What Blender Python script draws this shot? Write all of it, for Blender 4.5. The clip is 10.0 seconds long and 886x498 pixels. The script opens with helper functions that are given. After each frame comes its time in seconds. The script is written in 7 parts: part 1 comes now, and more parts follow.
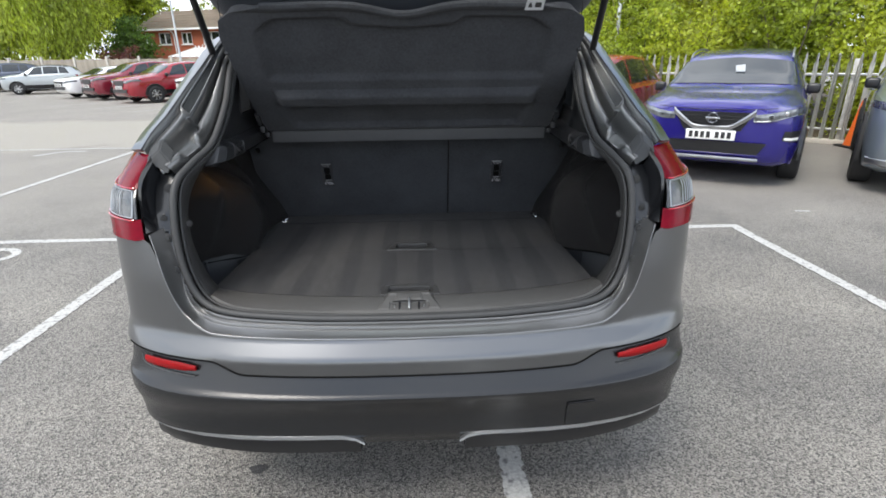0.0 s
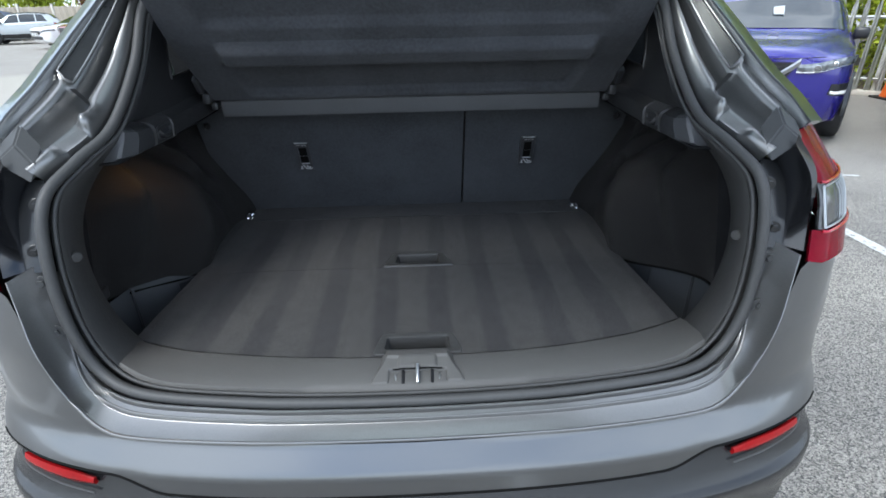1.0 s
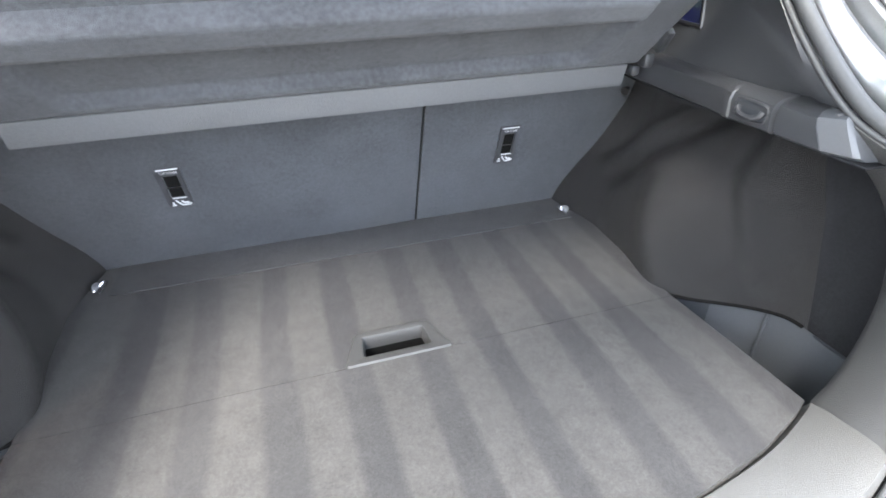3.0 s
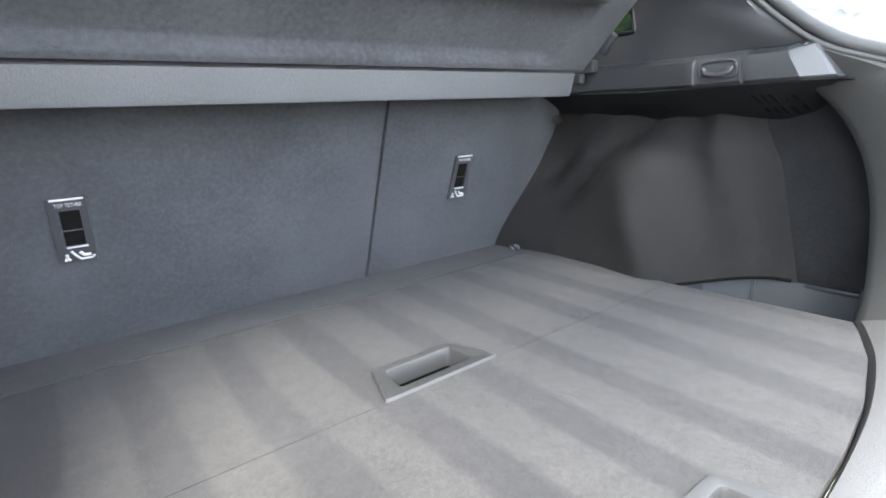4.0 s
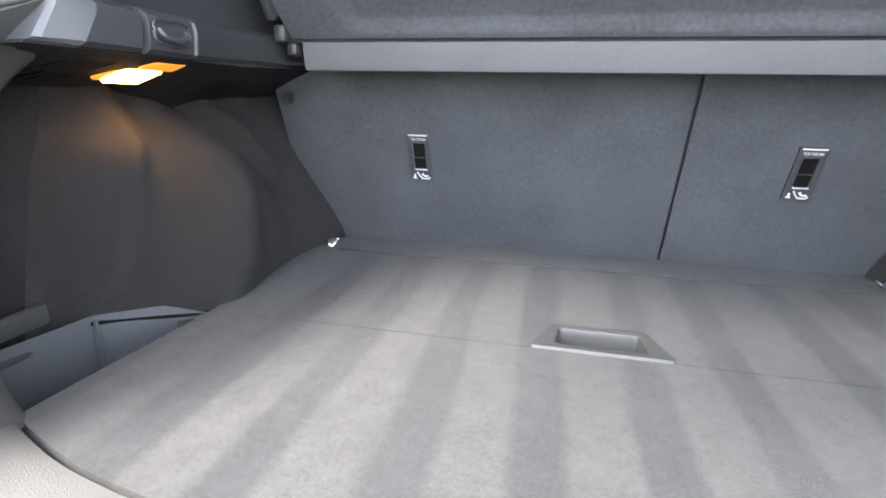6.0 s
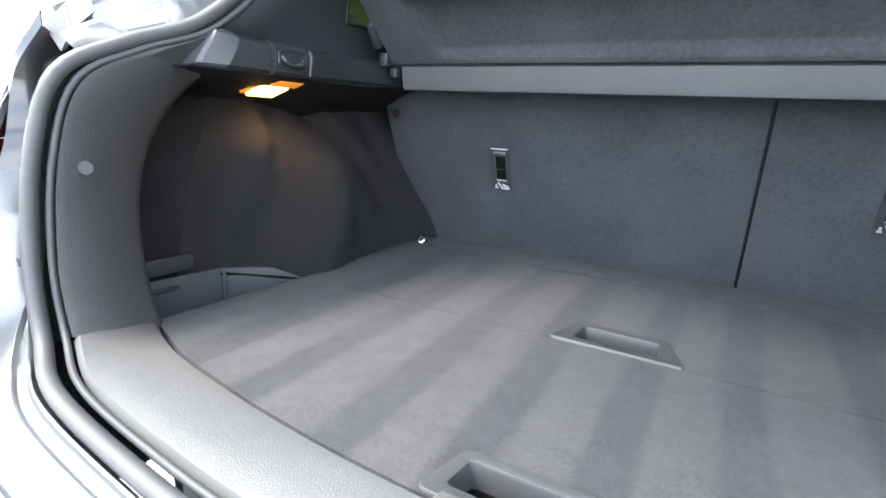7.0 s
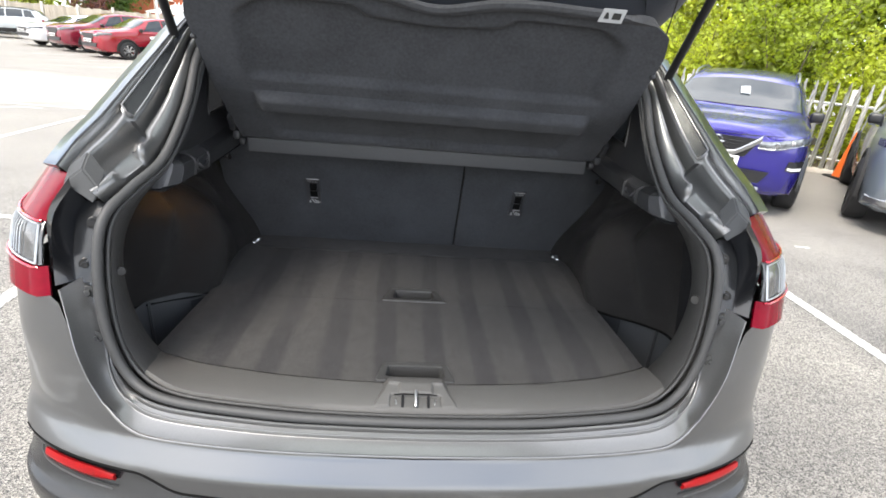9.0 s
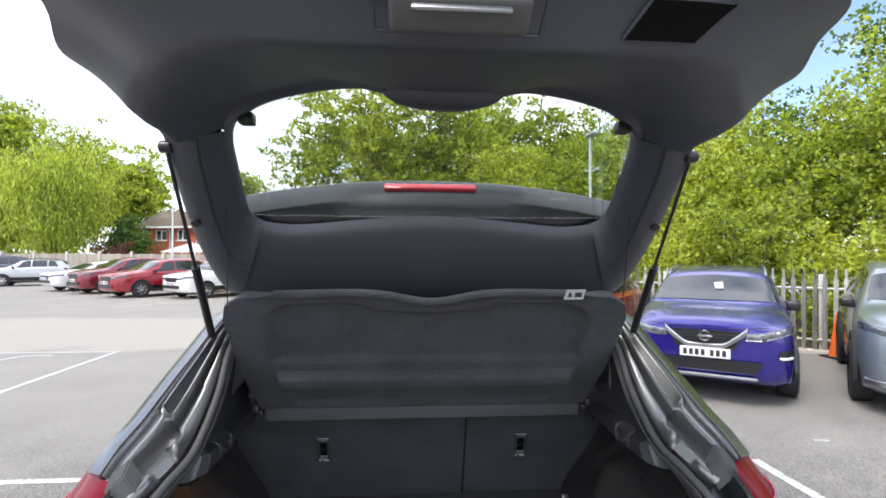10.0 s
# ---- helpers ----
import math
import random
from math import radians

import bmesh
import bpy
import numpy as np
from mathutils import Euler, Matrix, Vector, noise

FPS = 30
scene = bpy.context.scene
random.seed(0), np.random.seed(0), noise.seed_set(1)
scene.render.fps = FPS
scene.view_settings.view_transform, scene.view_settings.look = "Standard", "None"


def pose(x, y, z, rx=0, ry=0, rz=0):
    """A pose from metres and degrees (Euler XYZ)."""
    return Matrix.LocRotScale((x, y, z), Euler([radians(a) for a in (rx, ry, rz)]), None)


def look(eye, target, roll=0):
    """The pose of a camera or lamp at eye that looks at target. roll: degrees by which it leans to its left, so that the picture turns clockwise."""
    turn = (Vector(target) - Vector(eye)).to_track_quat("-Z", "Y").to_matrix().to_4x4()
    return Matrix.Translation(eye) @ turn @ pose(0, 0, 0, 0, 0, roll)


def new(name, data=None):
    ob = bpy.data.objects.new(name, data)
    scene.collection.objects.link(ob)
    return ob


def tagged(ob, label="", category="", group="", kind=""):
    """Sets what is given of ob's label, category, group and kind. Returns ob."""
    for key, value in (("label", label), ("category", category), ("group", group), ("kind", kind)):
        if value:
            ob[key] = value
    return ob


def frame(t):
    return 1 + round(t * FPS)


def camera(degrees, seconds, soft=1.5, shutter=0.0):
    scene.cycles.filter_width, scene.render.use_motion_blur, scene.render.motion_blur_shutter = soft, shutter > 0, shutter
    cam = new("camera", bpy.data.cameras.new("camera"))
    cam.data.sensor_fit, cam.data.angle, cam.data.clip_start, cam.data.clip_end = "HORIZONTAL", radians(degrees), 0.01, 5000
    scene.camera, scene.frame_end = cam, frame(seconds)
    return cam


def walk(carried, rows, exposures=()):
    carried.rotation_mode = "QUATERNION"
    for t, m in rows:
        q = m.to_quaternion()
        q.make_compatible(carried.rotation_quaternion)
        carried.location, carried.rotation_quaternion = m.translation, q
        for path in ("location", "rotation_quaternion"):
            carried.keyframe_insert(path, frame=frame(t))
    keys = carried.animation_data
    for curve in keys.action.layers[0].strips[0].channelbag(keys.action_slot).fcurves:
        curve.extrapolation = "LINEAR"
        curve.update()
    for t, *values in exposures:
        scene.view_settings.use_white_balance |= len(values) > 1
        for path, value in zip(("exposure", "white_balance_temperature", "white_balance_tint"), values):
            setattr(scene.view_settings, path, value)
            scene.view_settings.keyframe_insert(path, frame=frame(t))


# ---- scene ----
# the estate car stands nose-down by a third of a degree on the level car park
CAR = Matrix.Translation((0, 0.6, 0)) @ pose(0, 0, 0, -0.3, 0, 0) @ Matrix.Translation((0, -0.6, 0))

# ---- camera and walk ----
cam = camera(82.1, 10.0, soft=1.7)
PATH = [
    (0, (0.052, -1.137, 1.431), (0.118, 0.741, 0.747), -0.7),
    (0.5, (0.053, -0.863, 1.425), (0.095, 0.989, 0.671), -1.2),
    (1, (0.026, -0.601, 1.415), (0.088, 1.207, 0.561), -1.1),
    (1.5, (-0.022, -0.351, 1.418), (0.094, 1.386, 0.433), -0.5),
    (2, (-0.035, -0.194, 1.443), (0.071, 1.466, 0.333), 0.2),
    (2.5, (-0.039, -0.117, 1.454), (0.098, 1.507, 0.294), 0.1),
    (3, (-0.112, -0.036, 1.412), (0.371, 1.6, 0.369), -1.3),
    (3.2, (-0.189, -0.001, 1.369), (0.489, 1.63, 0.431), -3.0),
    (4.3, (-0.38, 0.145, 1.057), (0.842, 1.67, 0.631), -1.7),
    (4.5, (-0.381, 0.149, 1.036), (0.84, 1.678, 0.622), -0.8),
    (5, (-0.366, 0.125, 1.047), (0.624, 1.795, 0.567), 0.5),
    (5.5, (-0.244, 0.041, 1.095), (0.109, 1.923, 0.518), 1.0),
    (6, (-0.078, -0.025, 1.111), (-0.487, 1.852, 0.553), 1.2),
    (6.2, (-0.029, -0.046, 1.098), (-0.659, 1.774, 0.558), 2.0),
    (7.3, (0.116, -0.133, 1.104), (-0.818, 1.569, 0.623), 3.1),
    (7.5, (0.082, -0.183, 1.131), (-0.684, 1.597, 0.638), 4.3),
    (8, (0.003, -0.408, 1.203), (-0.174, 1.519, 0.698), 5.8),
    (8.5, (-0.05, -0.608, 1.317), (0.045, 1.285, 0.677), 4.1),
    (9, (-0.055, -0.721, 1.491), (0.12, 1.133, 0.761), 5.2),
    (9.5, (-0.047, -0.782, 1.63), (0.108, 1.158, 1.167), 2.0),
    (10, (-0.076, -0.856, 1.684), (0.08, 1.138, 1.723), 0.2),
]
EXPOSURES = [
    (0.0, 0.4, 6450, 10), (0.5, 0.35, 6250, 10), (1.0, 0.65, 5900, 7), (1.5, 1.65, 5900, 7), (2.0, 2.6, 6500, 11), (2.5, 3.15, 6500, 11), (3.0, 3.2, 6450, 10), (4.5, 3.15, 6400, 9),
    (5.5, 3.2, 6500, 10), (6.0, 3.3, 6500, 11), (7.5, 2.48, 6050, 9), (8.0, 2.52, 6250, 11), (8.5, 1.74, 6450, 11), (9.0, 1.2, 6750, 11), (9.5, 1.12, 6380, 11), (10.0, 0.66, 6350, 14),
]
walk(cam, [(t, CAR @ look(eye, target, roll)) for t, eye, target, roll in PATH], EXPOSURES)

# ---- sky and sun ----
SUN_EL, SUN_AZ = radians(56), radians(222)
world = bpy.data.worlds.new("sky")
scene.world = world
world.use_nodes = True
wn, wl = world.node_tree.nodes, world.node_tree.links
wn.clear()
w_out, w_bg = wn.new("ShaderNodeOutputWorld"), wn.new("ShaderNodeBackground")
w_sky = wn.new("ShaderNodeTexSky")
w_sky.sky_type, w_sky.sun_disc, w_sky.sun_elevation, w_sky.sun_rotation = "NISHITA", False, SUN_EL, SUN_AZ
w_co, w_map, w_noise, w_ramp, w_mix = (wn.new(k) for k in ("ShaderNodeTexCoord", "ShaderNodeMapping", "ShaderNodeTexNoise", "ShaderNodeValToRGB", "ShaderNodeMixRGB"))
w_map.inputs["Scale"].default_value = (1.0, 1.0, 2.6)
w_noise.inputs["Scale"].default_value, w_noise.inputs["Detail"].default_value, w_noise.inputs["Roughness"].default_value = 2.3, 7.0, 0.55
w_ramp.color_ramp.elements[0].position, w_ramp.color_ramp.elements[1].position = 0.36, 0.58
w_mix.inputs["Color2"].default_value = (7.8, 8.1, 8.6, 1)
wl.new(w_co.outputs["Generated"], w_map.inputs["Vector"])
wl.new(w_map.outputs["Vector"], w_noise.inputs["Vector"])
wl.new(w_noise.outputs["Fac"], w_ramp.inputs["Fac"])
wl.new(w_ramp.outputs["Color"], w_mix.inputs["Fac"])
wl.new(w_sky.outputs["Color"], w_mix.inputs["Color1"])
wl.new(w_mix.outputs["Color"], w_bg.inputs["Color"])
w_bg.inputs["Strength"].default_value = 0.19
wl.new(w_bg.outputs["Background"], w_out.inputs["Surface"])

sun = new("sun", bpy.data.lights.new("sun", "SUN"))
sun.data.energy, sun.data.angle, sun.data.color = 2.3, radians(22), (1.0, 0.95, 0.87)
SUN_DIR = Vector((math.sin(SUN_AZ) * math.cos(SUN_EL), math.cos(SUN_AZ) * math.cos(SUN_EL), math.sin(SUN_EL)))
sun.matrix_world = look(SUN_DIR * 60, (0, 0, 0))

# ---- materials ----
def material(name, colour, rough=0.5, metal=0.0, vary=0.12, grain=40.0, stain=1.5, bump=0.0, bump_scale=None, coat=0.0, spec=0.5, dark=None, alpha=1.0, emit=None, power=0.0, sheen=0.0, rnd=0.0, rnd_island=0.0):
    """A surface with variation at two scales, a fine relief and uneven gloss."""
    m = bpy.data.materials.new(name)
    m.use_nodes = True
    n, l = m.node_tree.nodes, m.node_tree.links
    b = n["Principled BSDF"]
    co = n.new("ShaderNodeTexCoord")
    fine, wide = n.new("ShaderNodeTexNoise"), n.new("ShaderNodeTexNoise")
    fine.inputs["Scale"].default_value, fine.inputs["Detail"].default_value = grain, 5
    wide.inputs["Scale"].default_value, wide.inputs["Detail"].default_value = stain, 4
    for t in (fine, wide):
        l.new(co.outputs["Object"], t.inputs["Vector"])
    add = n.new("ShaderNodeMath")
    add.operation = "ADD"
    l.new(fine.outputs["Fac"], add.inputs[0])
    l.new(wide.outputs["Fac"], add.inputs[1])
    rng = n.new("ShaderNodeMapRange")
    rng.inputs["From Min"].default_value, rng.inputs["From Max"].default_value = 0.6, 1.4
    rng.inputs["To Min"].default_value, rng.inputs["To Max"].default_value = 1 - vary, 1 + vary
    l.new(add.outputs[0], rng.inputs["Value"])
    last = rng.outputs["Result"]
    if rnd or rnd_island:
        if rnd:
            info = n.new("ShaderNodeObjectInfo")
            src = info.outputs["Random"]
        else:
            info = n.new("ShaderNodeNewGeometry")
            src = info.outputs["Random Per Island"]
        r2 = n.new("ShaderNodeMapRange")
        amount = rnd or rnd_island
        r2.inputs["To Min"].default_value, r2.inputs["To Max"].default_value = 1 - amount, 1 + amount
        l.new(src, r2.inputs["Value"])
        mul = n.new("ShaderNodeMath")
        mul.operation = "MULTIPLY"
        l.new(last, mul.inputs[0])
        l.new(r2.outputs["Result"], mul.inputs[1])
        last = mul.outputs[0]
    tint = n.new("ShaderNodeMixRGB")
    tint.blend_type = "MULTIPLY"
    tint.inputs["Fac"].default_value = 1.0
    tint.inputs["Color1"].default_value = (*colour, 1)
    l.new(last, tint.inputs["Color2"])
    out = tint.outputs["Color"]
    if dark:
        mixer, ramp = n.new("ShaderNodeMixRGB"), n.new("ShaderNodeValToRGB")
        ramp.color_ramp.elements[0].position, ramp.color_ramp.elements[1].position = 0.5, 0.68
        l.new(wide.outputs["Fac"], ramp.inputs["Fac"])
        l.new(ramp.outputs["Color"], mixer.inputs["Fac"])
        l.new(out, mixer.inputs["Color1"])
        mixer.inputs["Color2"].default_value = (*dark, 1)
        out = mixer.outputs["Color"]
    l.new(out, b.inputs["Base Color"])
    rr = n.new("ShaderNodeMapRange")
    rr.inputs["To Min"].default_value, rr.inputs["To Max"].default_value = max(0.02, rough - 0.06), min(1, rough + 0.06)
    l.new(wide.outputs["Fac"], rr.inputs["Value"])
    l.new(rr.outputs["Result"], b.inputs["Roughness"])
    b.inputs["Metallic"].default_value = metal
    b.inputs["Specular IOR Level"].default_value = spec
    b.inputs["Coat Weight"].default_value, b.inputs["Coat Roughness"].default_value = coat, 0.04
    b.inputs["Sheen Weight"].default_value = sheen
    b.inputs["Alpha"].default_value = alpha
    if emit:
        b.inputs["Emission Color"].default_value, b.inputs["Emission Strength"].default_value = (*emit, 1), power
    if bump:
        bn = n.new("ShaderNodeBump")
        bn.inputs["Strength"].default_value, bn.inputs["Distance"].default_value = min(1, bump), 0.004
        if bump_scale:
            bt = n.new("ShaderNodeTexNoise")
            bt.inputs["Scale"].default_value, bt.inputs["Detail"].default_value = bump_scale, 3
            l.new(co.outputs["Object"], bt.inputs["Vector"])
            l.new(bt.outputs["Fac"], bn.inputs["Height"])
        else:
            l.new(fine.outputs["Fac"], bn.inputs["Height"])
        l.new(bn.outputs["Normal"], b.inputs["Normal"])
    return m


def glass_material(name, colour, rough=0.02, see=0.6):
    """A thin pane: clear to see through, with a glossy face."""
    m = bpy.data.materials.new(name)
    m.use_nodes = True
    n, l = m.node_tree.nodes, m.node_tree.links
    n.clear()
    out, mix, tr, gl = n.new("ShaderNodeOutputMaterial"), n.new("ShaderNodeMixShader"), n.new("ShaderNodeBsdfTransparent"), n.new("ShaderNodeBsdfGlossy")
    fr, rng = n.new("ShaderNodeLayerWeight"), n.new("ShaderNodeMapRange")
    fr.inputs["Blend"].default_value = 0.22
    rng.inputs["To Min"].default_value, rng.inputs["To Max"].default_value = 0.03, 0.55
    tr.inputs["Color"].default_value = (*[c * see for c in colour], 1)
    gl.inputs["Roughness"].default_value = rough
    l.new(fr.outputs["Facing"], rng.inputs["Value"])
    l.new(rng.outputs["Result"], mix.inputs["Fac"])
    l.new(tr.outputs["BSDF"], mix.inputs[1])
    l.new(gl.outputs["BSDF"], mix.inputs[2])
    l.new(mix.outputs["Shader"], out.inputs["Surface"])
    return m


def striped_carpet(name, colour):
    """Boot carpet with the light and dark lanes that a vacuum cleaner leaves."""
    m = material(name, colour, 0.95, vary=0.22, grain=170, stain=32, bump=0.5, bump_scale=1000, spec=0.12, sheen=0.08)
    n, l = m.node_tree.nodes, m.node_tree.links
    b = n["Principled BSDF"]
    base = b.inputs["Base Color"].links[0].from_socket
    co = n.new("ShaderNodeTexCoord")
    sep, nz, a1, mu, sn, ramp = (n.new(k) for k in ("ShaderNodeSeparateXYZ", "ShaderNodeTexNoise", "ShaderNodeMath", "ShaderNodeMath", "ShaderNodeMath", "ShaderNodeValToRGB"))
    nz.inputs["Scale"].default_value, nz.inputs["Detail"].default_value = 3.5, 2
    mp = n.new("ShaderNodeMapping")
    mp.inputs["Scale"].default_value = (1.6, 0.25, 1.0)
    l.new(co.outputs["Object"], mp.inputs["Vector"])
    l.new(mp.outputs["Vector"], nz.inputs["Vector"])
    l.new(co.outputs["Object"], sep.inputs["Vector"])
    a1.operation, a1.inputs[1].default_value = "MULTIPLY", 0.10
    l.new(nz.outputs["Fac"], a1.inputs[0])
    add = n.new("ShaderNodeMath")
    add.operation = "ADD"
    l.new(sep.outputs["X"], add.inputs[0])
    l.new(a1.outputs[0], add.inputs[1])
    mu.operation, mu.inputs[1].default_value = "MULTIPLY", 2 * math.pi / 0.128
    l.new(add.outputs[0], mu.inputs[0])
    sn.operation = "SINE"
    l.new(mu.outputs[0], sn.inputs[0])
    ramp.color_ramp.elements[0].position, ramp.color_ramp.elements[1].position = 0.22, 0.52
    ramp.color_ramp.elements[0].color, ramp.color_ramp.elements[1].color = (0.70, 0.70, 0.72, 1), (1.09, 1.08, 1.05, 1)
    half = n.new("ShaderNodeMapRange")
    half.inputs["From Min"].default_value = -1
    l.new(sn.outputs[0], half.inputs["Value"])
    l.new(half.outputs["Result"], ramp.inputs["Fac"])
    mix = n.new("ShaderNodeMixRGB")
    mix.blend_type, mix.inputs["Fac"].default_value = "MULTIPLY", 1.0
    # trodden places where the lanes have blurred
    worn, wr = n.new("ShaderNodeTexNoise"), n.new("ShaderNodeMapRange")
    worn.inputs["Scale"].default_value, worn.inputs["Detail"].default_value = 4.0, 3
    l.new(co.outputs["Object"], worn.inputs["Vector"])
    wr.inputs["From Min"].default_value, wr.inputs["From Max"].default_value = 0.35, 0.6
    wr.inputs["To Min"].default_value = 0.65
    l.new(worn.outputs["Fac"], wr.inputs["Value"])
    l.new(wr.outputs["Result"], mix.inputs["Fac"])
    l.new(base, mix.inputs["Color1"])
    l.new(ramp.outputs["Color"], mix.inputs["Color2"])
    # flecks of the short pile
    pile, pr, fleck = n.new("ShaderNodeTexNoise"), n.new("ShaderNodeMapRange"), n.new("ShaderNodeMixRGB")
    pile.inputs["Scale"].default_value, pile.inputs["Detail"].default_value = 430, 2
    l.new(co.outputs["Object"], pile.inputs["Vector"])
    pr.inputs["From Min"].default_value, pr.inputs["From Max"].default_value = 0.32, 0.68
    pr.inputs["To Min"].default_value, pr.inputs["To Max"].default_value = 0.86, 1.14
    l.new(pile.outputs["Fac"], pr.inputs["Value"])
    fleck.blend_type, fleck.inputs["Fac"].default_value = "MULTIPLY", 1.0
    l.new(mix.outputs["Color"], fleck.inputs["Color1"])
    l.new(pr.outputs["Result"], fleck.inputs["Color2"])
    l.new(fleck.outputs["Color"], b.inputs["Base Color"])
    return m


M_PAINT = material("gunmetal_paint", (0.150, 0.155, 0.160), 0.31, 0.85, 0.06, 900, 2, coat=0.55)
M_GUTTER = material("satin_grey_gutter_paint", (0.220, 0.222, 0.222), 0.34, 0.82, 0.08, 300, 4, coat=0.35)
M_PAINT_IN = material("unpolished_grey_paint", (0.05, 0.052, 0.053), 0.5, 0.0, 0.10, 300, 4, spec=0.3)
M_TRIM = material("dark_bumper_plastic", (0.0100, 0.0108, 0.0122), 0.25, 0, 0.12, 300, 3, bump=0.08, bump_scale=900, spec=0.6)
M_GLOSSBLACK = material("gloss_black_housing", (0.009, 0.0095, 0.011), 0.16, 0, 0.1, 120, 5, coat=0.6)
M_BLACK = material("black_plastic", (0.012, 0.012, 0.013), 0.35, 0, 0.15, 120, 5)
M_RUBBER = material("rubber_seal", (0.044, 0.045, 0.0455), 0.58, 0, 0.15, 200, 8)
M_SILL = material("grained_sill_plastic", (0.073, 0.072, 0.069), 0.48, 0, 0.10, 400, 5, bump=0.35, bump_scale=700)
M_PILLAR = material("grained_pillar_trim", (0.044, 0.044, 0.0435), 0.52, 0, 0.12, 300, 5, bump=0.35, bump_scale=650)
M_LEDGE = material("satin_grey_trim", (0.029, 0.030, 0.0325), 0.40, 0, 0.10, 300, 6, bump=0.2, bump_scale=700)
M_CARPET = material("side_carpet", (0.0092, 0.0086, 0.0090), 0.5, 0, 0.5, 170, 30, bump=0.9, bump_scale=620, spec=0.34, sheen=0.04)
M_LEDGE_SHEEN = material("satin_trim_with_painted_sheen", (0.055, 0.057, 0.061), 0.36, 0, 0.08, 240, 6, bump=0.1, bump_scale=700)
M_FLAP = material("dark_floor_felt", (0.0425, 0.0425, 0.043), 0.95, 0, 0.3, 160, 20, bump=0.5, bump_scale=900, spec=0.12, sheen=0.08)
M_GRIP = material("grey_grip_plastic", (0.043, 0.043, 0.0425), 0.45, 0, 0.10, 300, 6, bump=0.2, bump_scale=700)
M_FLOOR = striped_carpet("boot_carpet", (0.0465, 0.0456, 0.0449))
M_RECESS = material("dark_felt_and_shade", (0.0120, 0.0124, 0.0138), 0.85, 0, 0.4, 200, 16, bump=0.4, bump_scale=800, spec=0.15)
M_SEAT = material("seat_back_felt", (0.052, 0.056, 0.063), 0.95, 0, 0.28, 150, 8, bump=0.5, bump_scale=800, spec=0.12, sheen=0.08)
M_SHELF = material("shelf_felt", (0.051, 0.0535, 0.059), 0.92, 0, 0.35, 140, 8, bump=0.5, bump_scale=700, spec=0.15, sheen=0.08)
M_SHELFEDGE = material("shelf_edge_vinyl", (0.084, 0.086, 0.091), 0.6, 0, 0.12, 240, 6, bump=0.3, bump_scale=400)
M_TRAY = material("smooth_tray_plastic", (0.054, 0.058, 0.064), 0.36, 0, 0.08, 200, 6)
M_GATE = material("satin_blue_grey_trim", (0.049, 0.054, 0.067), 0.42, 0, 0.10, 300, 6, bump=0.2, bump_scale=700)
M_TRAYDARK = material("dark_tray_plastic", (0.022, 0.0245, 0.029), 0.45, 0, 0.1, 200, 6)
M_VOID = material("deep_black", (0.004, 0.004, 0.004), 0.8, 0, 0.1, 60, 6, spec=0.1)
M_CHROME = material("chrome", (0.75, 0.76, 0.78), 0.14, 1.0, 0.05, 80, 4)
M_ALU = material("brushed_aluminium", (0.42, 0.43, 0.44), 0.35, 1.0, 0.1, 200, 5)
M_REDLENS = material("red_lens", (0.150, 0.0006, 0.009), 0.15, 0, 0.25, 60, 6, coat=0.06, spec=0.10)
M_LIGHTPIPE = material("bright_red_light_guide", (0.42, 0.004, 0.02), 0.15, 0, 0.08, 60, 6, coat=1.0)
M_REFLECT = material("red_reflector", (0.27, 0.004, 0.006), 0.2, 0, 0.25, 220, 6, coat=0.1, spec=0.2)
M_CLEARLENS = material("clear_lens", (0.075, 0.078, 0.08), 0.16, 0.2, 0.5, 90, 30, coat=0.4)
M_LENSRIB = material("lens_ribs", (0.4, 0.42, 0.43), 0.3, 0.6, 0.1, 90, 8)
M_WHITEPRINT = material("white_print", (0.42, 0.43, 0.44), 0.5, 0, 0.05, 90, 8)
M_LABEL = material("label_plate", (0.035, 0.036, 0.04), 0.4, 0, 0.08, 300, 8)
M_AMBER = material("lit_boot_lamp", (0.9, 0.5, 0.15), 0.4, 0, 0.05, 60, 8, emit=(1.0, 0.46, 0.09), power=2.6)
# weak emission puts the lens's light onto the case around it
M_AMBERGLOW = material("amber_case_with_painted_glow", (0.75, 0.30, 0.06), 0.4, 0, 0.05, 60, 8, emit=(1.0, 0.30, 0.01), power=0.10)
M_PANE = glass_material("clear_pane", (0.93, 0.97, 0.95), 0.02, 0.93)
M_PRIVACY = glass_material("tinted_pane", (0.55, 0.66, 0.66), 0.02, 0.3)
M_BRAKE = material("high_brake_lens", (0.55, 0.02, 0.04), 0.15, 0, 0.05, 90, 8, coat=1.0)
M_TYRE = material("tyre_rubber", (0.02, 0.02, 0.021), 0.75, 0, 0.25, 60, 8, bump=0.3)
M_RIM = material("alloy_rim", (0.55, 0.56, 0.57), 0.28, 0.9, 0.06, 60, 8)
M_UNDER = material("underbody_black", (0.012, 0.012, 0.012), 0.8, 0, 0.3, 40, 5)
M_CARGLASS = material("car_glass", (0.014, 0.020, 0.024), 0.02, 0, 0.1, 20, 1.2, spec=0.85)
M_SLIP = material("sunned_paper", (0.38, 0.40, 0.41), 0.8, 0, 0.1, 60, 8)
M_HEADLAMP = material("headlamp_lens", (0.19, 0.205, 0.22), 0.10, 0.6, 0.9, 30, 22, coat=1.0)
M_BLUE = material("metallic_blue_paint", (0.018, 0.012, 0.20), 0.24, 0.4, 0.06, 700, 2, coat=1.0)
M_RED = material("bright_red_paint", (0.27, 0.006, 0.018), 0.25, 0.1, 0.05, 500, 2, coat=1.0)
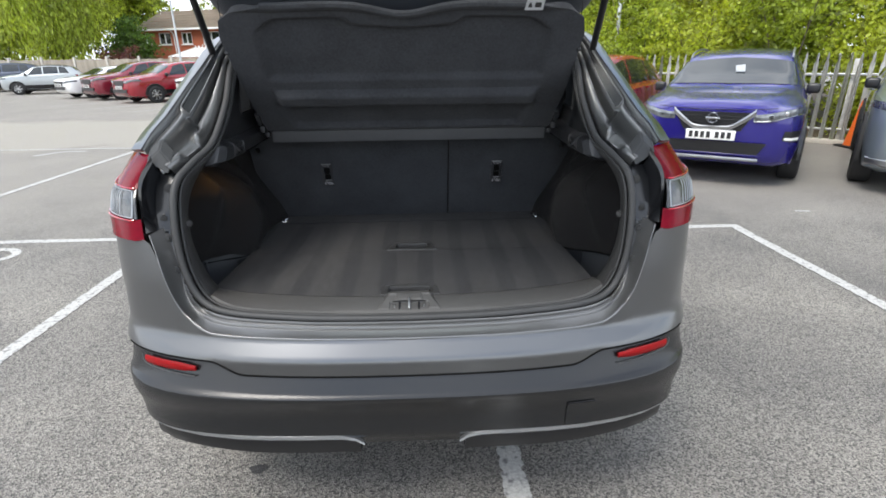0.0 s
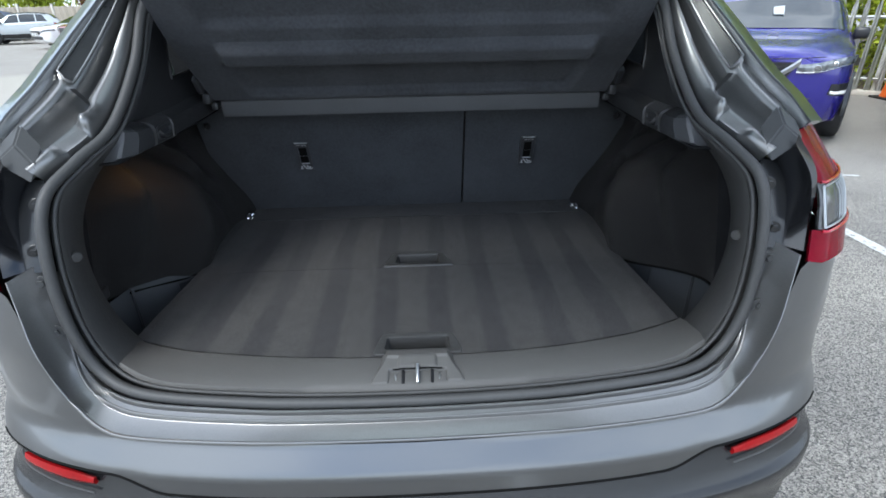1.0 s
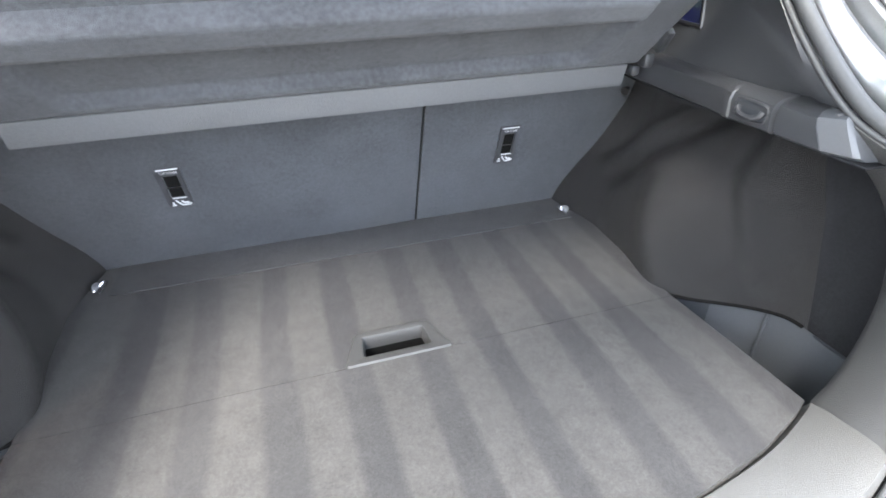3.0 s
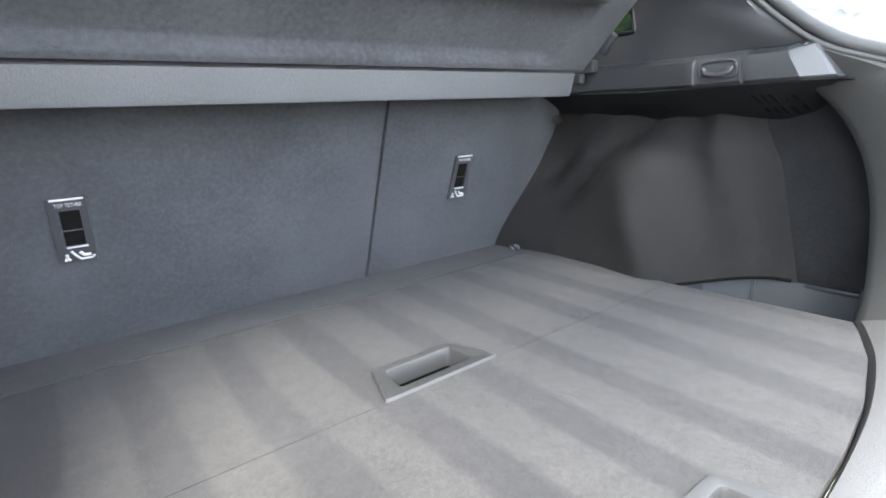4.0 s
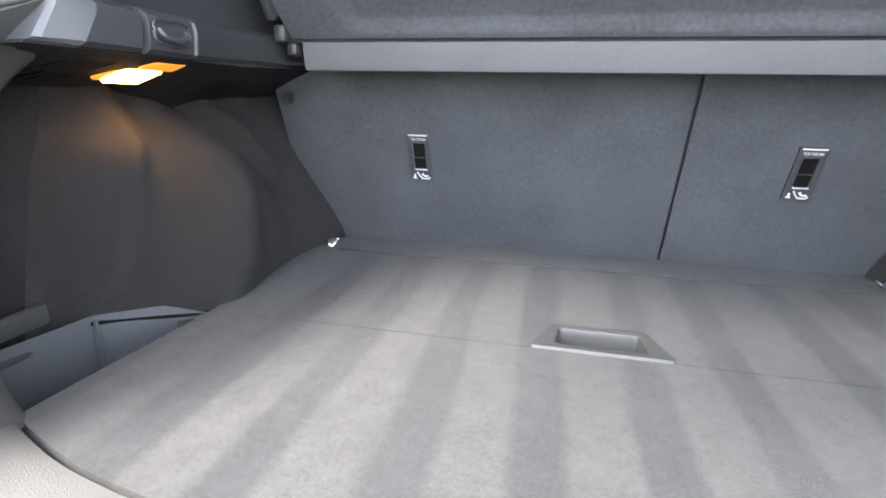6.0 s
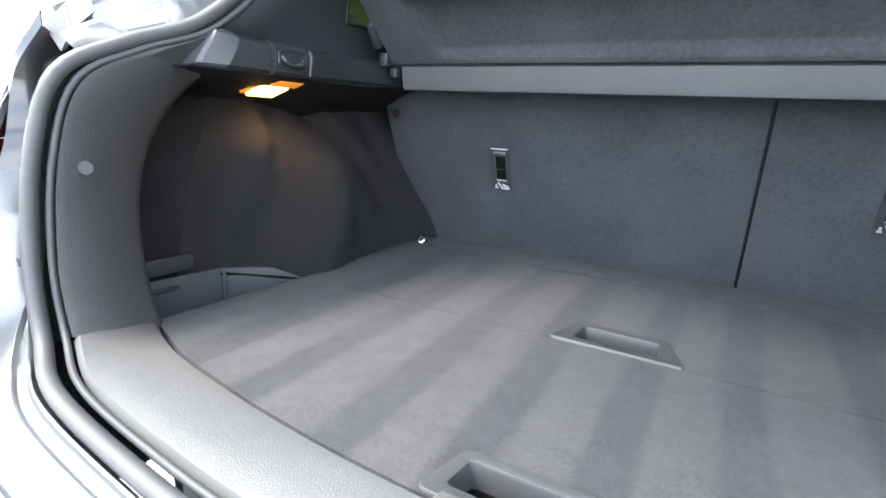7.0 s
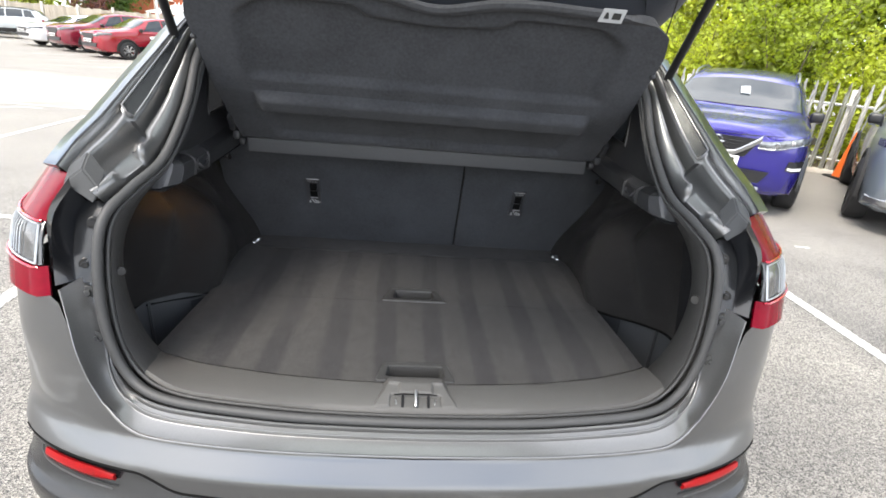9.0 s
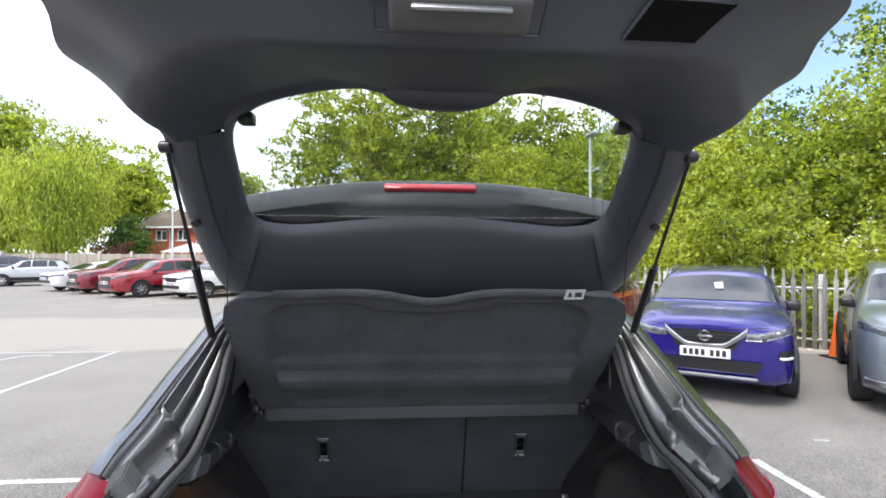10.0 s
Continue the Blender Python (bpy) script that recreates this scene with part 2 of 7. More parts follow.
M_DARKRED = material("dark_red_paint", (0.20, 0.012, 0.03), 0.25, 0.3, 0.05, 500, 2, coat=1.0)
M_WHITE = material("white_car_paint", (0.78, 0.78, 0.77), 0.3, 0, 0.04, 500, 2, coat=1.0)
M_SILVER = material("pale_silver_paint", (0.40, 0.43, 0.44), 0.32, 0.5, 0.05, 500, 2, coat=1.0)
M_GREYCAR = material("blue_grey_paint", (0.20, 0.235, 0.27), 0.3, 0.5, 0.05, 500, 2, coat=1.0)
M_DARKBLUE = material("dark_blue_paint", (0.03, 0.045, 0.08), 0.3, 0.4, 0.05, 500, 2, coat=1.0)
M_PLATE = material("plate_white", (0.8, 0.8, 0.78), 0.4, 0, 0.03, 60, 8)
M_PLATEBAR = material("plate_bars", (0.02, 0.02, 0.02), 0.5, 0, 0.1, 60, 8)
M_CONE = material("orange_cone_plastic", (0.80, 0.15, 0.02), 0.55, 0, 0.12, 30, 6)
M_GALV = material("galvanised_steel", (0.60, 0.60, 0.57), 0.55, 0.2, 0.22, 20, 2.5, dark=(0.42, 0.40, 0.36), rnd=0.15)
M_TIMBER = material("weathered_timber", (0.36, 0.32, 0.26), 0.9, 0, 0.25, 18, 1.2, bump=0.4, rnd=0.2)
M_CONCRETE = material("concrete_post", (0.52, 0.49, 0.43), 0.9, 0, 0.15, 30, 2)
M_BRICK = material("red_brick", (0.38, 0.11, 0.055), 0.9, 0, 0.25, 20, 0.8, bump=0.3)
M_ROOFTILE = material("brown_roof_tile", (0.30, 0.245, 0.185), 0.9, 0, 0.25, 12, 0.7, bump=0.3, rnd=0.1)
M_UPVC = material("white_upvc", (0.82, 0.82, 0.81), 0.4, 0, 0.03, 20, 2)
M_LAMPPOST = material("lamp_post_grey", (0.48, 0.50, 0.51), 0.5, 0.3, 0.1, 20, 2)
M_LINE = material("worn_white_line", (0.47, 0.47, 0.45), 0.85, 0, 0.3, 90, 34, bump=0.6, bump_scale=120, dark=(0.17, 0.17, 0.17))
M_STAIN = material("soaked_tarmac", (0.065, 0.064, 0.064), 0.6, 0, 0.8, 150, 40, bump=0.8, bump_scale=150)
M_BARK = material("bark", (0.13, 0.105, 0.08), 0.95, 0, 0.35, 14, 2, bump=0.8)
M_SOIL = material("leaf_litter", (0.11, 0.085, 0.055), 0.95, 0, 0.35, 20, 1.5, bump=0.7)


def asphalt():
    """Coarse tarmac: dark binder, paler chippings, worn and dusty patches."""
    m = bpy.data.materials.new("tarmac")
    m.use_nodes = True
    n, l = m.node_tree.nodes, m.node_tree.links
    b = n["Principled BSDF"]
    co = n.new("ShaderNodeTexCoord")
    vor, nz, wide, patch = n.new("ShaderNodeTexVoronoi"), n.new("ShaderNodeTexNoise"), n.new("ShaderNodeTexNoise"), n.new("ShaderNodeTexNoise")
    vor.inputs["Scale"].default_value = 185
    nz.inputs["Scale"].default_value, nz.inputs["Detail"].default_value = 60, 6
    wide.inputs["Scale"].default_value, wide.inputs["Detail"].default_value = 0.9, 6
    patch.inputs["Scale"].default_value, patch.inputs["Detail"].default_value = 0.13, 4
    for t in (vor, nz, wide, patch):
        l.new(co.outputs["Object"], t.inputs["Vector"])
    sep = n.new("ShaderNodeSeparateColor")
    l.new(vor.outputs["Color"], sep.inputs["Color"])
    r1 = n.new("ShaderNodeValToRGB")
    e = r1.color_ramp.elements
    e[0].position, e[0].color = 0.05, (0.062, 0.061, 0.061, 1)
    e[1].position, e[1].color = 0.97, (0.37, 0.353, 0.322, 1)
    l.new(sep.outputs["Red"], r1.inputs["Fac"])
    r2 = n.new("ShaderNodeValToRGB")
    e = r2.color_ramp.elements
    e[0].position, e[0].color = 0.3, (0.72, 0.72, 0.73, 1)
    e[1].position, e[1].color = 0.75, (1.35, 1.33, 1.28, 1)
    l.new(wide.outputs["Fac"], r2.inputs["Fac"])
    m1 = n.new("ShaderNodeMixRGB")
    m1.blend_type, m1.inputs["Fac"].default_value = "MULTIPLY", 1
    l.new(r1.outputs["Color"], m1.inputs["Color1"])
    l.new(r2.outputs["Color"], m1.inputs["Color2"])
    # older, dustier surfacing beyond the bays
    sxyz, far, soft, m2 = n.new("ShaderNodeSeparateXYZ"), n.new("ShaderNodeMapRange"), n.new("ShaderNodeMath"), n.new("ShaderNodeMixRGB")
    l.new(co.outputs["Object"], sxyz.inputs["Vector"])
    soft.operation = "MULTIPLY_ADD"
    soft.inputs[1].default_value = 2.2
    l.new(wide.outputs["Fac"], soft.inputs[0])
    l.new(sxyz.outputs["Y"], soft.inputs[2])
    far.inputs["From Min"].default_value, far.inputs["From Max"].default_value = 3.9, 5.6
    far.inputs["To Max"].default_value = 0.62
    l.new(soft.outputs[0], far.inputs["Value"])
    l.new(far.outputs["Result"], m2.inputs["Fac"])
    l.new(m1.outputs["Color"], m2.inputs["Color1"])
    dust = n.new("ShaderNodeValToRGB")
    e = dust.color_ramp.elements
    e[0].position, e[0].color = 0.3, (0.262, 0.246, 0.222, 1)
    e[1].position, e[1].color = 0.7, (0.345, 0.324, 0.290, 1)
    l.new(patch.outputs["Fac"], dust.inputs["Fac"])
    l.new(dust.outputs["Color"], m2.inputs["Color2"])
    # a relaid pale lane across the car park
    lane, back, both, m3 = n.new("ShaderNodeMapRange"), n.new("ShaderNodeMapRange"), n.new("ShaderNodeMath"), n.new("ShaderNodeMixRGB")
    lane.inputs["From Min"].default_value, lane.inputs["From Max"].default_value = 9.4, 9.9
    back.inputs["From Min"].default_value, back.inputs["From Max"].default_value = 14.2, 14.8
    back.inputs["To Min"].default_value, back.inputs["To Max"].default_value = 0.85, 0.0
    l.new(soft.outputs[0], lane.inputs["Value"])
    l.new(soft.outputs[0], back.inputs["Value"])
    both.operation = "MULTIPLY"
    l.new(lane.outputs["Result"], both.inputs[0])
    l.new(back.outputs["Result"], both.inputs[1])
    l.new(both.outputs[0], m3.inputs["Fac"])
    l.new(m2.outputs["Color"], m3.inputs["Color1"])
    m3.inputs["Color2"].default_value = (0.36, 0.338, 0.295, 1)
    l.new(m3.outputs["Color"], b.inputs["Base Color"])
    b.inputs["Roughness"].default_value = 0.7
    b.inputs["Specular IOR Level"].default_value = 0.4
    bn = n.new("ShaderNodeBump")
    bn.inputs["Strength"].default_value, bn.inputs["Distance"].default_value = 1.0, 0.006
    l.new(vor.outputs["Distance"], bn.inputs["Height"])
    l.new(bn.outputs["Normal"], b.inputs["Normal"])
    return m


M_TARMAC = asphalt()

# ---- building helpers ----
def smooth(a, b, x):
    t = min(1.0, max(0.0, (x - a) / (b - a)))
    return t * t * (3 - 2 * t)


def table(rows, x):
    """Smooth-ish look-up in rows of (key, value...)."""
    if x <= rows[0][0]:
        return rows[0][1:] if len(rows[0]) > 2 else rows[0][1]
    for a, b in zip(rows, rows[1:]):
        if x <= b[0]:
            t = (x - a[0]) / (b[0] - a[0])
            v = [p + (q - p) * t for p, q in zip(a[1:], b[1:])]
            return v if len(v) > 1 else v[0]
    return rows[-1][1:] if len(rows[-1]) > 2 else rows[-1][1]


def curve(points, n):
    """n + 1 points evenly along a Catmull-Rom curve through points."""
    p = [Vector(q) for q in points]
    p = [p[0] * 2 - p[1]] + p + [p[-1] * 2 - p[-2]]
    fine = []
    for i in range(1, len(p) - 2):
        for k in range(12):
            t = k / 12
            a, b, c, d = p[i - 1:i + 3]
            fine.append(0.5 * (2 * b + (c - a) * t + (2 * a - 5 * b + 4 * c - d) * t * t + (3 * b - a - 3 * c + d) * t ** 3))
    fine.append(p[-2])
    lens = [0.0]
    for a, b in zip(fine, fine[1:]):
        lens.append(lens[-1] + (b - a).length)
    out, j = [], 0
    for i in range(n + 1):
        s = lens[-1] * i / n
        while j < len(lens) - 2 and lens[j + 1] < s:
            j += 1
        t = (s - lens[j]) / max(1e-9, lens[j + 1] - lens[j])
        out.append(fine[j].lerp(fine[j + 1], min(1, t)))
    return out


def mirror(points, s):
    return [Vector((p[0] * s, p[1], p[2])) for p in points]


def add_grid(bm, rows, close=False, flip=False):
    """Faces between rows of points; rows of equal length."""
    vs = [[bm.verts.new(p) for p in r] for r in rows]
    for a, b in zip(vs, vs[1:]):
        n = len(a)
        for i in range(n if close else n - 1):
            j = (i + 1) % n
            quad = (a[i], a[j], b[j], b[i])
            bm.faces.new(quad[::-1] if flip else quad)
    return vs


def sheet(rows, thick=0.0, close=False, flip=False):
    """A surface through rows of points, given thickness behind it."""
    bm = bmesh.new()
    add_grid(bm, rows, close, flip)
    bmesh.ops.remove_doubles(bm, verts=bm.verts, dist=1e-5)
    if thick:
        bmesh.ops.recalc_face_normals(bm, faces=bm.faces)
        bmesh.ops.solidify(bm, geom=bm.faces[:], thickness=thick)
    return bm


def tube(points, r, seg=8, bm=None, cap=True):
    bm = bm or bmesh.new()
    pts = [Vector(p) for p in points]
    rows = []
    for i, p in enumerate(pts):
        d = (pts[min(i + 1, len(pts) - 1)] - pts[max(i - 1, 0)]).normalized()
        side = d.cross(Vector((0.13, 0.21, 1))).normalized()
        up = side.cross(d)
        rad = r[i] if isinstance(r, (list, tuple)) else r
        rows.append([p + (side * math.cos(a) + up * math.sin(a)) * rad for a in (2 * math.pi * k / seg for k in range(seg))])
    vs = add_grid(bm, rows, close=True)
    if cap:
        bm.faces.new(vs[0][::-1])
        bm.faces.new(vs[-1])
    return bm


def box(centre, size, bevel=0.0, bm=None, turn=None, seg=2):
    """A box with rounded edges."""
    own = bmesh.new()
    bmesh.ops.create_cube(own, size=1)
    bmesh.ops.scale(own, vec=size, verts=own.verts)
    if bevel:
        bmesh.ops.bevel(own, geom=own.edges[:], offset=min(bevel, min(size) * 0.45), segments=seg, affect="EDGES", profile=0.5)
    m = Matrix.Translation(centre) @ (turn.to_4x4() if turn else Matrix())
    bmesh.ops.transform(own, matrix=m, verts=own.verts)
    if bm is None:
        return own
    merge(bm, own)
    return bm


def merge(bm, other):
    me = bpy.data.meshes.new("tmp")
    other.to_mesh(me)
    bm.from_mesh(me)
    bpy.data.meshes.remove(me)
    other.free()


def disc(centre, axis, r, depth, seg=16, bm=None, r2=None):
    """A short cylinder along axis, its ends rounded by a small chamfer."""
    c, a = Vector(centre), Vector(axis).normalized()
    e = min(depth * 0.25, r * 0.2)
    r2 = r if r2 is None else r2
    pts = [c - a * depth / 2, c - a * (depth / 2 - e), c + a * (depth / 2 - e), c + a * depth / 2]
    return tube(pts, [r - e, r, r2, max(1e-4, r2 - e)], seg, bm)


def plate(outline, a, b, depth, bm=None, bevel=0.0):
    """A flat shape from (u, v) corners in the plane of vectors a, b at their origin o, given depth."""
    o, ua, ub = a[0], a[1], b
    own = bmesh.new()
    f = own.faces.new([own.verts.new(o + ua * u + ub * v) for u, v in outline])
    r = bmesh.ops.extrude_face_region(own, geom=[f])
    n = ua.cross(ub).normalized()
    bmesh.ops.translate(own, vec=n * depth, verts=[g for g in r["geom"] if isinstance(g, bmesh.types.BMVert)])
    bmesh.ops.recalc_face_normals(own, faces=own.faces)
    if bevel:
        bmesh.ops.bevel(own, geom=own.edges[:], offset=bevel, segments=2, affect="EDGES")
    if bm is None:
        return own
    merge(bm, own)
    return bm


def part(name, bm, mat, parent=None, label="", flat=False, angle=40):
    """Links a bmesh as one mesh object under a thing or a part."""
    bmesh.ops.recalc_face_normals(bm, faces=bm.faces)
    me = bpy.data.meshes.new(name)
    for e in bm.edges:
        if len(e.link_faces) == 2 and e.calc_face_angle(0) > radians(angle):
            e.smooth = False
    for f in bm.faces:
        f.smooth = not flat
    bm.to_mesh(me)
    bm.free()
    me.materials.append(mat)
    ob = new(name, me)
    ob.parent = parent
    if label:
        ob["label"] = label
    return ob


def thing(name, m, label, category, group="", kind=""):
    ob = new(name)
    ob.empty_display_size = 0.1
    ob.matrix_basis = m
    return tagged(ob, label, category, group, kind)

# ---- the car with its open boot ----
car = thing("suv", CAR, "gunmetal grey family SUV, tailgate raised and boot empty", "car")

W_ROWS = [(0.36, 0.825), (0.45, 0.838), (0.55, 0.846), (0.62, 0.850), (0.72, 0.854), (0.88, 0.856), (1.0, 0.862), (1.1, 0.856), (1.2, 0.80), (1.3, 0.74)]
YC_ROWS = [(0.664, 0.010), (0.700, 0.009), (0.710, 0.013), (0.749, 0.043), (0.82, 0.051), (0.89, 0.055), (1.0, 0.079), (1.1, 0.117), (1.2, 0.172), (1.3, 0.265)]
DARK_ROWS = [(0.40, 0.075), (0.43, 0.050), (0.455, 0.036), (0.50, 0.038), (0.54, 0.026), (0.575, 0.005), (0.594, -0.0095), (0.602, -0.0135), (0.608, -0.0125), (0.612, -0.006), (0.650, 0.013), (0.664, 0.020)]
TURN_IN = 0.32


def squareness(z):
    """The corners are squarer below the parting line."""
    return 2.5 + 0.9 * smooth(0.63, 0.54, z)


def shell(x, z, rows=YC_ROWS, out=0.0):
    """A point of the rear bodywork at side distance x and height z."""
    w = table(W_ROWS, z)
    u = min(1.0, abs(x) / w)
    y = table(rows, z) + TURN_IN * (1 - (1 - u ** squareness(z)) ** (1 / squareness(z)))
    n = Vector((u ** 2 * 0.9 * (1 if x >= 0 else -1), -(1 - u ** 4) ** 0.5 - 0.05, 0.1)).normalized()
    return Vector((x, y, z)) + n * out


def columns(z, side_to, n=16, x0=0.0, rows=YC_ROWS, out=0.0):
    """Points of the bodywork from x0 round the corner and forward to y = side_to."""
    w = table(W_ROWS, z)
    a0 = math.asin(min(1, (x0 / w)) ** (squareness(z) / 2))
    pts = [shell(w * math.sin(a0 + (math.pi / 2 - a0) * i / n) ** (2 / squareness(z)), z, rows, out) for i in range(n + 1)]
    y0 = pts[-1].y
    pts += [Vector((w + out + 0.012 * k / 3, y0 + (side_to - y0) * k / 3, z)) for k in (1, 2, 3)]
    return pts


CREASE = [(0, 0.045, 0.749), (0.15, 0.046, 0.75), (0.3, 0.05, 0.753), (0.476, 0.062, 0.762), (0.549, 0.08, 0.775), (0.6127, 0.1154, 0.8242), (0.6416, 0.1275, 0.8985), (0.6629, 0.1514, 0.9557), (0.6874, 0.1808, 1.0097)]
SEAL_OUT = [(0, 0.107, 0.772), (0.15, 0.109, 0.773), (0.3, 0.115, 0.776), (0.497, 0.135, 0.789), (0.5836, 0.1669, 0.8165), (0.6246, 0.1858, 0.9066), (0.6363, 0.2074, 1.0303), (0.6304, 0.2427, 1.1305), (0.6083, 0.3167, 1.1761),
            (0.5821, 0.4143, 1.2201), (0.568, 0.53, 1.322), (0.566, 0.625, 1.43), (0.53, 0.685, 1.495), (0.42, 0.715, 1.522), (0.2, 0.735, 1.533), (0, 0.74, 1.536)]
SEAL_IN = [(0, 0.142, 0.776), (0.15, 0.144, 0.777), (0.3, 0.15, 0.782), (0.475, 0.168, 0.792), (0.5634, 0.1961, 0.8198), (0.6011, 0.2075, 0.9046), (0.6128, 0.227, 1.0254), (0.6088, 0.2623, 1.1236), (0.5881, 0.3353, 1.1684),
           (0.5615, 0.4299, 1.2105), (0.5479, 0.5398, 1.312), (0.547, 0.63, 1.42), (0.512, 0.69, 1.478), (0.41, 0.72, 1.503), (0.2, 0.742, 1.513), (0, 0.747, 1.516)]
FLANGE = [(0.682, 0.225, 1.0078), (0.694, 0.252, 1.0569), (0.695, 0.280, 1.1156), (0.680, 0.300, 1.152)]


def full(half):
    """A left-to-right line from its right half."""
    return mirror(half[:0:-1], -1) + [Vector(p) for p in half]


# painted bumper: from the parting line up to the crease, rising to the lamps at the corners
def crease_z(x):
    return table([(0, 0.749), (0.3, 0.753), (0.476, 0.762), (0.549, 0.775), (0.6127, 0.8242), (0.6416, 0.8985), (0.6629, 0.9557), (0.685, 1.0), (2, 1.0)], abs(x))


def part_line(x):
    return 0.664 + 0.036 * smooth(0.44, 0.53, abs(x))


bump = bmesh.new()
for s in (-1, 1):
    rows = []
    xs = [0.8 * i / 40 for i in range(41)]
    for k in range(19):
        t = k / 18
        row = []
        for x in xs:
            z = part_line(x) + (crease_z(x) - part_line(x)) * t
            row.append(Vector((s * x, shell(x, z).y, z)))
        z = part_line(1) + (1.0 - part_line(1)) * t
        w = table(W_ROWS, z)
        for i in range(1, 9):
            u = 0.8 + (w - 0.8) * math.sin(math.pi / 2 * i / 8)
            row.append(Vector((s * u, shell(u, z).y, z)))
        row += [Vector((s * (w + 0.004), 0.46 + table(YC_ROWS, z) * 0.3, z))]
        rows.append(row)
    # rolled lower lip
    lip = [p + Vector((0, 0.018, -0.006)) for p in rows[0]]
    add_grid(bump, [lip] + rows, flip=s < 0)
bmesh.ops.remove_doubles(bump, verts=bump.verts, dist=1e-4)
bumper = part("bumper", bump, M_PAINT, car, "painted gunmetal rear bumper", angle=60)

# ledge between crease and seal, in one stepped band
cr, so = curve(CREASE, 44), curve(SEAL_OUT[:7], 44)
rows = []
for t, rise, back in ((0.0, 0.0, 0.0), (0.015, 0.003, 0.0), (0.04, 0.004, 0.0), (0.07, 0.003, 0.0), (0.10, 0.0, 0.0), (0.55, -0.004, 0.0), (0.58, -0.0035, 0.0), (0.605, 0.002, 0.0), (0.63, 0.0035, 0.0), (0.66, 0.0025, 0.0), (0.69, -0.003, 0.0), (0.82, -0.003, 0.0), (0.845, 0.003, 0.0), (0.87, 0.005, 0.0), (0.91, 0.0045, 0.0), (0.95, -0.004, 0.0), (1.0, -0.014, 0.0)):
    half = [a.lerp(b, t) for a, b in zip(cr, so)]
    sink = 0.036 * smooth(0.05, 0.30, t) * (1 - smooth(0.72, 1.0, t))
    half = [Vector((p.x * (1 - rise * 0.8), p.y - rise * (0.3 if p.z < 0.8 else 0.8) + back + sink * smooth(0.80, 0.91, p.z), p.z + rise * (1 if p.z < 0.8 else 0.2))) for p in half]
    rows.append(full(half))
part("sill_ledge", sheet(rows), M_GUTTER, bumper, "grey painted ledge under the boot seal")

# dark lower bumper
dark = bmesh.new()
for s in (-1, 1):
    rows = []
    for z in [0.395, 0.41, 0.43, 0.455, 0.48, 0.51, 0.54, 0.56, 0.58, 0.594, 0.599, 0.602, 0.605, 0.608, 0.612, 0.618, 0.635, 0.65, 0.657, 0.664, 0.68, 0.70]:
        pts = columns(z, 0.46, 22, 0, DARK_ROWS + [(0.70, 0.036)])
        zlift = 0.0
        rows.append([Vector((s * p.x, p.y, z + (zlift * smooth(0.45, 0.85, p.x) if z < 0.45 else 0))) for p in pts])
    add_grid(dark, rows, flip=s < 0)
bmesh.ops.remove_doubles(dark, verts=dark.verts, dist=1e-4)
lower = part("lower_bumper", dark, M_TRIM, car, "unpainted dark plastic lower bumper", angle=60)
# dark seam where the painted bumper meets the plastic one
for s in (-1, 1):
    seam = [Vector((s * x, shell(x, part_line(x)).y + 0.001, part_line(x) - 0.003)) for x in [0.80 * i / 60 for i in range(61)]]
    part("bumper_seam", tube(seam, 0.0032, 6), M_VOID, lower)
# skid strips
for s in (-1, 1):
    xs = [0.135, 0.16, 0.2, 0.3, 0.4, 0.5, 0.6, 0.68, 0.74, 0.78, 0.81]
    rows = []
    for dz, out in ((0.0, 0.004), (0.010, 0.014), (0.020, 0.012), (0.024, 0.002)):
        rows.append([Vector((s * x, shell(x, 0.43, DARK_ROWS).y - out - 0.002, 0.432 - 0.018 * (1 - smooth(0.135, 0.17, x)) + 0.012 * smooth(0.45, 0.85, x) + dz * (0.5 + 0.5 * smooth(0.135, 0.2, x)))) for x in xs])
    part("skid_strip", sheet(rows, 0.004), M_ALU, lower, "silver skid trim strip")
    rows = []
    for y, z in ((-0.004, 0.428), (-0.006, 0.402), (0.000, 0.376), (0.014, 0.366), (0.06, 0.362)):
        rows.append([Vector((s * x, shell(x, 0.42, DARK_ROWS).y + y, z + 0.012 * smooth(0.4, 0.7, x))) for x in [0.15 + 0.62 * i / 10 for i in range(11)]])
    part("under_lip", sheet(rows, 0.004), M_BLACK, lower)
    # reflectors in their dark recess
    rows, rim = [], []
    for t in (0, 0.25, 0.5, 0.75, 1):
        r1, r2 = [], []
        for i in range(13):
            x = 0.572 + 0.16 * i / 12
            taper = 0.62 + 0.38 * smooth(0, 0.30, i / 12)
            zc = 0.667 - 0.003 * i / 12
            r1.append(shell(x, zc, DARK_ROWS + [(0.70, 0.036)], 0.010 + 0.004 * math.sin(math.pi * t)) + Vector((0, 0, (t - 0.5) * 0.026 * taper)))
        rows.append([Vector((s * p.x, p.y, p.z)) for p in r1])
    part("reflector", sheet(rows, 0.006), M_REFLECT, lower, "red rear reflector")
    lip = [shell(x, z, DARK_ROWS + [(0.70, 0.036)], 0.009) for x, z in ((0.575, 0.647), (0.65, 0.648), (0.72, 0.651), (0.745, 0.660), (0.748, 0.672))]
    part("reflector_lip", tube(curve(mirror(lip, s), 24), 0.0018, 6), M_PAINT_IN, lower)
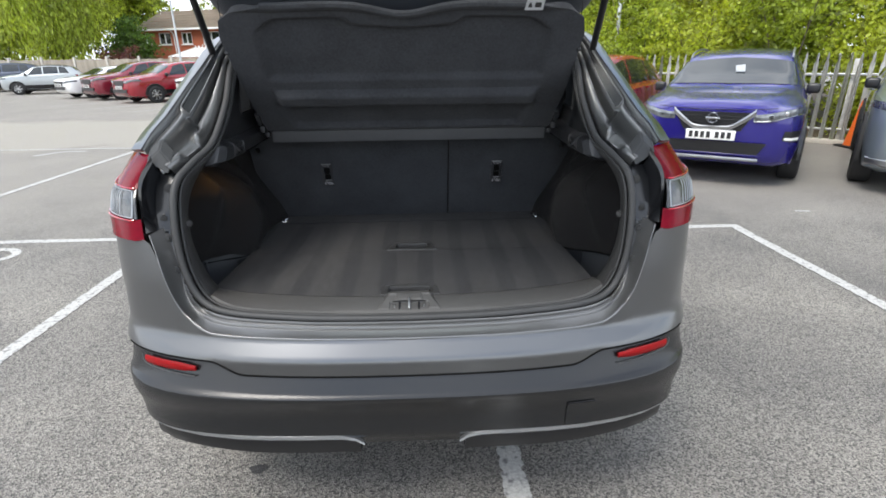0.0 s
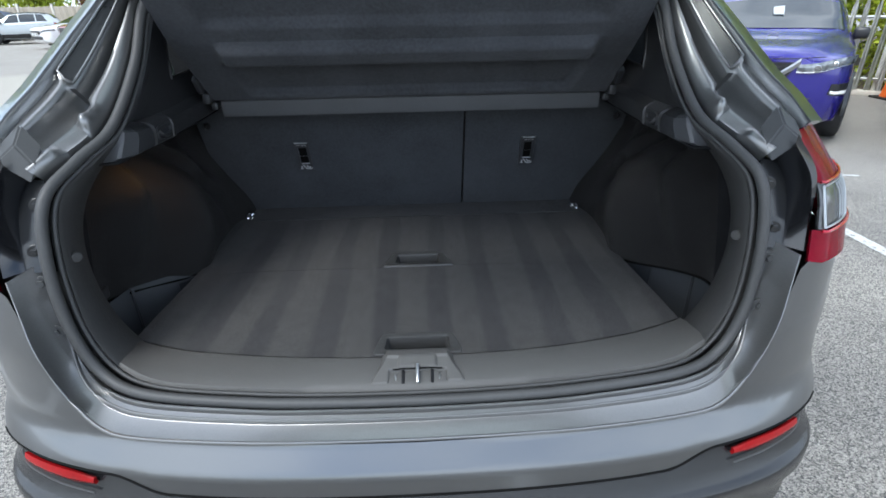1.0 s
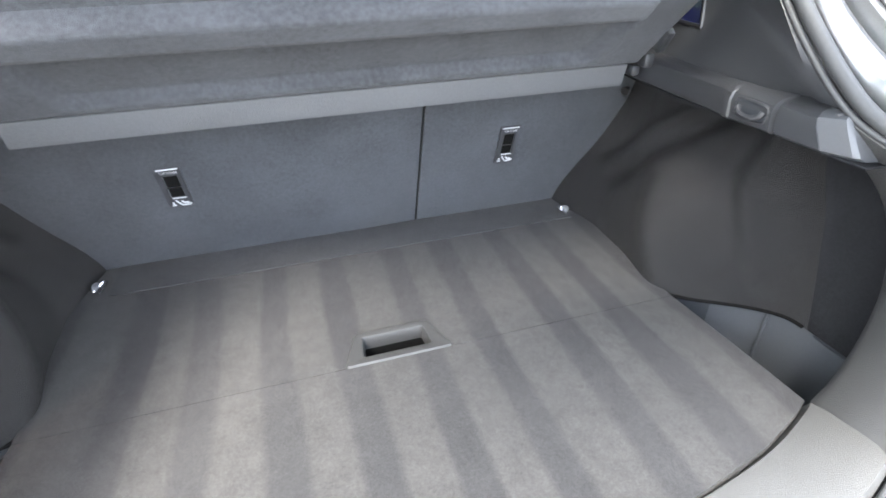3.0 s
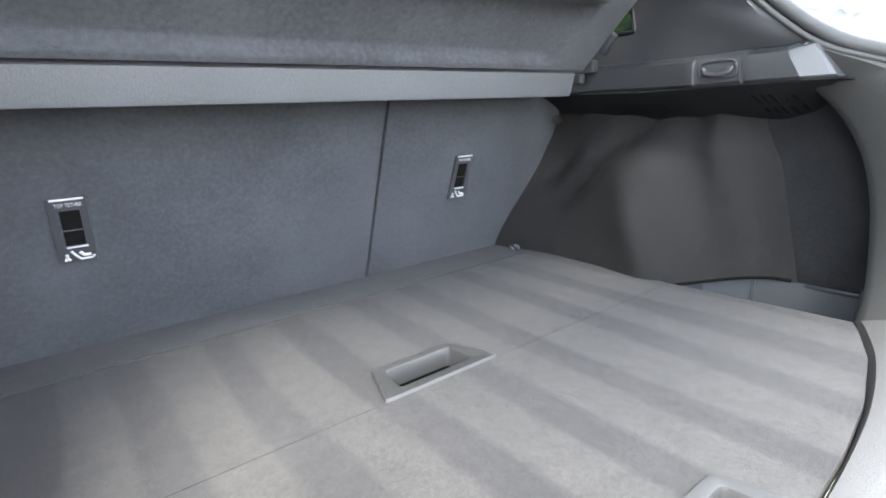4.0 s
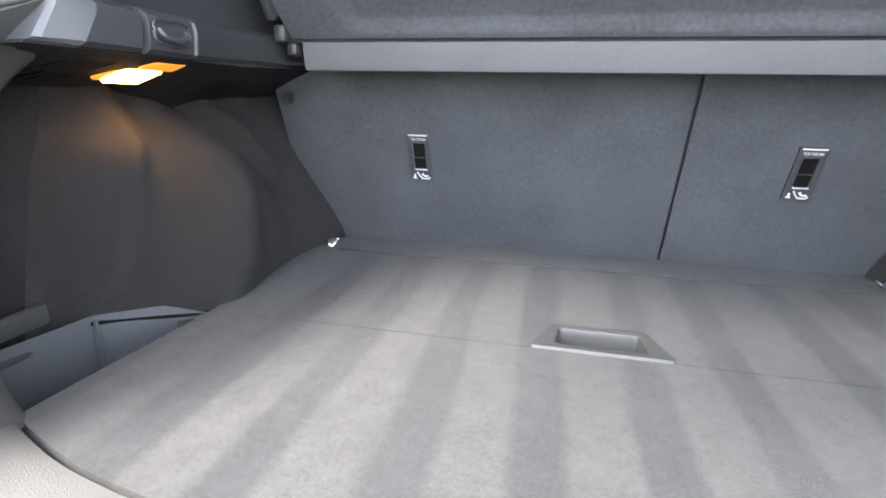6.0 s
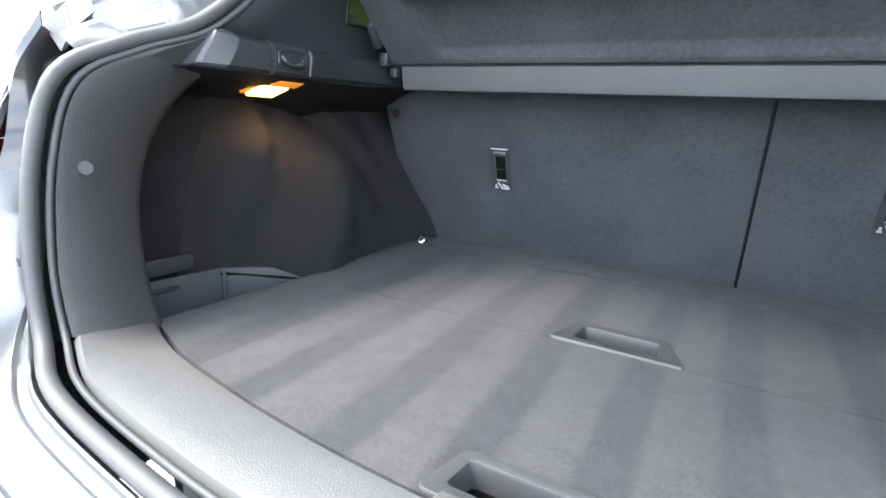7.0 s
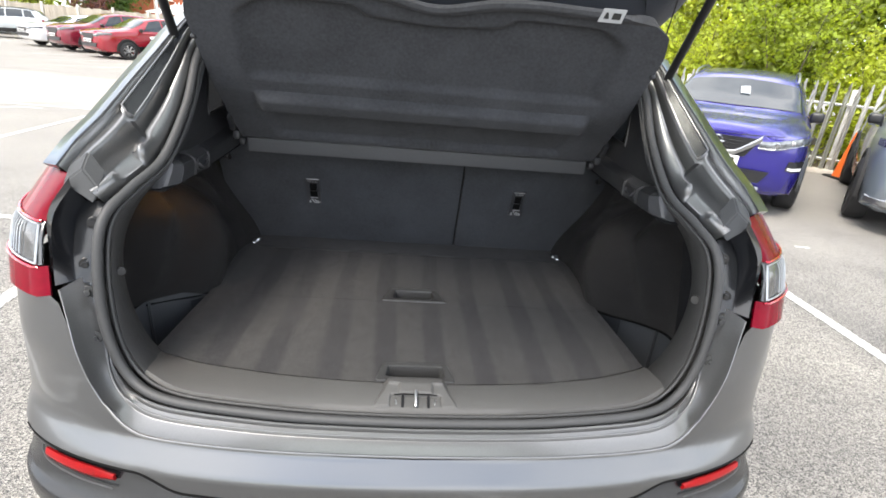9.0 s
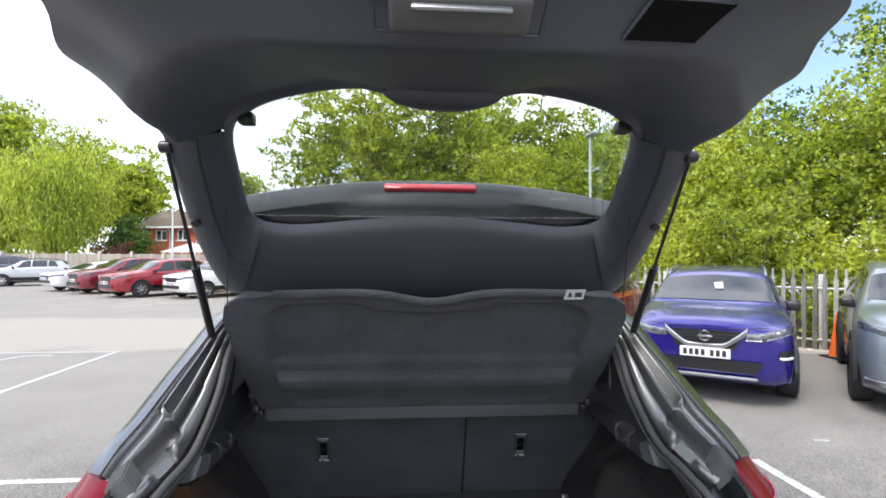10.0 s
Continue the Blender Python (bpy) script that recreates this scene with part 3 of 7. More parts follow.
# towing-eye cover
rows = [[shell(0.437 + 0.078 * i / 6, 0.458 + 0.08 * k / 4, DARK_ROWS, 0.0025) for i in range(7)] for k in range(5)]
part("towing_cover", sheet(rows, 0.003), M_TRIM, lower, "square towing-eye cover")
edge = [shell(x, z, DARK_ROWS, 0.003) for x, z in ((0.437, 0.458), (0.437, 0.5), (0.437, 0.538), (0.475, 0.539), (0.515, 0.54))]
part("cover_gap", tube(edge, 0.0014, 5), M_BLACK, lower)

# seal round the opening: two lobes
si, so2 = curve(SEAL_IN, 120), curve(SEAL_OUT, 120)
seal = bmesh.new()
ring_a = full([a.lerp(b, 0.42) + Vector((0, -0.009, 0.004)) for a, b in zip(so2, si)])
ring_b = full([a.lerp(b, 0.86) + Vector((0, -0.002, 0.001)) for a, b in zip(so2, si)])
tube(ring_a, 0.0100, 10, seal)
tube(ring_b, 0.0045, 6, seal)
part("boot_seal", seal, M_RUBBER, car, "black rubber boot seal", angle=80)

# bolts and cut-outs on the flange
for s in (-1, 1):
    # bracket beside the lamp
    fl, sl = curve(FLANGE, 20), curve([(0.630, 0.232, 1.0078), (0.630, 0.243, 1.0569), (0.626, 0.264, 1.1156), (0.614, 0.294, 1.160)], 20)
    rows = [mirror([a.lerp(b, t) + Vector((0, d, 0)) for a, b in zip(fl, sl)], s) for t, d in ((0, 0.0), (0.12, -0.008), (0.8, -0.008), (1.0, 0.0))]
    rows.append(mirror(curve([(0.632, 0.206, 1.0078), (0.631, 0.216, 1.0569), (0.627, 0.240, 1.1256), (0.614, 0.280, 1.1694)], 20), s))
    part("lamp_bracket", sheet(rows, 0.002), M_TRIM, car, "dark plastic bracket beside the rear lamp")
    for x, y, z in ((0.6486, 0.2588, 1.1180), (0.662, 0.2350, 1.0406), (0.658, 0.2170, 0.9880), (0.641, 0.1860, 0.9040)):
        bolt = bmesh.new()
        disc((s * x, y + 0.002, z), (s * -0.35, -1, 0.1), 0.0135, 0.005, 18, bolt)
        disc((s * x, y - 0.003, z), (s * -0.35, -1, 0.1), 0.008, 0.008, 6, bolt)
        part("bolt", bolt, M_TRIM if z > 1 else M_PAINT_IN, car)

# rear lamps
def lamp_top(y):
    return 1.206 - 0.05 * smooth(0.36, 0.62, y)


def lamp_low(y):
    return 0.998 + 0.125 * smooth(0.33, 0.60, y)


def lamp_band(s, f0, f1, i0, i1, out, nz=5):
    """A band of the lamp between height fractions f0, f1 and path steps i0, i1 (0 inner edge, 1 tip on the flank)."""
    rows = []
    for k in range(nz + 1):
        f = f0 + (f1 - f0) * k / nz
        row = []
        for i in range(25):
            u = i0 + (i1 - i0) * i / 24
            z = 1.1
            for _ in range(4):
                w = table(W_ROWS, z)
                xin = table([(0.99, 0.690), (1.05, 0.703), (1.10, 0.709), (1.135, 0.711), (1.165, 0.688), (1.2, 0.663)], z)
                if u < 0.55:
                    x = xin + (w - xin) * math.sin(math.pi / 2 * u / 0.55)
                    p = shell(x, z, YC_ROWS, out)
                else:
                    y1 = shell(w, z).y
                    p = Vector((w + out, y1 + (0.64 - y1) * (u - 0.55) / 0.45, z))
                zz = lamp_low(p.y) + (lamp_top(p.y) - lamp_low(p.y)) * f
                z = zz
            tuck = 0.018 * (1 - smooth(0, 0.22, f)) * smooth(0.15, 0.5, u)
            row.append(Vector((s * (p.x - tuck), p.y + 0.018 * (1 - smooth(0, 0.05, u)), z)))
        rows.append(row)
    return rows


for s in (-1, 1):
    lamp = part("rear_lamp", sheet(lamp_band(s, 0.60, 1.0, 0.0, 1.0, 0.012), 0.01), M_REDLENS, car, "red and clear wrap-round rear lamp", angle=70)
    part("red_lens", sheet(lamp_band(s, 0.0, 0.24, 0.0, 1.0, 0.014), 0.01), M_REDLENS, lamp, angle=70)
    part("clear_lens", sheet(lamp_band(s, 0.245, 0.595, 0.03, 0.50, 0.009), 0.008), M_CLEARLENS, lamp, "clear ribbed indicator lens", angle=70)
    part("red_wing", sheet(lamp_band(s, 0.245, 0.595, 0.505, 1.0, 0.012), 0.008), M_REDLENS, lamp, angle=70)
    for k in range(7):
        u = 0.16 + 0.03 * k
        line = [r[0] for r in lamp_band(s, 0.28, 0.56, u, u + 0.01, 0.0125)]
        part("lens_rib", tube(line, 0.0013, 5), M_LENSRIB, lamp)
    # black housing beside the lens
    fl = curve(FLANGE, 16)
    inn = curve([(0.7031, 0.1975, 1.0078), (0.711, 0.2172, 1.0569), (0.709, 0.2329, 1.1354), (0.6805, 0.2566, 1.1933)], 16)
    rows = [mirror([a.lerp(b, t) + Vector((0, d, 0)) for a, b in zip(inn, fl)], s) for t, d in ((-0.35, 0.020), (-0.12, 0.010), (0.05, 0.002), (0.6, 0.004), (1.0, 0.002))]
    part("lamp_housing", sheet(rows, 0.003), M_GLOSSBLACK, lamp, "gloss black lamp housing")
    # bright light guides along the red lenses and a silver bezel round the clear one
    for f in (0.605, 0.235):
        part("light_guide", tube(lamp_band(s, f, f + 0.01, 0.03, 0.55, 0.0155, 1)[0], 0.0028, 6), M_LIGHTPIPE, lamp, "bright red light guide")
    lo_, hi_ = lamp_band(s, 0.262, 0.27, 0.045, 0.47, 0.0125, 1)[0], lamp_band(s, 0.575, 0.58, 0.045, 0.47, 0.0125, 1)[0]
    part("bezel", tube(lo_ + hi_[::-1] + lo_[:1], 0.0022, 6), M_LENSRIB, lamp, "silver bezel")

# painted gutter up the pillar
OUTER = [(0.714, 0.298, 1.214), (0.7061, 0.3517, 1.251), (0.6806, 0.419, 1.2991), (0.654, 0.5, 1.365), (0.62, 0.58, 1.435), (0.589, 0.66, 1.503), (0.55, 0.72, 1.535)]
INNER = [(0.636, 0.272, 1.163), (0.6185, 0.3029, 1.1818), (0.5935, 0.3883, 1.2144), (0.5768, 0.4867, 1.2803), (0.57, 0.57, 1.372), (0.568, 0.632, 1.44), (0.535, 0.69, 1.5)]
UPPER = [(0.0, -0.014), (0.02, 0.000), (0.05, 0.007), (0.12, 0.011), (0.22, 0.011), (0.32, 0.007), (0.37, 0.000), (0.42, -0.013), (0.46, -0.023), (0.50, -0.026), (0.525, -0.020), (0.54, 0.006), (0.555, 0.010), (0.70, 0.009), (0.85, 0.010), (0.87, 0.009), (0.885, -0.006), (0.915, -0.006), (0.93, 0.012), (0.98, 0.013), (1.0, 0.006), (1.03, -0.03)]
LOWER = [(0.0, -0.014), (0.025, 0.004), (0.07, 0.014), (0.13, 0.017), (0.19, 0.015), (0.25, 0.006), (0.30, -0.010), (0.36, -0.030), (0.44, -0.043), (0.52, -0.045), (0.58, -0.038), (0.63, -0.018), (0.66, 0.004), (0.69, 0.012), (0.73, 0.012), (0.80, 0.007), (0.86, 0.002), (0.90, 0.000), (0.93, 0.012), (0.98, 0.013), (1.0, 0.006), (1.03, -0.03)]
GUTTER_UP = Vector((0, -0.75, 0.66))
for s in (-1, 1):
    ou, inn = curve(OUTER, 72), curve(INNER, 72)
    rows = []
    for k in range(73):
        f = k / 72
        step = smooth(0.315, 0.335, f)
        swage = 0.004 * math.exp(-((f - 0.30) / 0.05) ** 2)
        notch = -0.012 * smooth(0.10, 0.112, f) * (1 - smooth(0.225, 0.24, f)) + 0.010 * math.exp(-((f - 0.262) / 0.018) ** 2)
        row = []
        for (w, hu), (w2, hl) in zip(UPPER, LOWER):
            h = hl + (hu - hl) * step + (swage if 0.02 < w < 0.2 else 0) + (notch if 0.02 < w < 0.24 else 0)
            row.append(inn[k].lerp(ou[k], w2 + (w - w2) * step) + GUTTER_UP * h)
        rows.append(mirror(row, s))
    tail_row = [p + Vector((0, 0.04, -0.035)) for p in rows[0]]
    pil = part("pillar_gutter", sheet([tail_row] + rows), M_GUTTER, car, "bare grey painted pillar gutter", angle=55)
    # folded spout at the foot of the pillar and the strip along the upper half
    quad = mirror([(0.700, 0.268, 1.192), (0.666, 0.281, 1.220), (0.634, 0.270, 1.181), (0.644, 0.260, 1.155)], s)
    fold = [p + Vector((0, 0.03, 0.028)) for p in quad]
    bm = bmesh.new()
    vs = add_grid(bm, [fold, quad], close=True)
    bm.faces.new(vs[1])
    bmesh.ops.bevel(bm, geom=bm.edges[:], offset=0.003, segments=2, affect="EDGES")
    part("pillar_spout", bm, M_PAINT_IN, pil, angle=25)
    strip = [[inn[k].lerp(ou[k], w) + GUTTER_UP * 0.0135 for w in (0.575, 0.72, 0.855)] for k in range(25, 66)]
    hem = [r[0] for r in strip[::-1]] + [strip[0][1] + Vector((0, -0.004, -0.004))] + [r[2] for r in strip]
    part("strip_hem", tube(mirror([p + GUTTER_UP * 0.002 for p in hem], s), 0.0024, 6), M_GUTTER, pil, "bright folded hem round the strip")
    part("gutter_strip", sheet([mirror(r, s) for r in strip], 0.002), M_TRIM, pil, "dark moulded strip")
    part("pillar_screw", disc(Vector((s * 0.5935, 0.51, 1.262)), (-s, -0.4, 0), 0.005, 0.006, 10), M_BLACK, pil)

# flanks, roof and nose
SIDE = [(0.22, 0.84), (0.30, 0.875), (0.5, 0.893), (0.7, 0.898), (0.88, 0.888), (1.0, 0.872), (1.08, 0.85)]
def nose(y):
    """Half width factor and top height towards the front."""
    return table([(0, 1.0), (3.2, 1.0), (3.7, 0.985), (4.05, 0.93), (4.25, 0.84), (4.36, 0.66), (4.385, 0.55)], y)


def hood(y):
    return table([(2.7, 1.08), (3.0, 1.05), (3.6, 1.0), (4.0, 0.94), (4.25, 0.84), (4.385, 0.70)], y)


ys = [0.46, 0.55, 0.7, 0.9, 1.2, 1.6, 2.0, 2.4, 2.8, 3.1, 3.4, 3.7, 3.95, 4.1, 4.22, 4.31, 4.36, 4.385]
flank = bmesh.new()
for s in (-1, 1):
    rows = []
    for k, (z, w) in enumerate(SIDE):
        row = []
        for y in ys:
            zz = z if y < 2.7 else min(z, 0.22 + (hood(y) - 0.22) * (z - 0.22) / 0.86)
            wr = table(W_ROWS, z) + 0.004 if z > 0.36 else 0.82
            row.append(Vector((s * (wr + (w - wr) * smooth(0.46, 0.9, y)) * nose(y), y, zz)))
        rows.append(row)
    add_grid(flank, rows, flip=s > 0)
cols = [[Vector((f * 0.85 * nose(y), y, hood(y) + 0.03 * (1 - f * f) * smooth(4.4, 4.0, y) + 0.0)) for f in (-1, -0.6, -0.2, 0.2, 0.6, 1)] for y in ys if y >= 2.7]
add_grid(flank, cols)
front = [[Vector((f * 0.84 * 0.55, 4.385, 0.22 + 0.48 * t)) for f in (-1, 0, 1)] for t in (0, 0.5, 1)]
add_grid(flank, front)
bmesh.ops.remove_doubles(flank, verts=flank.verts, dist=1e-3)
part("body", flank, M_PAINT, car, "gunmetal metallic bodywork", angle=50)
under = box((0, 2.35, 0.33), (1.60, 3.8, 0.22), 0.03)
part("underbody", under, M_UNDER, car)

roof = bmesh.new()
rows = []
for y, z, w in ((0.735, 1.537, 0.53), (0.8, 1.548, 0.545), (1.2, 1.572, 0.56), (1.6, 1.582, 0.565), (2.0, 1.568, 0.56), (2.2, 1.54, 0.555)):
    rows.append([Vector((f * w, y, z - 0.045 * f ** 4)) for f in (-1, -0.8, -0.5, -0.2, 0, 0.2, 0.5, 0.8, 1)])
part("roof", sheet(rows, 0.03), M_PAINT, car)
for s in (-1, 1):
    # upper flank: rear pillar, then door glass under the roof
    rows = []
    for k in range(9):
        o = curve(OUTER, 8)[k]
        rows.append([Vector((s * (o.x + 0.0), o.y - 0.005, o.z)), Vector((s * (o.x + 0.036), o.y + 0.018, o.z - 0.003)), Vector((s * (o.x + 0.058), o.y + 0.10, o.z - 0.016)), Vector((s * (0.86 - 0.30 * smooth(1.1, 1.56, o.z)), max(o.y + 0.18, 0.72), o.z))])
    part("rear_pillar", sheet(rows, 0.01), M_PAINT, car)
    lows = [Vector((s * 0.86, y, 1.085)) for y in (0.70, 1.0, 1.6, 2.2, 2.85)]
    tops = [Vector((s * w, y, z)) for w, y, z in ((0.62, 0.80, 1.47), (0.60, 1.0, 1.52), (0.60, 1.6, 1.545), (0.59, 2.1, 1.53), (0.57, 2.2, 1.51))]
    rows = [[a.lerp(b, t) + Vector((s * 0.02 * math.sin(math.pi * t), 0, 0)) for a, b in zip(lows, tops)] for t in (0, 0.35, 0.7, 1)]
    part("side_glass", sheet(rows, 0.004), M_PRIVACY, car, "tinted side glass").visible_shadow = False
    belt = [[Vector((s * x, y, z)) for y in (0.46, 0.9, 1.6, 2.2, 2.85)] for x, z in ((0.85, 1.08), (0.845, 1.10), (0.80, 1.10))]
    part("belt_trim", sheet(belt, 0.006), M_BLACK, car)
ws = [[Vector((f * w, y + 0.10 * (1 - f * f), z)) for f in (-1, -0.5, 0, 0.5, 1)] for w, y, z in ((0.56, 2.2, 1.535), (0.66, 2.5, 1.33), (0.76, 2.85, 1.085))]
part("windscreen", sheet(ws, 0.004), M_PANE, car).visible_shadow = False


def wheel(parent, centre, r=0.345, width=0.225, side=1, spokes=10, rim_mat=None):
    """Tyre with rounded shoulders, dished rim, spokes and hub."""
    cx, cy, cz = centre
    prof = [(0.62, -0.5), (0.86, -0.5), (0.97, -0.42), (1.0, -0.25), (1.0, 0.25), (0.97, 0.42), (0.86, 0.5), (0.62, 0.5)]
    rows = [[Vector((cx + w * width, cy + r * q * math.cos(a), cz + r * q * math.sin(a))) for q, w in prof] for a in (2 * math.pi * k / 36 for k in range(37))]
    tyre = part("wheel", sheet(rows), M_TYRE, parent, "road wheel with alloy rim")
    rim = bmesh.new()
    prof = [(0.64, 0.44), (0.60, 0.46), (0.58, 0.30), (0.55, 0.1)]
    rows = [[Vector((cx + side * w * width, cy + r * q * math.cos(a), cz + r * q * math.sin(a))) for q, w in prof] for a in (2 * math.pi * k / 30 for k in range(31))]
    add_grid(rim, rows)
    for k in range(spokes):
        a = 2 * math.pi * k / spokes
        d, e = Vector((0, math.cos(a), math.sin(a))), Vector((0, -math.sin(a), math.cos(a)))
        c = Vector((cx + side * width * 0.38, cy, cz))
        w1, w2 = r * 0.05, r * 0.085
        q = [c + d * r * 0.1 - e * w1, c + d * r * 0.1 + e * w1, c + d * r * 0.6 + e * w2, c + d * r * 0.6 - e * w2]
        vs = [rim.verts.new(p) for p in q] + [rim.verts.new(p - Vector((side * 0.03, 0, 0))) for p in q]
        for f in ((0, 1, 2, 3), (0, 4, 5, 1), (1, 5, 6, 2), (2, 6, 7, 3), (3, 7, 4, 0)):
            rim.faces.new([vs[i] for i in f])
    disc((cx + side * width * 0.37, cy, cz), (side, 0, 0), r * 0.17, 0.03, 14, rim)
    part("rim", rim, rim_mat or M_RIM, tyre)
    part("brake", disc((cx + side * width * 0.05, cy, cz), (side, 0, 0), r * 0.57, 0.02, 24), M_UNDER, tyre)
    return tyre


for y in (0.89, 3.50):
    for s in (-1, 1):
        ring = [[Vector((s * (0.893 + o), y + q * math.cos(a), 0.345 + q * math.sin(a))) for q, o in ((0.02, 0.002), (0.375, 0.002), (0.38, 0.012), (0.405, 0.010), (0.415, -0.02))] for a in [math.pi * 1.06 * k / 28 - 0.03 * math.pi for k in range(29)]]
        part("wheel_arch", sheet(ring), M_TRIM, car)
        gz = (y - 0.6) * math.sin(radians(0.3))
        wheel(car, (s * 0.79, y, 0.345 + gz), side=s)

# ---- boot ----
FLOOR_Z = 0.79
FRONT = [(0, 0.231), (0.094, 0.230), (0.20, 0.236), (0.32, 0.250), (0.46, 0.278), (0.56, 0.314), (0.588, 0.328)]


# sill trim from the seal to the carpet; the boards lie a little to the left of the middle
OFF = -0.014
edge = [Vector((x, y, FLOOR_Z - 0.004)) for x, y in FRONT]
edge = curve(edge, 40)
inn = curve(SEAL_IN[:5], 40)
rows = []
for t, h in ((0, -0.006), (0.06, 0.004), (0.16, 0.007), (0.35, 0.009), (0.75, 0.010), (0.93, 0.007), (1.0, -0.012)):
    rows.append([p + Vector((OFF * smooth(0.3, 0.5, abs(p.x)) * t, 0, 0)) for p in full([Vector((a.x + (b.x - a.x) * t, a.y + (b.y - a.y) * t, a.z + (b.z - a.z) * t + h)) for a, b in zip(inn, edge)])])
sill = part("boot_sill", sheet(rows), M_SILL, car, "grey grained plastic sill trim")
# catch moulding: a sloping cover with a T-shaped tab, and a niche with the striker
def catch_point(x, v):
    """A point of the cover at side distance x, from its back (v = 0) to its front (v = 1)."""
    y = 0.2290 - 0.083 * v
    z = table([(0, 0.802), (0.25, 0.804), (0.32, 0.803), (0.60, 0.795), (0.88, 0.787), (1.0, 0.772)], v)
    w = 0.0785 + 0.026 * smooth(0.2, 0.95, v)
    ax = abs(x)
    z -= 0.016 * smooth(w - 0.020, w, ax) + 0.004 * smooth(0.0, 0.04, 0.04 - v)
    tab = max(1 - smooth(0.24, 0.30, v), (1 - smooth(0.033, 0.039, ax)) * (1 - smooth(0.54, 0.58, v)))
    z += 0.0045 * tab * (1 - smooth(w - 0.022, w - 0.014, ax))
    niche = (1 - smooth(0.050, 0.056, ax)) * smooth(0.56, 0.60, v)
    jaw = math.exp(-((ax - 0.039) / 0.0045) ** 2) * smooth(0.58, 0.66, v)
    bed = (1 - smooth(0.016, 0.022, ax)) * smooth(0.60, 0.70, v)
    return Vector((x, y, z - 0.013 * niche + 0.010 * jaw * niche + 0.006 * bed))


catch = bmesh.new()
rows = []
for k in range(41):
    w = 0.0785 + 0.026 * smooth(0.2, 0.95, k / 40)
    rows.append([catch_point(w * (-1 + 2 * i / 84), k / 40) for i in range(85)])
add_grid(catch, rows)
catch_ob = part("catch_cover", catch, M_SILL, sill, "moulded cover round the boot catch", angle=50)
# black line and dark bars put the niche's shade in as shapes
part("niche_edge", tube([catch_point(0.047 * (-1 + i / 6), 0.565) + Vector((0, 0, -0.001)) for i in range(13)], 0.0016, 6), M_VOID, catch_ob)
for sx in (-1, 1):
    part("striker_rod", tube(curve([catch_point(sx * 0.045, 0.60) + Vector((0, 0, 0.004)), catch_point(sx * 0.042, 0.74) + Vector((0, 0, 0.003)), catch_point(sx * 0.040, 0.92) + Vector((0, 0, 0.001))], 8), 0.0017, 7), M_ALU, catch_ob)
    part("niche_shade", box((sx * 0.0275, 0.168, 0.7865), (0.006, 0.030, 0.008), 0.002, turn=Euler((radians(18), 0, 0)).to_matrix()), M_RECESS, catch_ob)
part("striker", tube([(0, 0.150, 0.789), (0, 0.160, 0.797), (0, 0.184, 0.804)], 0.0030, 8), M_ALU, catch_ob, "polished steel striker bar")

# side trim between seal and boot, grey carpeted plastic
TRIM_IN = [(0.588, 0.328, 0.784), (0.618, 0.330, 0.83), (0.648, 0.340, 0.90), (0.662, 0.352, 0.97), (0.662, 0.372, 1.04), (0.645, 0.405, 1.105), (0.615, 0.45, 1.158), (0.585, 0.485, 1.19)]
TRIM_OUT = [(0.5634, 0.1961, 0.8198), (0.5852, 0.2015, 0.8616), (0.6011, 0.2075, 0.9046), (0.6128, 0.227, 1.0254), (0.6088, 0.2623, 1.1236), (0.5881, 0.3353, 1.1684), (0.5747, 0.3831, 1.1895), (0.5615, 0.4299, 1.2105)]
for s in (-1, 1):
    a, b = curve(TRIM_OUT, 40), curve(TRIM_IN, 40)
    rows = [mirror([p + Vector((0.032, 0.004, 0)) for p in a], s)]
    for t, o in ((0, 0.0), (0.08, -0.006), (0.5, -0.010), (0.9, -0.006), (1.0, 0.0), (1.04, 0.02)):
        rows.append(mirror([p.lerp(q, t) + Vector((o, 0, 0)) for p, q in zip(a, b)], s))
    trim = part("pillar_trim", sheet(rows), M_PILLAR, car, "grey grained plastic pillar trim")
    stud = disc((s * 0.6125, 0.258, 1.018), (-s, -0.7, 0), 0.010, 0.010, 16)
    part("stud", stud, M_PILLAR, trim, "round grey plastic stud")

# floor boards
def floor_board(name, label, outline, hole):
    """A carpeted board from its corners, its rim rounded, with a cut for the handle."""
    bm = bmesh.new()
    top = [bm.verts.new((x + OFF * smooth(0.3, 0.5, abs(x)), y, FLOOR_Z)) for x, y in outline]
    hx0, hx1, hy0, hy1 = hole
    inner = [bm.verts.new(p) for p in ((hx0, hy0, FLOOR_Z), (hx1, hy0, FLOOR_Z), (hx1, hy1, FLOOR_Z), (hx0, hy1, FLOOR_Z))]
    e = [bm.edges.new((top[i], top[(i + 1) % len(top)])) for i in range(len(top))]
    e += [bm.edges.new((inner[i], inner[(i + 1) % 4])) for i in range(4)]
    bmesh.ops.triangle_fill(bm, edges=e, use_beauty=True)
    for v in (top, inner):
        lower = [bm.verts.new(q.co + Vector((0, 0, -0.018))) for q in v]
        for i in range(len(v)):
            j = (i + 1) % len(v)
            bm.faces.new((v[i], v[j], lower[j], lower[i]))
    ob = thing(name, CAR, label, "floor board", "boot floor boards")
    return ob, part("carpet", bm, M_FLOOR, ob, angle=30)


def rounded(corners, r, n=5):
    """A closed outline with its corners rounded by r."""
    out = []
    for i, c in enumerate(corners):
        p, a, b = Vector(c), Vector(corners[i - 1]), Vector(corners[(i + 1) % len(corners)])
        q0, q1 = p + (a - p).normalized() * r, p + (b - p).normalized() * r
        for k in range(n + 1):
            t = k / n
            out.append(q0 * (1 - t) ** 2 + p * 2 * t * (1 - t) + q1 * t * t)
    return out


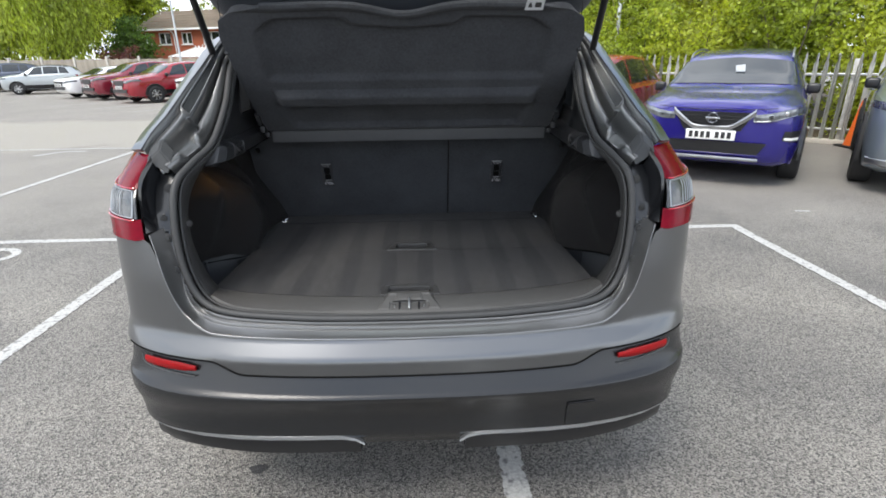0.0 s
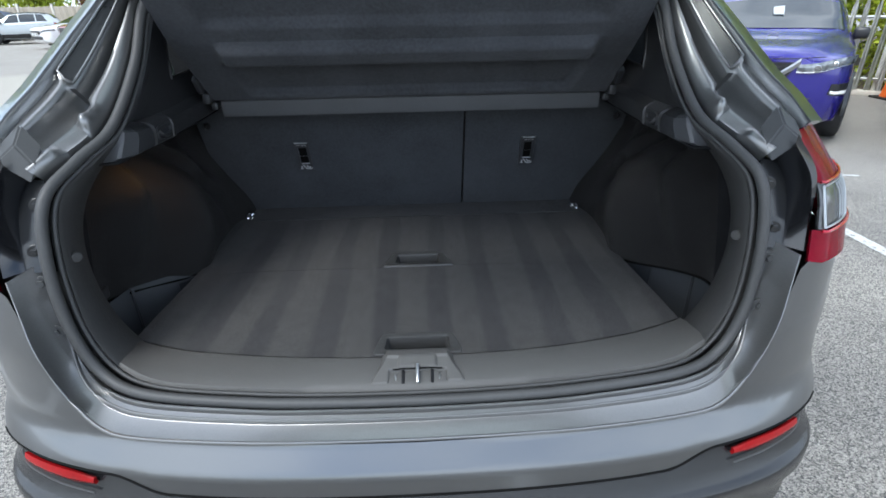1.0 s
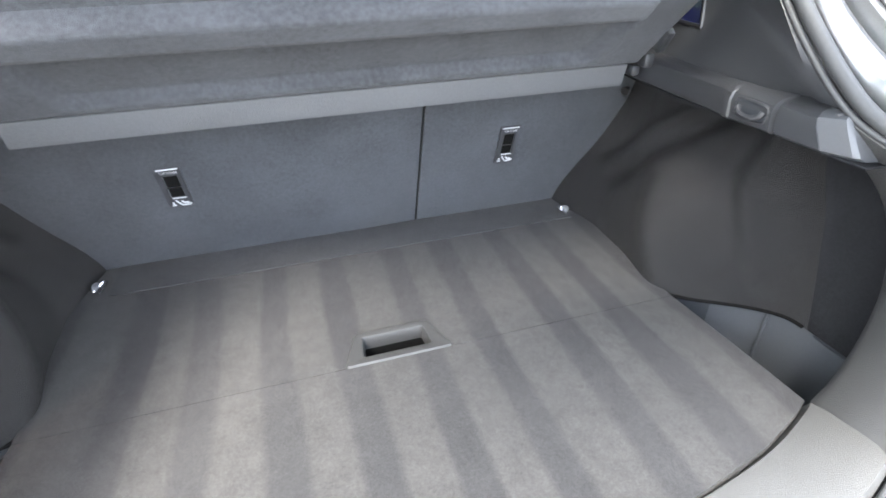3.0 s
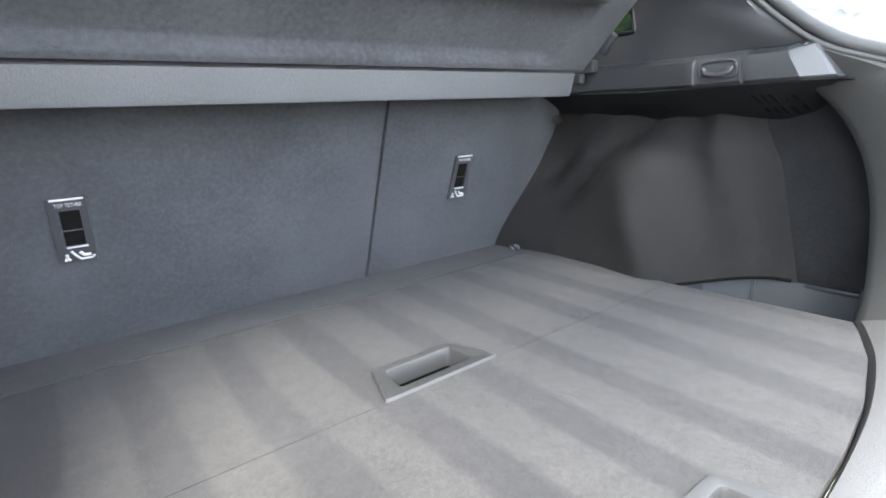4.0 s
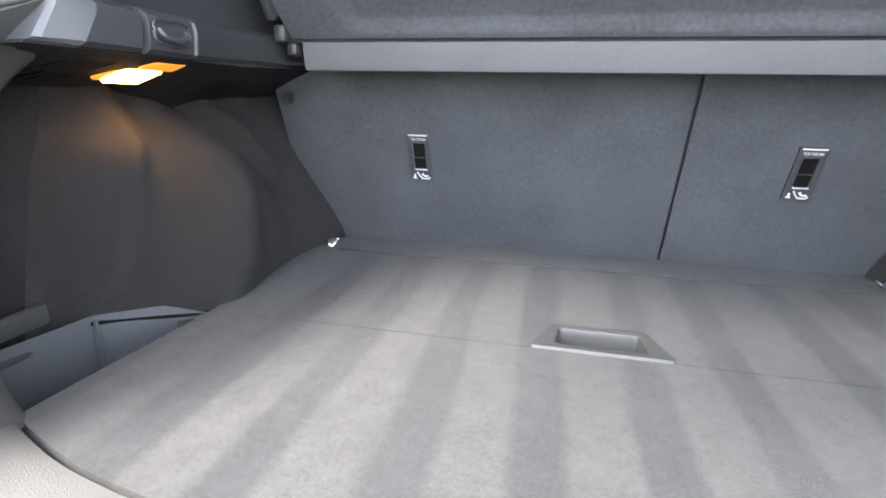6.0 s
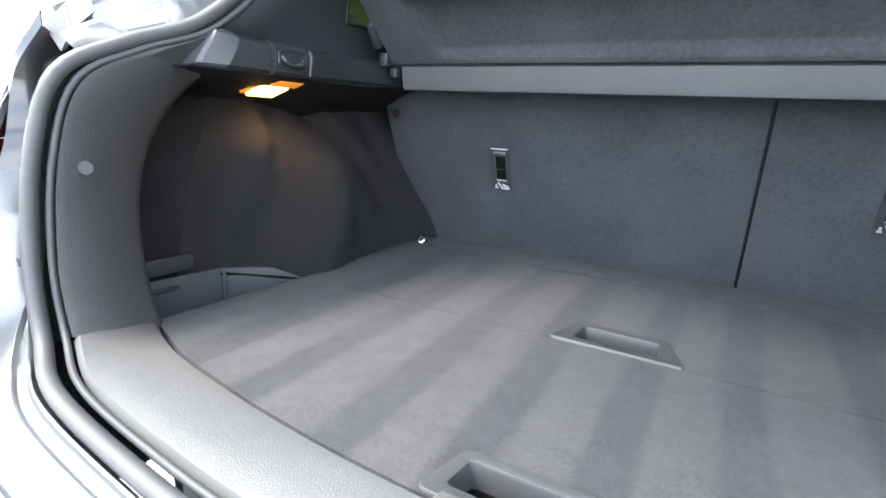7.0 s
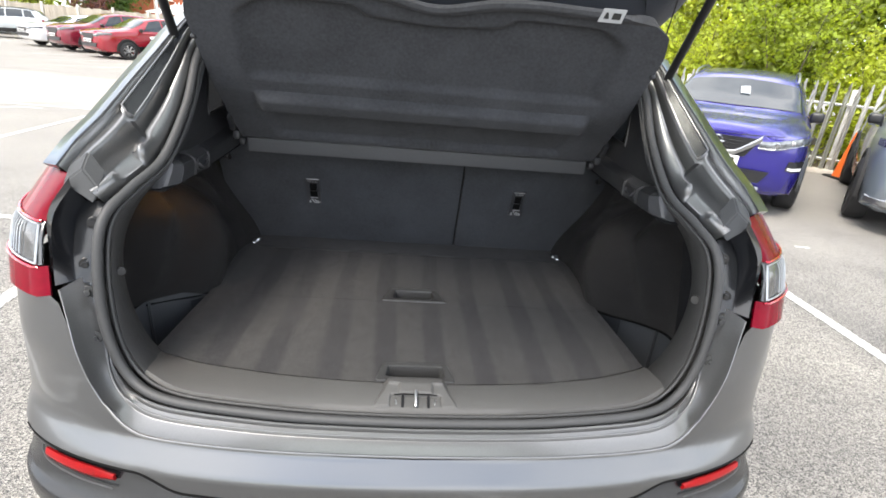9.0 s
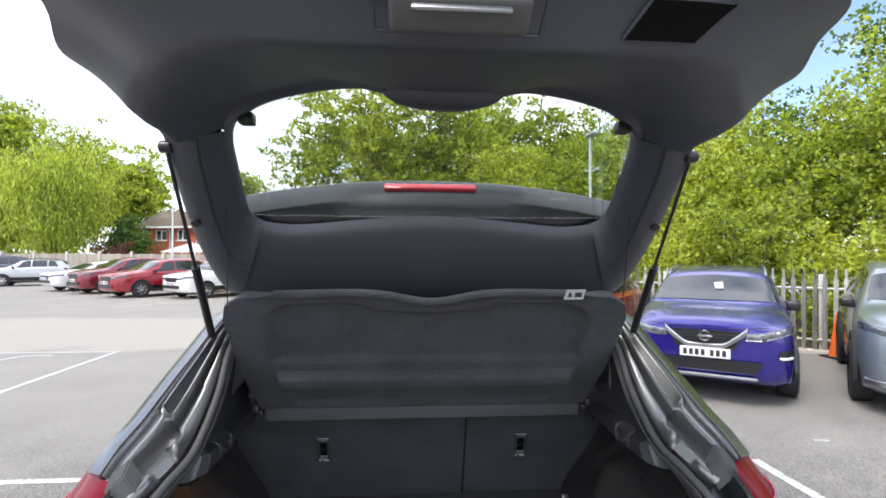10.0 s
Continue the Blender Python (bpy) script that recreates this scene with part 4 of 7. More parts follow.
def handle(parent, cx, y0, y1, w0, w1, raised=0.004, r=0.008):
    """A recessed grip: raised frame with rounded corners and a cup in it."""
    z = FLOOR_Z + raised
    iw, ya, yb = min(w0, w1) - 0.010, y0 + 0.017, y1 - 0.015

    def frame_ring(grow, h):
        o = [(-w1 - grow, y0 - grow, h), (w1 + grow, y0 - grow, h), (w0 + grow, y1 + grow, h), (-w0 - grow, y1 + grow, h)]
        return [p + Vector((cx, 0, 0)) for p in rounded(o, r + grow)]

    def cup_ring(grow, h, back=0.0):
        o = [(-iw - 0.003 - grow, ya - grow + back, h), (iw + 0.003 + grow, ya - grow + back, h), (iw - 0.002 + grow, yb + grow + back, h), (-iw + 0.002 - grow, yb + grow + back, h)]
        return [p + Vector((cx, 0, 0)) for p in rounded(o, 0.006 + max(0.0, grow))]
    bm = bmesh.new()
    rings = [frame_ring(0.001, FLOOR_Z - 0.004), frame_ring(0.0, z - 0.0015), frame_ring(-0.0012, z), cup_ring(0.0025, z), cup_ring(0.0008, z - 0.0008), cup_ring(-0.0005, z - 0.004), cup_ring(-0.002, z - 0.03, 0.003)]
    add_grid(bm, rings, close=True)
    grip = part("grip", bm, M_GRIP, parent, "grey plastic recessed grip", angle=35)
    well = bmesh.new()
    vs = add_grid(well, [rings[-1], [p - Vector((0, 0, 0.10)) for p in rings[-1]]], close=True)
    well.faces.new(vs[-1])
    part("grip_well", well, M_VOID, grip)


rim = [(x, y) for x, y in FRONT]
front_half = [(-x, y) for x, y in rim[:0:-1]] + rim
b1, _ = floor_board("boot_floor_board", "grey carpeted boot board with vacuum marks, beside the sill", front_half + [(0.585, 0.40), (0.578, 0.52), (0.572, 0.6183), (-0.572, 0.6183), (-0.578, 0.52), (-0.585, 0.40)], (-0.07, 0.07, 0.245, 0.295))
handle(b1, 0, 0.233, 0.305, 0.075, 0.092, 0.003, 0.014)
b2, _ = floor_board("boot_floor_board", "grey carpeted boot board with vacuum marks, against the seats", [(-0.572, 0.6195), (0.572, 0.6195), (0.575, 0.75), (0.585, 0.95), (0.565, 1.03), (0.55, 1.098), (-0.55, 1.098), (-0.565, 1.03), (-0.585, 0.95), (-0.575, 0.75)], (-0.066, 0.066, 0.635, 0.688))
handle(b2, 0, 0.618, 0.700, 0.068, 0.095, 0.004)
part("hinge_flap", box((0, 1.0405, FLOOR_Z + 0.0010), (1.075, 0.115, 0.0030), 0.0012), M_FLAP, b2, "plain dark felt flap against the seats", flat=True)

# seat backs
def seat_y(z):
    return 1.10 - 0.40 * (z - 0.79)


def seat_back(x0, x1, label):
    rows = []
    zs = [0.775, 0.80, 0.85, 0.95, 1.05, 1.15, 1.25, 1.35, 1.42, 1.45]
    n = 16
    for z in zs:
        row = []
        for i in range(n + 1):
            t = i / n
            x = x0 + (x1 - x0) * t
            ed = min(x - x0, x1 - x)
            sag = 0.010 * (1 - smooth(0, 0.03, ed)) + 0.004 * (1 - smooth(0.02, 0.08, ed)) - 0.003 * math.sin(3 * x + 2 * z)
            row.append(Vector((x, seat_y(z) + sag + 0.012 * smooth(1.40, 1.45, z), z)))
        rows.append([row[0] + Vector((0, 0.06, 0))] + row + [row[-1] + Vector((0, 0.06, 0))])
    return part("seat_back", sheet(rows), M_SEAT, car, label, angle=70)


seat_l = seat_back(-0.66, 0.1515, "wide grey felt back of the folding rear seat")
seat_r = seat_back(0.1585, 0.66, "narrow grey felt back of the folding rear seat")
part("seat_gap", box((0.155, 1.03, 1.1), (0.007, 0.06, 0.7), 0.002, turn=Euler((radians(21.8), 0, 0)).to_matrix()), M_UNDER, car)

SEAT_N = Vector((0, -1, -0.40)).normalized()
SEAT_U = Vector((0, -0.40, 1)).normalized()


def tether_plate(parent, x0, lean):
    """Label plate of the child-seat anchor: frame, opening, bar, print."""
    o = Vector((x0, seat_y(1.047), 1.047))
    ax = Vector((1, 0, 0))

    def q(u, v, d):
        return o + ax * (u + lean * v) - SEAT_U * v + SEAT_N * d
    bm = bmesh.new()
    w, h = 0.046, 0.106
    outer = [(0, 0), (w, 0), (w, h), (0, h)]
    hole = [(0.010, 0.020), (w - 0.009, 0.020), (w - 0.009, 0.078), (0.010, 0.078)]
    rings = [[q(u * 1.03, v, 0.0) for u, v in outer], [q(u, v, 0.005) for u, v in outer], [q(u, v, 0.005) for u, v in hole], [q(u, v, -0.001) for u, v in hole]]
    vs = add_grid(bm, rings, close=True)
    bm.faces.new(vs[-1])
    pl = part("anchor_plate", bm, M_LABEL, parent, "dark anchor plate with white print", angle=30)
    part("anchor_well", sheet([[q(u, v, 0.0030) for u in (0.012, w - 0.010)] for v in (0.02, 0.078)]), M_VOID, pl)
    bar = bmesh.new()
    tube([q(0.010, 0.052, 0.0045), q(w - 0.009, 0.052, 0.0045)], 0.0014, 6, bar)
    part("anchor_bar", bar, M_CHROME, pl)
    for v, d in ((0.002, 0.0016), (0.080, 0.0014)):
        part("bright_edge", tube([q(0.004 if v < 0.01 else 0.012, v, 0.0055), q(w - 0.003 if v < 0.01 else w - 0.008, v, 0.0055)], d, 6), M_WHITEPRINT, pl)
    # readable legend, and a child-seat sign as plain shapes
    txt = bpy.data.curves.new("legend", "FONT")
    txt.body, txt.size, txt.align_x, txt.align_y, txt.extrude = "TOP TETHER", 0.0078, "CENTER", "CENTER", 0.0002
    tmp = bpy.data.objects.new("legend", txt)
    scene.collection.objects.link(tmp)
    me = bpy.data.meshes.new_from_object(tmp.evaluated_get(bpy.context.evaluated_depsgraph_get()))
    bpy.data.objects.remove(tmp)
    rot = Matrix(((ax.x, SEAT_U.x, SEAT_N.x, 0), (ax.y, SEAT_U.y, SEAT_N.y, 0), (ax.z, SEAT_U.z, SEAT_N.z, 0), (0, 0, 0, 1)))
    me.transform(Matrix.Translation(q(w / 2 + 0.001, 0.011, 0.0058)) @ Matrix.Scale(0.72, 4, (1, 0, 0)) @ rot)
    me.materials.clear()
    me.materials.append(M_WHITEPRINT)
    leg = new("legend", me)
    leg.parent = pl
    sign = bmesh.new()
    tube([q(0.016, 0.086, 0.0058), q(0.019, 0.092, 0.0058), q(0.026, 0.101, 0.0058), q(0.040, 0.101, 0.0058), q(0.043, 0.097, 0.0058)], 0.0018, 6, sign)
    tube([q(0.026, 0.089, 0.0058), q(0.031, 0.095, 0.0058), q(0.039, 0.095, 0.0058)], 0.0024, 6, sign)
    tube([q(0.010, 0.091, 0.0058), q(0.010, 0.100, 0.0058)], 0.0022, 6, sign)
    tube([q(0.006, 0.100, 0.0058), q(0.014, 0.100, 0.0058)], 0.0018, 6, sign)
    part("child_seat_sign", sign, M_WHITEPRINT, pl)


tether_plate(seat_l, -0.3815, 0.0)
tether_plate(seat_r, 0.336, 0.0)

# wheel-arch carpets
def arch_x(y, z):
    h = max(0.0, (z - FLOOR_Z) / 0.34)
    low = table([(0.62, 0.572), (0.75, 0.575), (0.92, 0.585), (1.0, 0.575), (1.12, 0.55)], y)
    x = low + 0.060 * h ** 1.6
    # hollow towards the seat, with the fold that runs down across it
    x += 0.055 * smooth(0.80, 0.95, y) * smooth(0.80, 0.97, z) * (1 - 0.4 * smooth(1.02, 1.12, y)) * (0.6 + 0.4 * smooth(0.9, 1.1, z))
    fold = 0.757 + (1.084 - z) * 0.95
    x += 0.024 * math.exp(-((y - fold) / 0.028) ** 2) * smooth(0.88, 0.96, z)
    x -= 0.018 * math.exp(-((y - fold - 0.06) / 0.032) ** 2) * smooth(0.90, 0.98, z)
    # the round swell over the wheel and its shoulder under the ledge
    x -= 0.052 * math.exp(-((y - 0.695 - 0.12 * (z - 0.94)) / 0.075) ** 2) * math.exp(-((z - 0.93) / 0.13) ** 2)
    x += 0.085 * smooth(0.99, 1.125, z) * (1 - smooth(0.78, 0.92, y))
    # a shallow hollow, then the rounded rear shoulder; low down the carpet slants out along the tray
    edge = rear_edge(z)
    slant = 0.620 + 0.108 * (1 - smooth(0.79, 1.12, z))
    t = smooth(0.70, edge - 0.04, y)
    x += max(0.0, slant - x) * t ** 1.4
    x += 0.010 * math.exp(-((y - edge - 0.06) / 0.024) ** 2) * smooth(0.82, 0.88, z)
    x -= 0.013 * math.exp(-((y - edge - 0.012) / 0.026) ** 2) * smooth(0.80, 0.86, z)
    t = 1 - smooth(edge - 0.075, edge + 0.020, y)
    return x + (0.732 - x) * t


def rear_edge(z):
    """Where the arch turns away into the corner."""
    return 0.509 + 0.20 * (z - 0.80) + 0.02 * smooth(1.0, 1.1, z)


def carpet_lift(y):
    return 0.012 * (1 - smooth(0.52, 0.64, y))


def arch_at(s, y, z):
    return s * arch_x(y, z) + OFF


for s in (-1, 1):
    rows, hollow = [], []
    for k in range(31):
        split = rear_edge(FLOOR_Z + (1.125 - FLOOR_Z) * k / 30) - 0.055
        for grid_rows, ya, yb, n in ((rows, 1.115, split, 90), (hollow, split, 0.33, 16)):
            row = []
            for i in range(n + 1):
                y = ya + (yb - ya) * i / n
                zlow = FLOOR_Z - 0.01 + carpet_lift(y)
                z = zlow + (1.125 - zlow) * k / 30
                row.append(Vector((arch_at(s, y, z), y, z)))
            grid_rows.append(row)
    arch = part("side_carpet", sheet(rows), M_CARPET, car, "dark moulded carpet over the wheel arch", angle=80)
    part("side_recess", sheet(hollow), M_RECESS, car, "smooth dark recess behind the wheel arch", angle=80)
    piping = [Vector((arch_at(s, y, FLOOR_Z + carpet_lift(y)) - 0.003 * s, y, FLOOR_Z - 0.008 + carpet_lift(y))) for y in [0.66 - 0.20 * i / 28 for i in range(29)]]
    part("carpet_edge", tube(piping, 0.0035, 6), M_VOID, arch)
    # storage tray in the corner behind the arch
    tray = bmesh.new()
    mouth = [(0.560, 0.650), (0.640, 0.582), (0.710, 0.522), (0.735, 0.36), (0.65, 0.335), (0.59, 0.33), (0.578, 0.45)]
    rings = []
    for z, k in ((0.806, 1.0), (0.79, 0.995), (0.70, 0.98), (0.56, 0.955), (0.53, 0.90)):
        cx, cy = 0.655, 0.47
        rings.append([Vector((s * (cx + (x - cx) * k), cy + (y - cy) * k, z - (0.04 if x < 0.6 and z > 0.75 else 0))) for x, y in mouth])
    vs = add_grid(tray, rings, close=True)
    tray.faces.new(vs[-1])
    tr = part("side_tray", tray, M_TRAY, car, "smooth grey plastic corner tray", angle=30)
    gusset = [[Vector((s * (x - 0.006), y - 0.004, z)) for x, y in ((0.556, 0.654), (0.592, 0.622), (0.629, 0.588))] for z in (0.782, 0.70, 0.56)]
    part("tray_gusset", sheet(gusset, 0.003), M_TRAYDARK, tr, "dark gusset beside the tray")
    part("tray_rib", tube([(s * 0.703, 0.521, 0.803), (s * 0.700, 0.519, 0.70), (s * 0.694, 0.516, 0.56)], 0.0035, 6), M_TRAY, tr)
    part("tray_slot", box((s * 0.733, 0.420, 0.827), (0.012, 0.118, 0.030), 0.005), M_LEDGE, tr)
    part("tray_step", box((s * 0.737, 0.42, 0.786), (0.03, 0.15, 0.010), 0.003), M_TRAYDARK, tr)
    # lashing eye at the foot of the seat
    eye = bmesh.new()
    disc((s * 0.552 + OFF, 1.018, 0.795), (-s * 0.6, -0.4, 0.6), 0.013, 0.010, 14, eye)
    tube(curve([(s * 0.552 + OFF, 1.03, 0.793), (s * 0.534 + OFF, 1.022, 0.806), (s * 0.528 + OFF, 1.006, 0.807), (s * 0.542 + OFF, 0.996, 0.793)], 14), 0.0032, 7, eye)
    part("lashing_eye", eye, M_CHROME, arch, "bright steel lashing eye")
    knob = disc((s * 0.618, 0.955, 1.11), (-s, -0.5, 0), 0.010, 0.012, 14)
    part("button", knob, M_BLACK, arch)

# side ledges that carry the shelf, and the slope of their undersides
SLOPE = ((0, 0), (0.012, 0.0046), (0.155, 0.059), (0.17, 0.065), (0.185, 0.064))
def oval(cx, cy, z, a, b, n=20):
    out = []
    for k in range(n):
        c, d = math.cos(2 * math.pi * k / n), math.sin(2 * math.pi * k / n)
        out.append((cx, cy + a * math.copysign(abs(c) ** 0.5, c), z + b * math.copysign(abs(d) ** 0.5, d)))
    return out


for s in (-1, 1):
    prof = [(0.640, 1.220), (0.60, 1.214), (0.562, 1.207), (0.552, 1.200), (0.549, 1.190), (0.552, 1.162), (0.560, 1.157), (0.575, 1.158)]
    rows = []
    for y, out, dz, slant in ((1.12, 0.004, 0.014, 0), (0.93, 0.004, 0.01, 0), (0.85, 0.002, 0.006, 0), (0.75, 0, 0.004, 0), (0.616, 0, 0.0, 0), (0.606, -0.007, 0.0, 0), (0.594, -0.007, 0.0, 0), (0.592, -0.004, 0, 0), (0.517, -0.004, 0, 0), (0.515, 0.004, 0, 0), (0.508, 0.004, 0, 0), (0.506, -0.003, 0, 0),
                               (0.441, -0.003, 0.000, 0.5)):
        rows.append([Vector((s * (x + out), y + slant * (z - 1.178), z + dz)) for x, z in prof])
    led = part("side_ledge", sheet(rows, 0.003), M_LEDGE, car, "satin grey plastic side ledge", angle=35)
    # end facet that turns outwards and slopes down to the rear
    rows = []
    for y, out, dz, slant, shear in ((0.441, -0.002, 0.0, 0.5, 0), (0.436, 0.0, 0.002, 0.5, 0.05), (0.407, 0.012, 0.006, 0.55, 0.32), (0.402, 0.018, 0.005, 0.6, 0.32), (0.398, 0.060, 0.0, 0.7, 0.3)):
        rows.append([Vector((s * (x + out - shear * max(0.0, z - 1.178)), y + slant * (z - 1.178), z + dz * smooth(1.17, 1.2, z))) for x, z in prof])
    # lighter copy of the ledge plastic: its sky sheen is in the colour
    part("ledge_end", sheet(rows, 0.003), M_LEDGE_SHEEN, led, "smooth end of the ledge, paler with painted sky sheen", angle=30)
    bm = bmesh.new()
    a = bm.faces.new([bm.verts.new((s * 0.5455, y, z)) for _, y, z in oval(0, 0.552, 1.183, 0.028, 0.012)])
    part("hook_recess", bm, M_TRAYDARK, led)
    part("hook", tube(curve([(s * 0.545, 0.575, 1.186), (s * 0.541, 0.57, 1.178), (s * 0.540, 0.552, 1.174), (s * 0.541, 0.534, 1.178), (s * 0.545, 0.53, 1.186)], 14), 0.0042, 7), M_LEDGE, led)
    part("hook_rim", tube([Vector((s * 0.545, y, z)) for _, y, z in oval(0, 0.552, 1.183, 0.030, 0.014)] + [Vector((s * 0.545, 0.582, 1.183))], 0.0024, 6), M_LEDGE, led)
    # sloping underside with air slots; flatter on the side of the lamp
    def fall(y):
        return 1.0 if s > 0 else 0.55 + 0.45 * smooth(0.63, 0.72, y)
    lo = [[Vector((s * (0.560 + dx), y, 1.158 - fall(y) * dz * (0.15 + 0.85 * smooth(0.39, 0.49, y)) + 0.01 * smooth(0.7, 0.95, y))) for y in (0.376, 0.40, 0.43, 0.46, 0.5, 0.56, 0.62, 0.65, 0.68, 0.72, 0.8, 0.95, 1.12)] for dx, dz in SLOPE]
    # coloured darker than the ledge itself, with the recess material
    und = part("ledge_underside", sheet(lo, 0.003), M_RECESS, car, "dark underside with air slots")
    spots = [(0.622 + 0.060 * j, 0.517 - 0.0135 * k) for k in range(5) for j in range(2)]
    for k, (x, y) in enumerate(spots + [(0.645, 0.69 + 0.0105 * k) for k in range(14)]):
        z = 1.158 - fall(y) * 0.382 * (x - 0.56) * (0.15 + 0.85 * smooth(0.39, 0.49, y)) - 0.002 + 0.01 * smooth(0.7, 0.95, y)
        part("air_slot", box((s * x, y, z), (0.046 if y < 0.6 else 0.06, 0.006 if y < 0.6 else 0.0045, 0.003), 0.001, turn=Euler((0, s * radians(20.9 * fall(y)), 0)).to_matrix()), M_VOID, und)
# boot lamp in the left-hand ledge
lamp_t = Euler((0, radians(-19), 0)).to_matrix()
bl = part("boot_lamp", box((-0.640, 0.584, 1.1420), (0.060, 0.080, 0.010), 0.003, turn=lamp_t), M_AMBERGLOW, car, "lit amber boot lamp")
# added glowing wedge: the lamp's orange gleam on the ledge underside
part("lamp_gleam", box((-0.594, 0.588, 1.1495), (0.030, 0.058, 0.008), 0.003, turn=lamp_t), M_AMBERGLOW, bl)
part("lens", box((-0.641, 0.584, 1.1360), (0.048, 0.060, 0.009), 0.003, turn=lamp_t), M_AMBER, bl, "glowing amber lens")
lamp = new("boot_lamp_light", bpy.data.lights.new("boot_lamp_light", "AREA"))
lamp.data.shape, lamp.data.size, lamp.data.size_y, lamp.data.energy, lamp.data.color = "RECTANGLE", 0.03, 0.055, 0.024, (1.0, 0.52, 0.16)
lamp.matrix_world = CAR @ look((-0.637, 0.586, 1.124), (-0.61, 0.586, 1.03))

# upper side panels with a quarter window
for s in (-1, 1):
    si2 = [p for p in curve(SEAL_IN, 120) if p.z > 1.16 and p.x > 0.5]
    n = len(si2) - 1
    bm = bmesh.new()
    rear = curve([(0.60, 0.40, 1.185), (0.562, 0.47, 1.225), (0.546, 0.55, 1.322), (0.545, 0.64, 1.42), (0.52, 0.70, 1.475)], 10)
    midl = curve([(0.578, 0.56, 1.209), (0.582, 0.60, 1.25), (0.585, 0.66, 1.33), (0.582, 0.71, 1.42), (0.55, 0.76, 1.50)], 10)
    lip = curve(SEAL_OUT[8:13], 10)
    mid2 = curve([(0.580, 0.72, 1.213), (0.588, 0.735, 1.262), (0.593, 0.752, 1.33), (0.590, 0.775, 1.42), (0.56, 0.80, 1.51)], 10)
    fwd = curve([(0.588, 0.86, 1.217), (0.596, 0.872, 1.262), (0.600, 0.885, 1.33), (0.596, 0.90, 1.42), (0.56, 0.90, 1.52)], 10)
    end = curve([(0.635, 1.25, 1.22), (0.634, 1.25, 1.262), (0.626, 1.25, 1.33), (0.61, 1.25, 1.42), (0.57, 1.25, 1.53)], 10)
    add_grid(bm, [mirror(r, s) for r in (lip, rear, midl, mid2)])
    add_grid(bm, [mirror(r[:3], s) for r in (mid2, fwd, end)])
    add_grid(bm, [mirror(r[7:], s) for r in (mid2, fwd, end)])
    add_grid(bm, [mirror(r[2:8], s) for r in (fwd, end)])
    bmesh.ops.remove_doubles(bm, verts=bm.verts, dist=1e-4)
    up = part("side_panel", bm, M_LEDGE, car, "dark grained quarter panel", angle=60)
    ring = [mid2[i] for i in range(2, 8)] + [fwd[i] for i in range(7, 1, -1)]
    part("window_rubber", tube(mirror(ring + ring[:1], s), 0.004, 7), M_BLACK, up)
    part("panel_pin", disc((s * 0.594, 0.52, 1.262), (-s, -0.4, 0), 0.006, 0.006, 12), M_BLACK, up)
head = [[Vector((f * w, y, z - 0.03 * f * f)) for f in (-1, -0.6, -0.2, 0.2, 0.6, 1)] for y, z, w in ((0.745, 1.513, 0.5), (0.9, 1.53, 0.57), (1.6, 1.545, 0.58), (2.2, 1.52, 0.56))]
part("headlining", sheet(head, 0.006), material("pale_headlining", (0.42, 0.41, 0.39), 0.95, vary=0.05), car)
# cabin shell behind the seats closes the view
part("cabin_floor", box((0, 1.95, 0.62), (1.5, 1.4, 0.05), 0.01), M_UNDER, car)

# ---- parcel shelf, its rear flap raised ----
shelf = thing("parcel_shelf", CAR, "charcoal felt parcel shelf tilted up towards the tailgate", "shelf")
rows = []
for y, z in ((0.90, 1.196), (0.845, 1.204), (0.830, 1.206), (0.822, 1.200), (0.834, 1.166), (0.838, 1.160), (0.846, 1.160), (0.96, 1.165)):
    rows.append([Vector((f * (0.512 + 0.004 * (1.2 - z) / 0.04), y, z)) for f in (-1, -0.985, -0.6, -0.2, 0.2, 0.6, 0.985, 1)])
part("front_strip", sheet(rows, 0.002), M_SHELFEDGE, shelf, "paler vinyl strip along the shelf's hinge", angle=30)
SHELF_LINE = [(0.0, 0.81, 1.206), (0.26, 0.715, 1.305), (0.36, 0.665, 1.352), (0.42, 0.645, 1.378), (0.85, 0.525, 1.555), (1.0, 0.50, 1.600)]


def shelf_point(x, t, proud):
    y, z = table(SHELF_LINE, t)
    return Vector((x, y - proud * 0.80, z - proud * 0.55))


def shelf_half(t):
    return table([(0, 0.525), (0.2, 0.535), (0.5, 0.548), (0.75, 0.558), (0.86, 0.545), (0.93, 0.51), (0.97, 0.465), (1.0, 0.42)], t)


def shelf_top(x):
    """How far up the flap reaches at x: two lobes and a dip between."""
    return 1.0 - 0.085 * math.exp(-(x / 0.105) ** 2) - 0.012 * smooth(0.2, 0.4, abs(x))


def shelf_relief(x, t):
    ax = abs(x)
    inside = 1 - smooth(0.395 + 0.17 * t, 0.415 + 0.17 * t, ax)
    low = -0.020 * inside * smooth(0.02, 0.05, t) * (1 - smooth(0.24, 0.27, t))
    ridge = 0.034 * (1 - smooth(0.425, 0.448, ax)) * smooth(0.250, 0.290, t) * (1 - smooth(0.352, 0.366, t))
    top = 0.875 - 0.055 * (1 - smooth(0.15, 0.19, ax)) - 0.10 * smooth(0.34, 0.46, ax) ** 2
    field = -0.020 * (1 - smooth(0.425, 0.46, ax)) * smooth(0.43, 0.46, t) * (1 - smooth(top - 0.02, top + 0.01, t))
    roll = 0.016 * smooth(0.93, 0.99, t)
    return low + ridge + field + roll


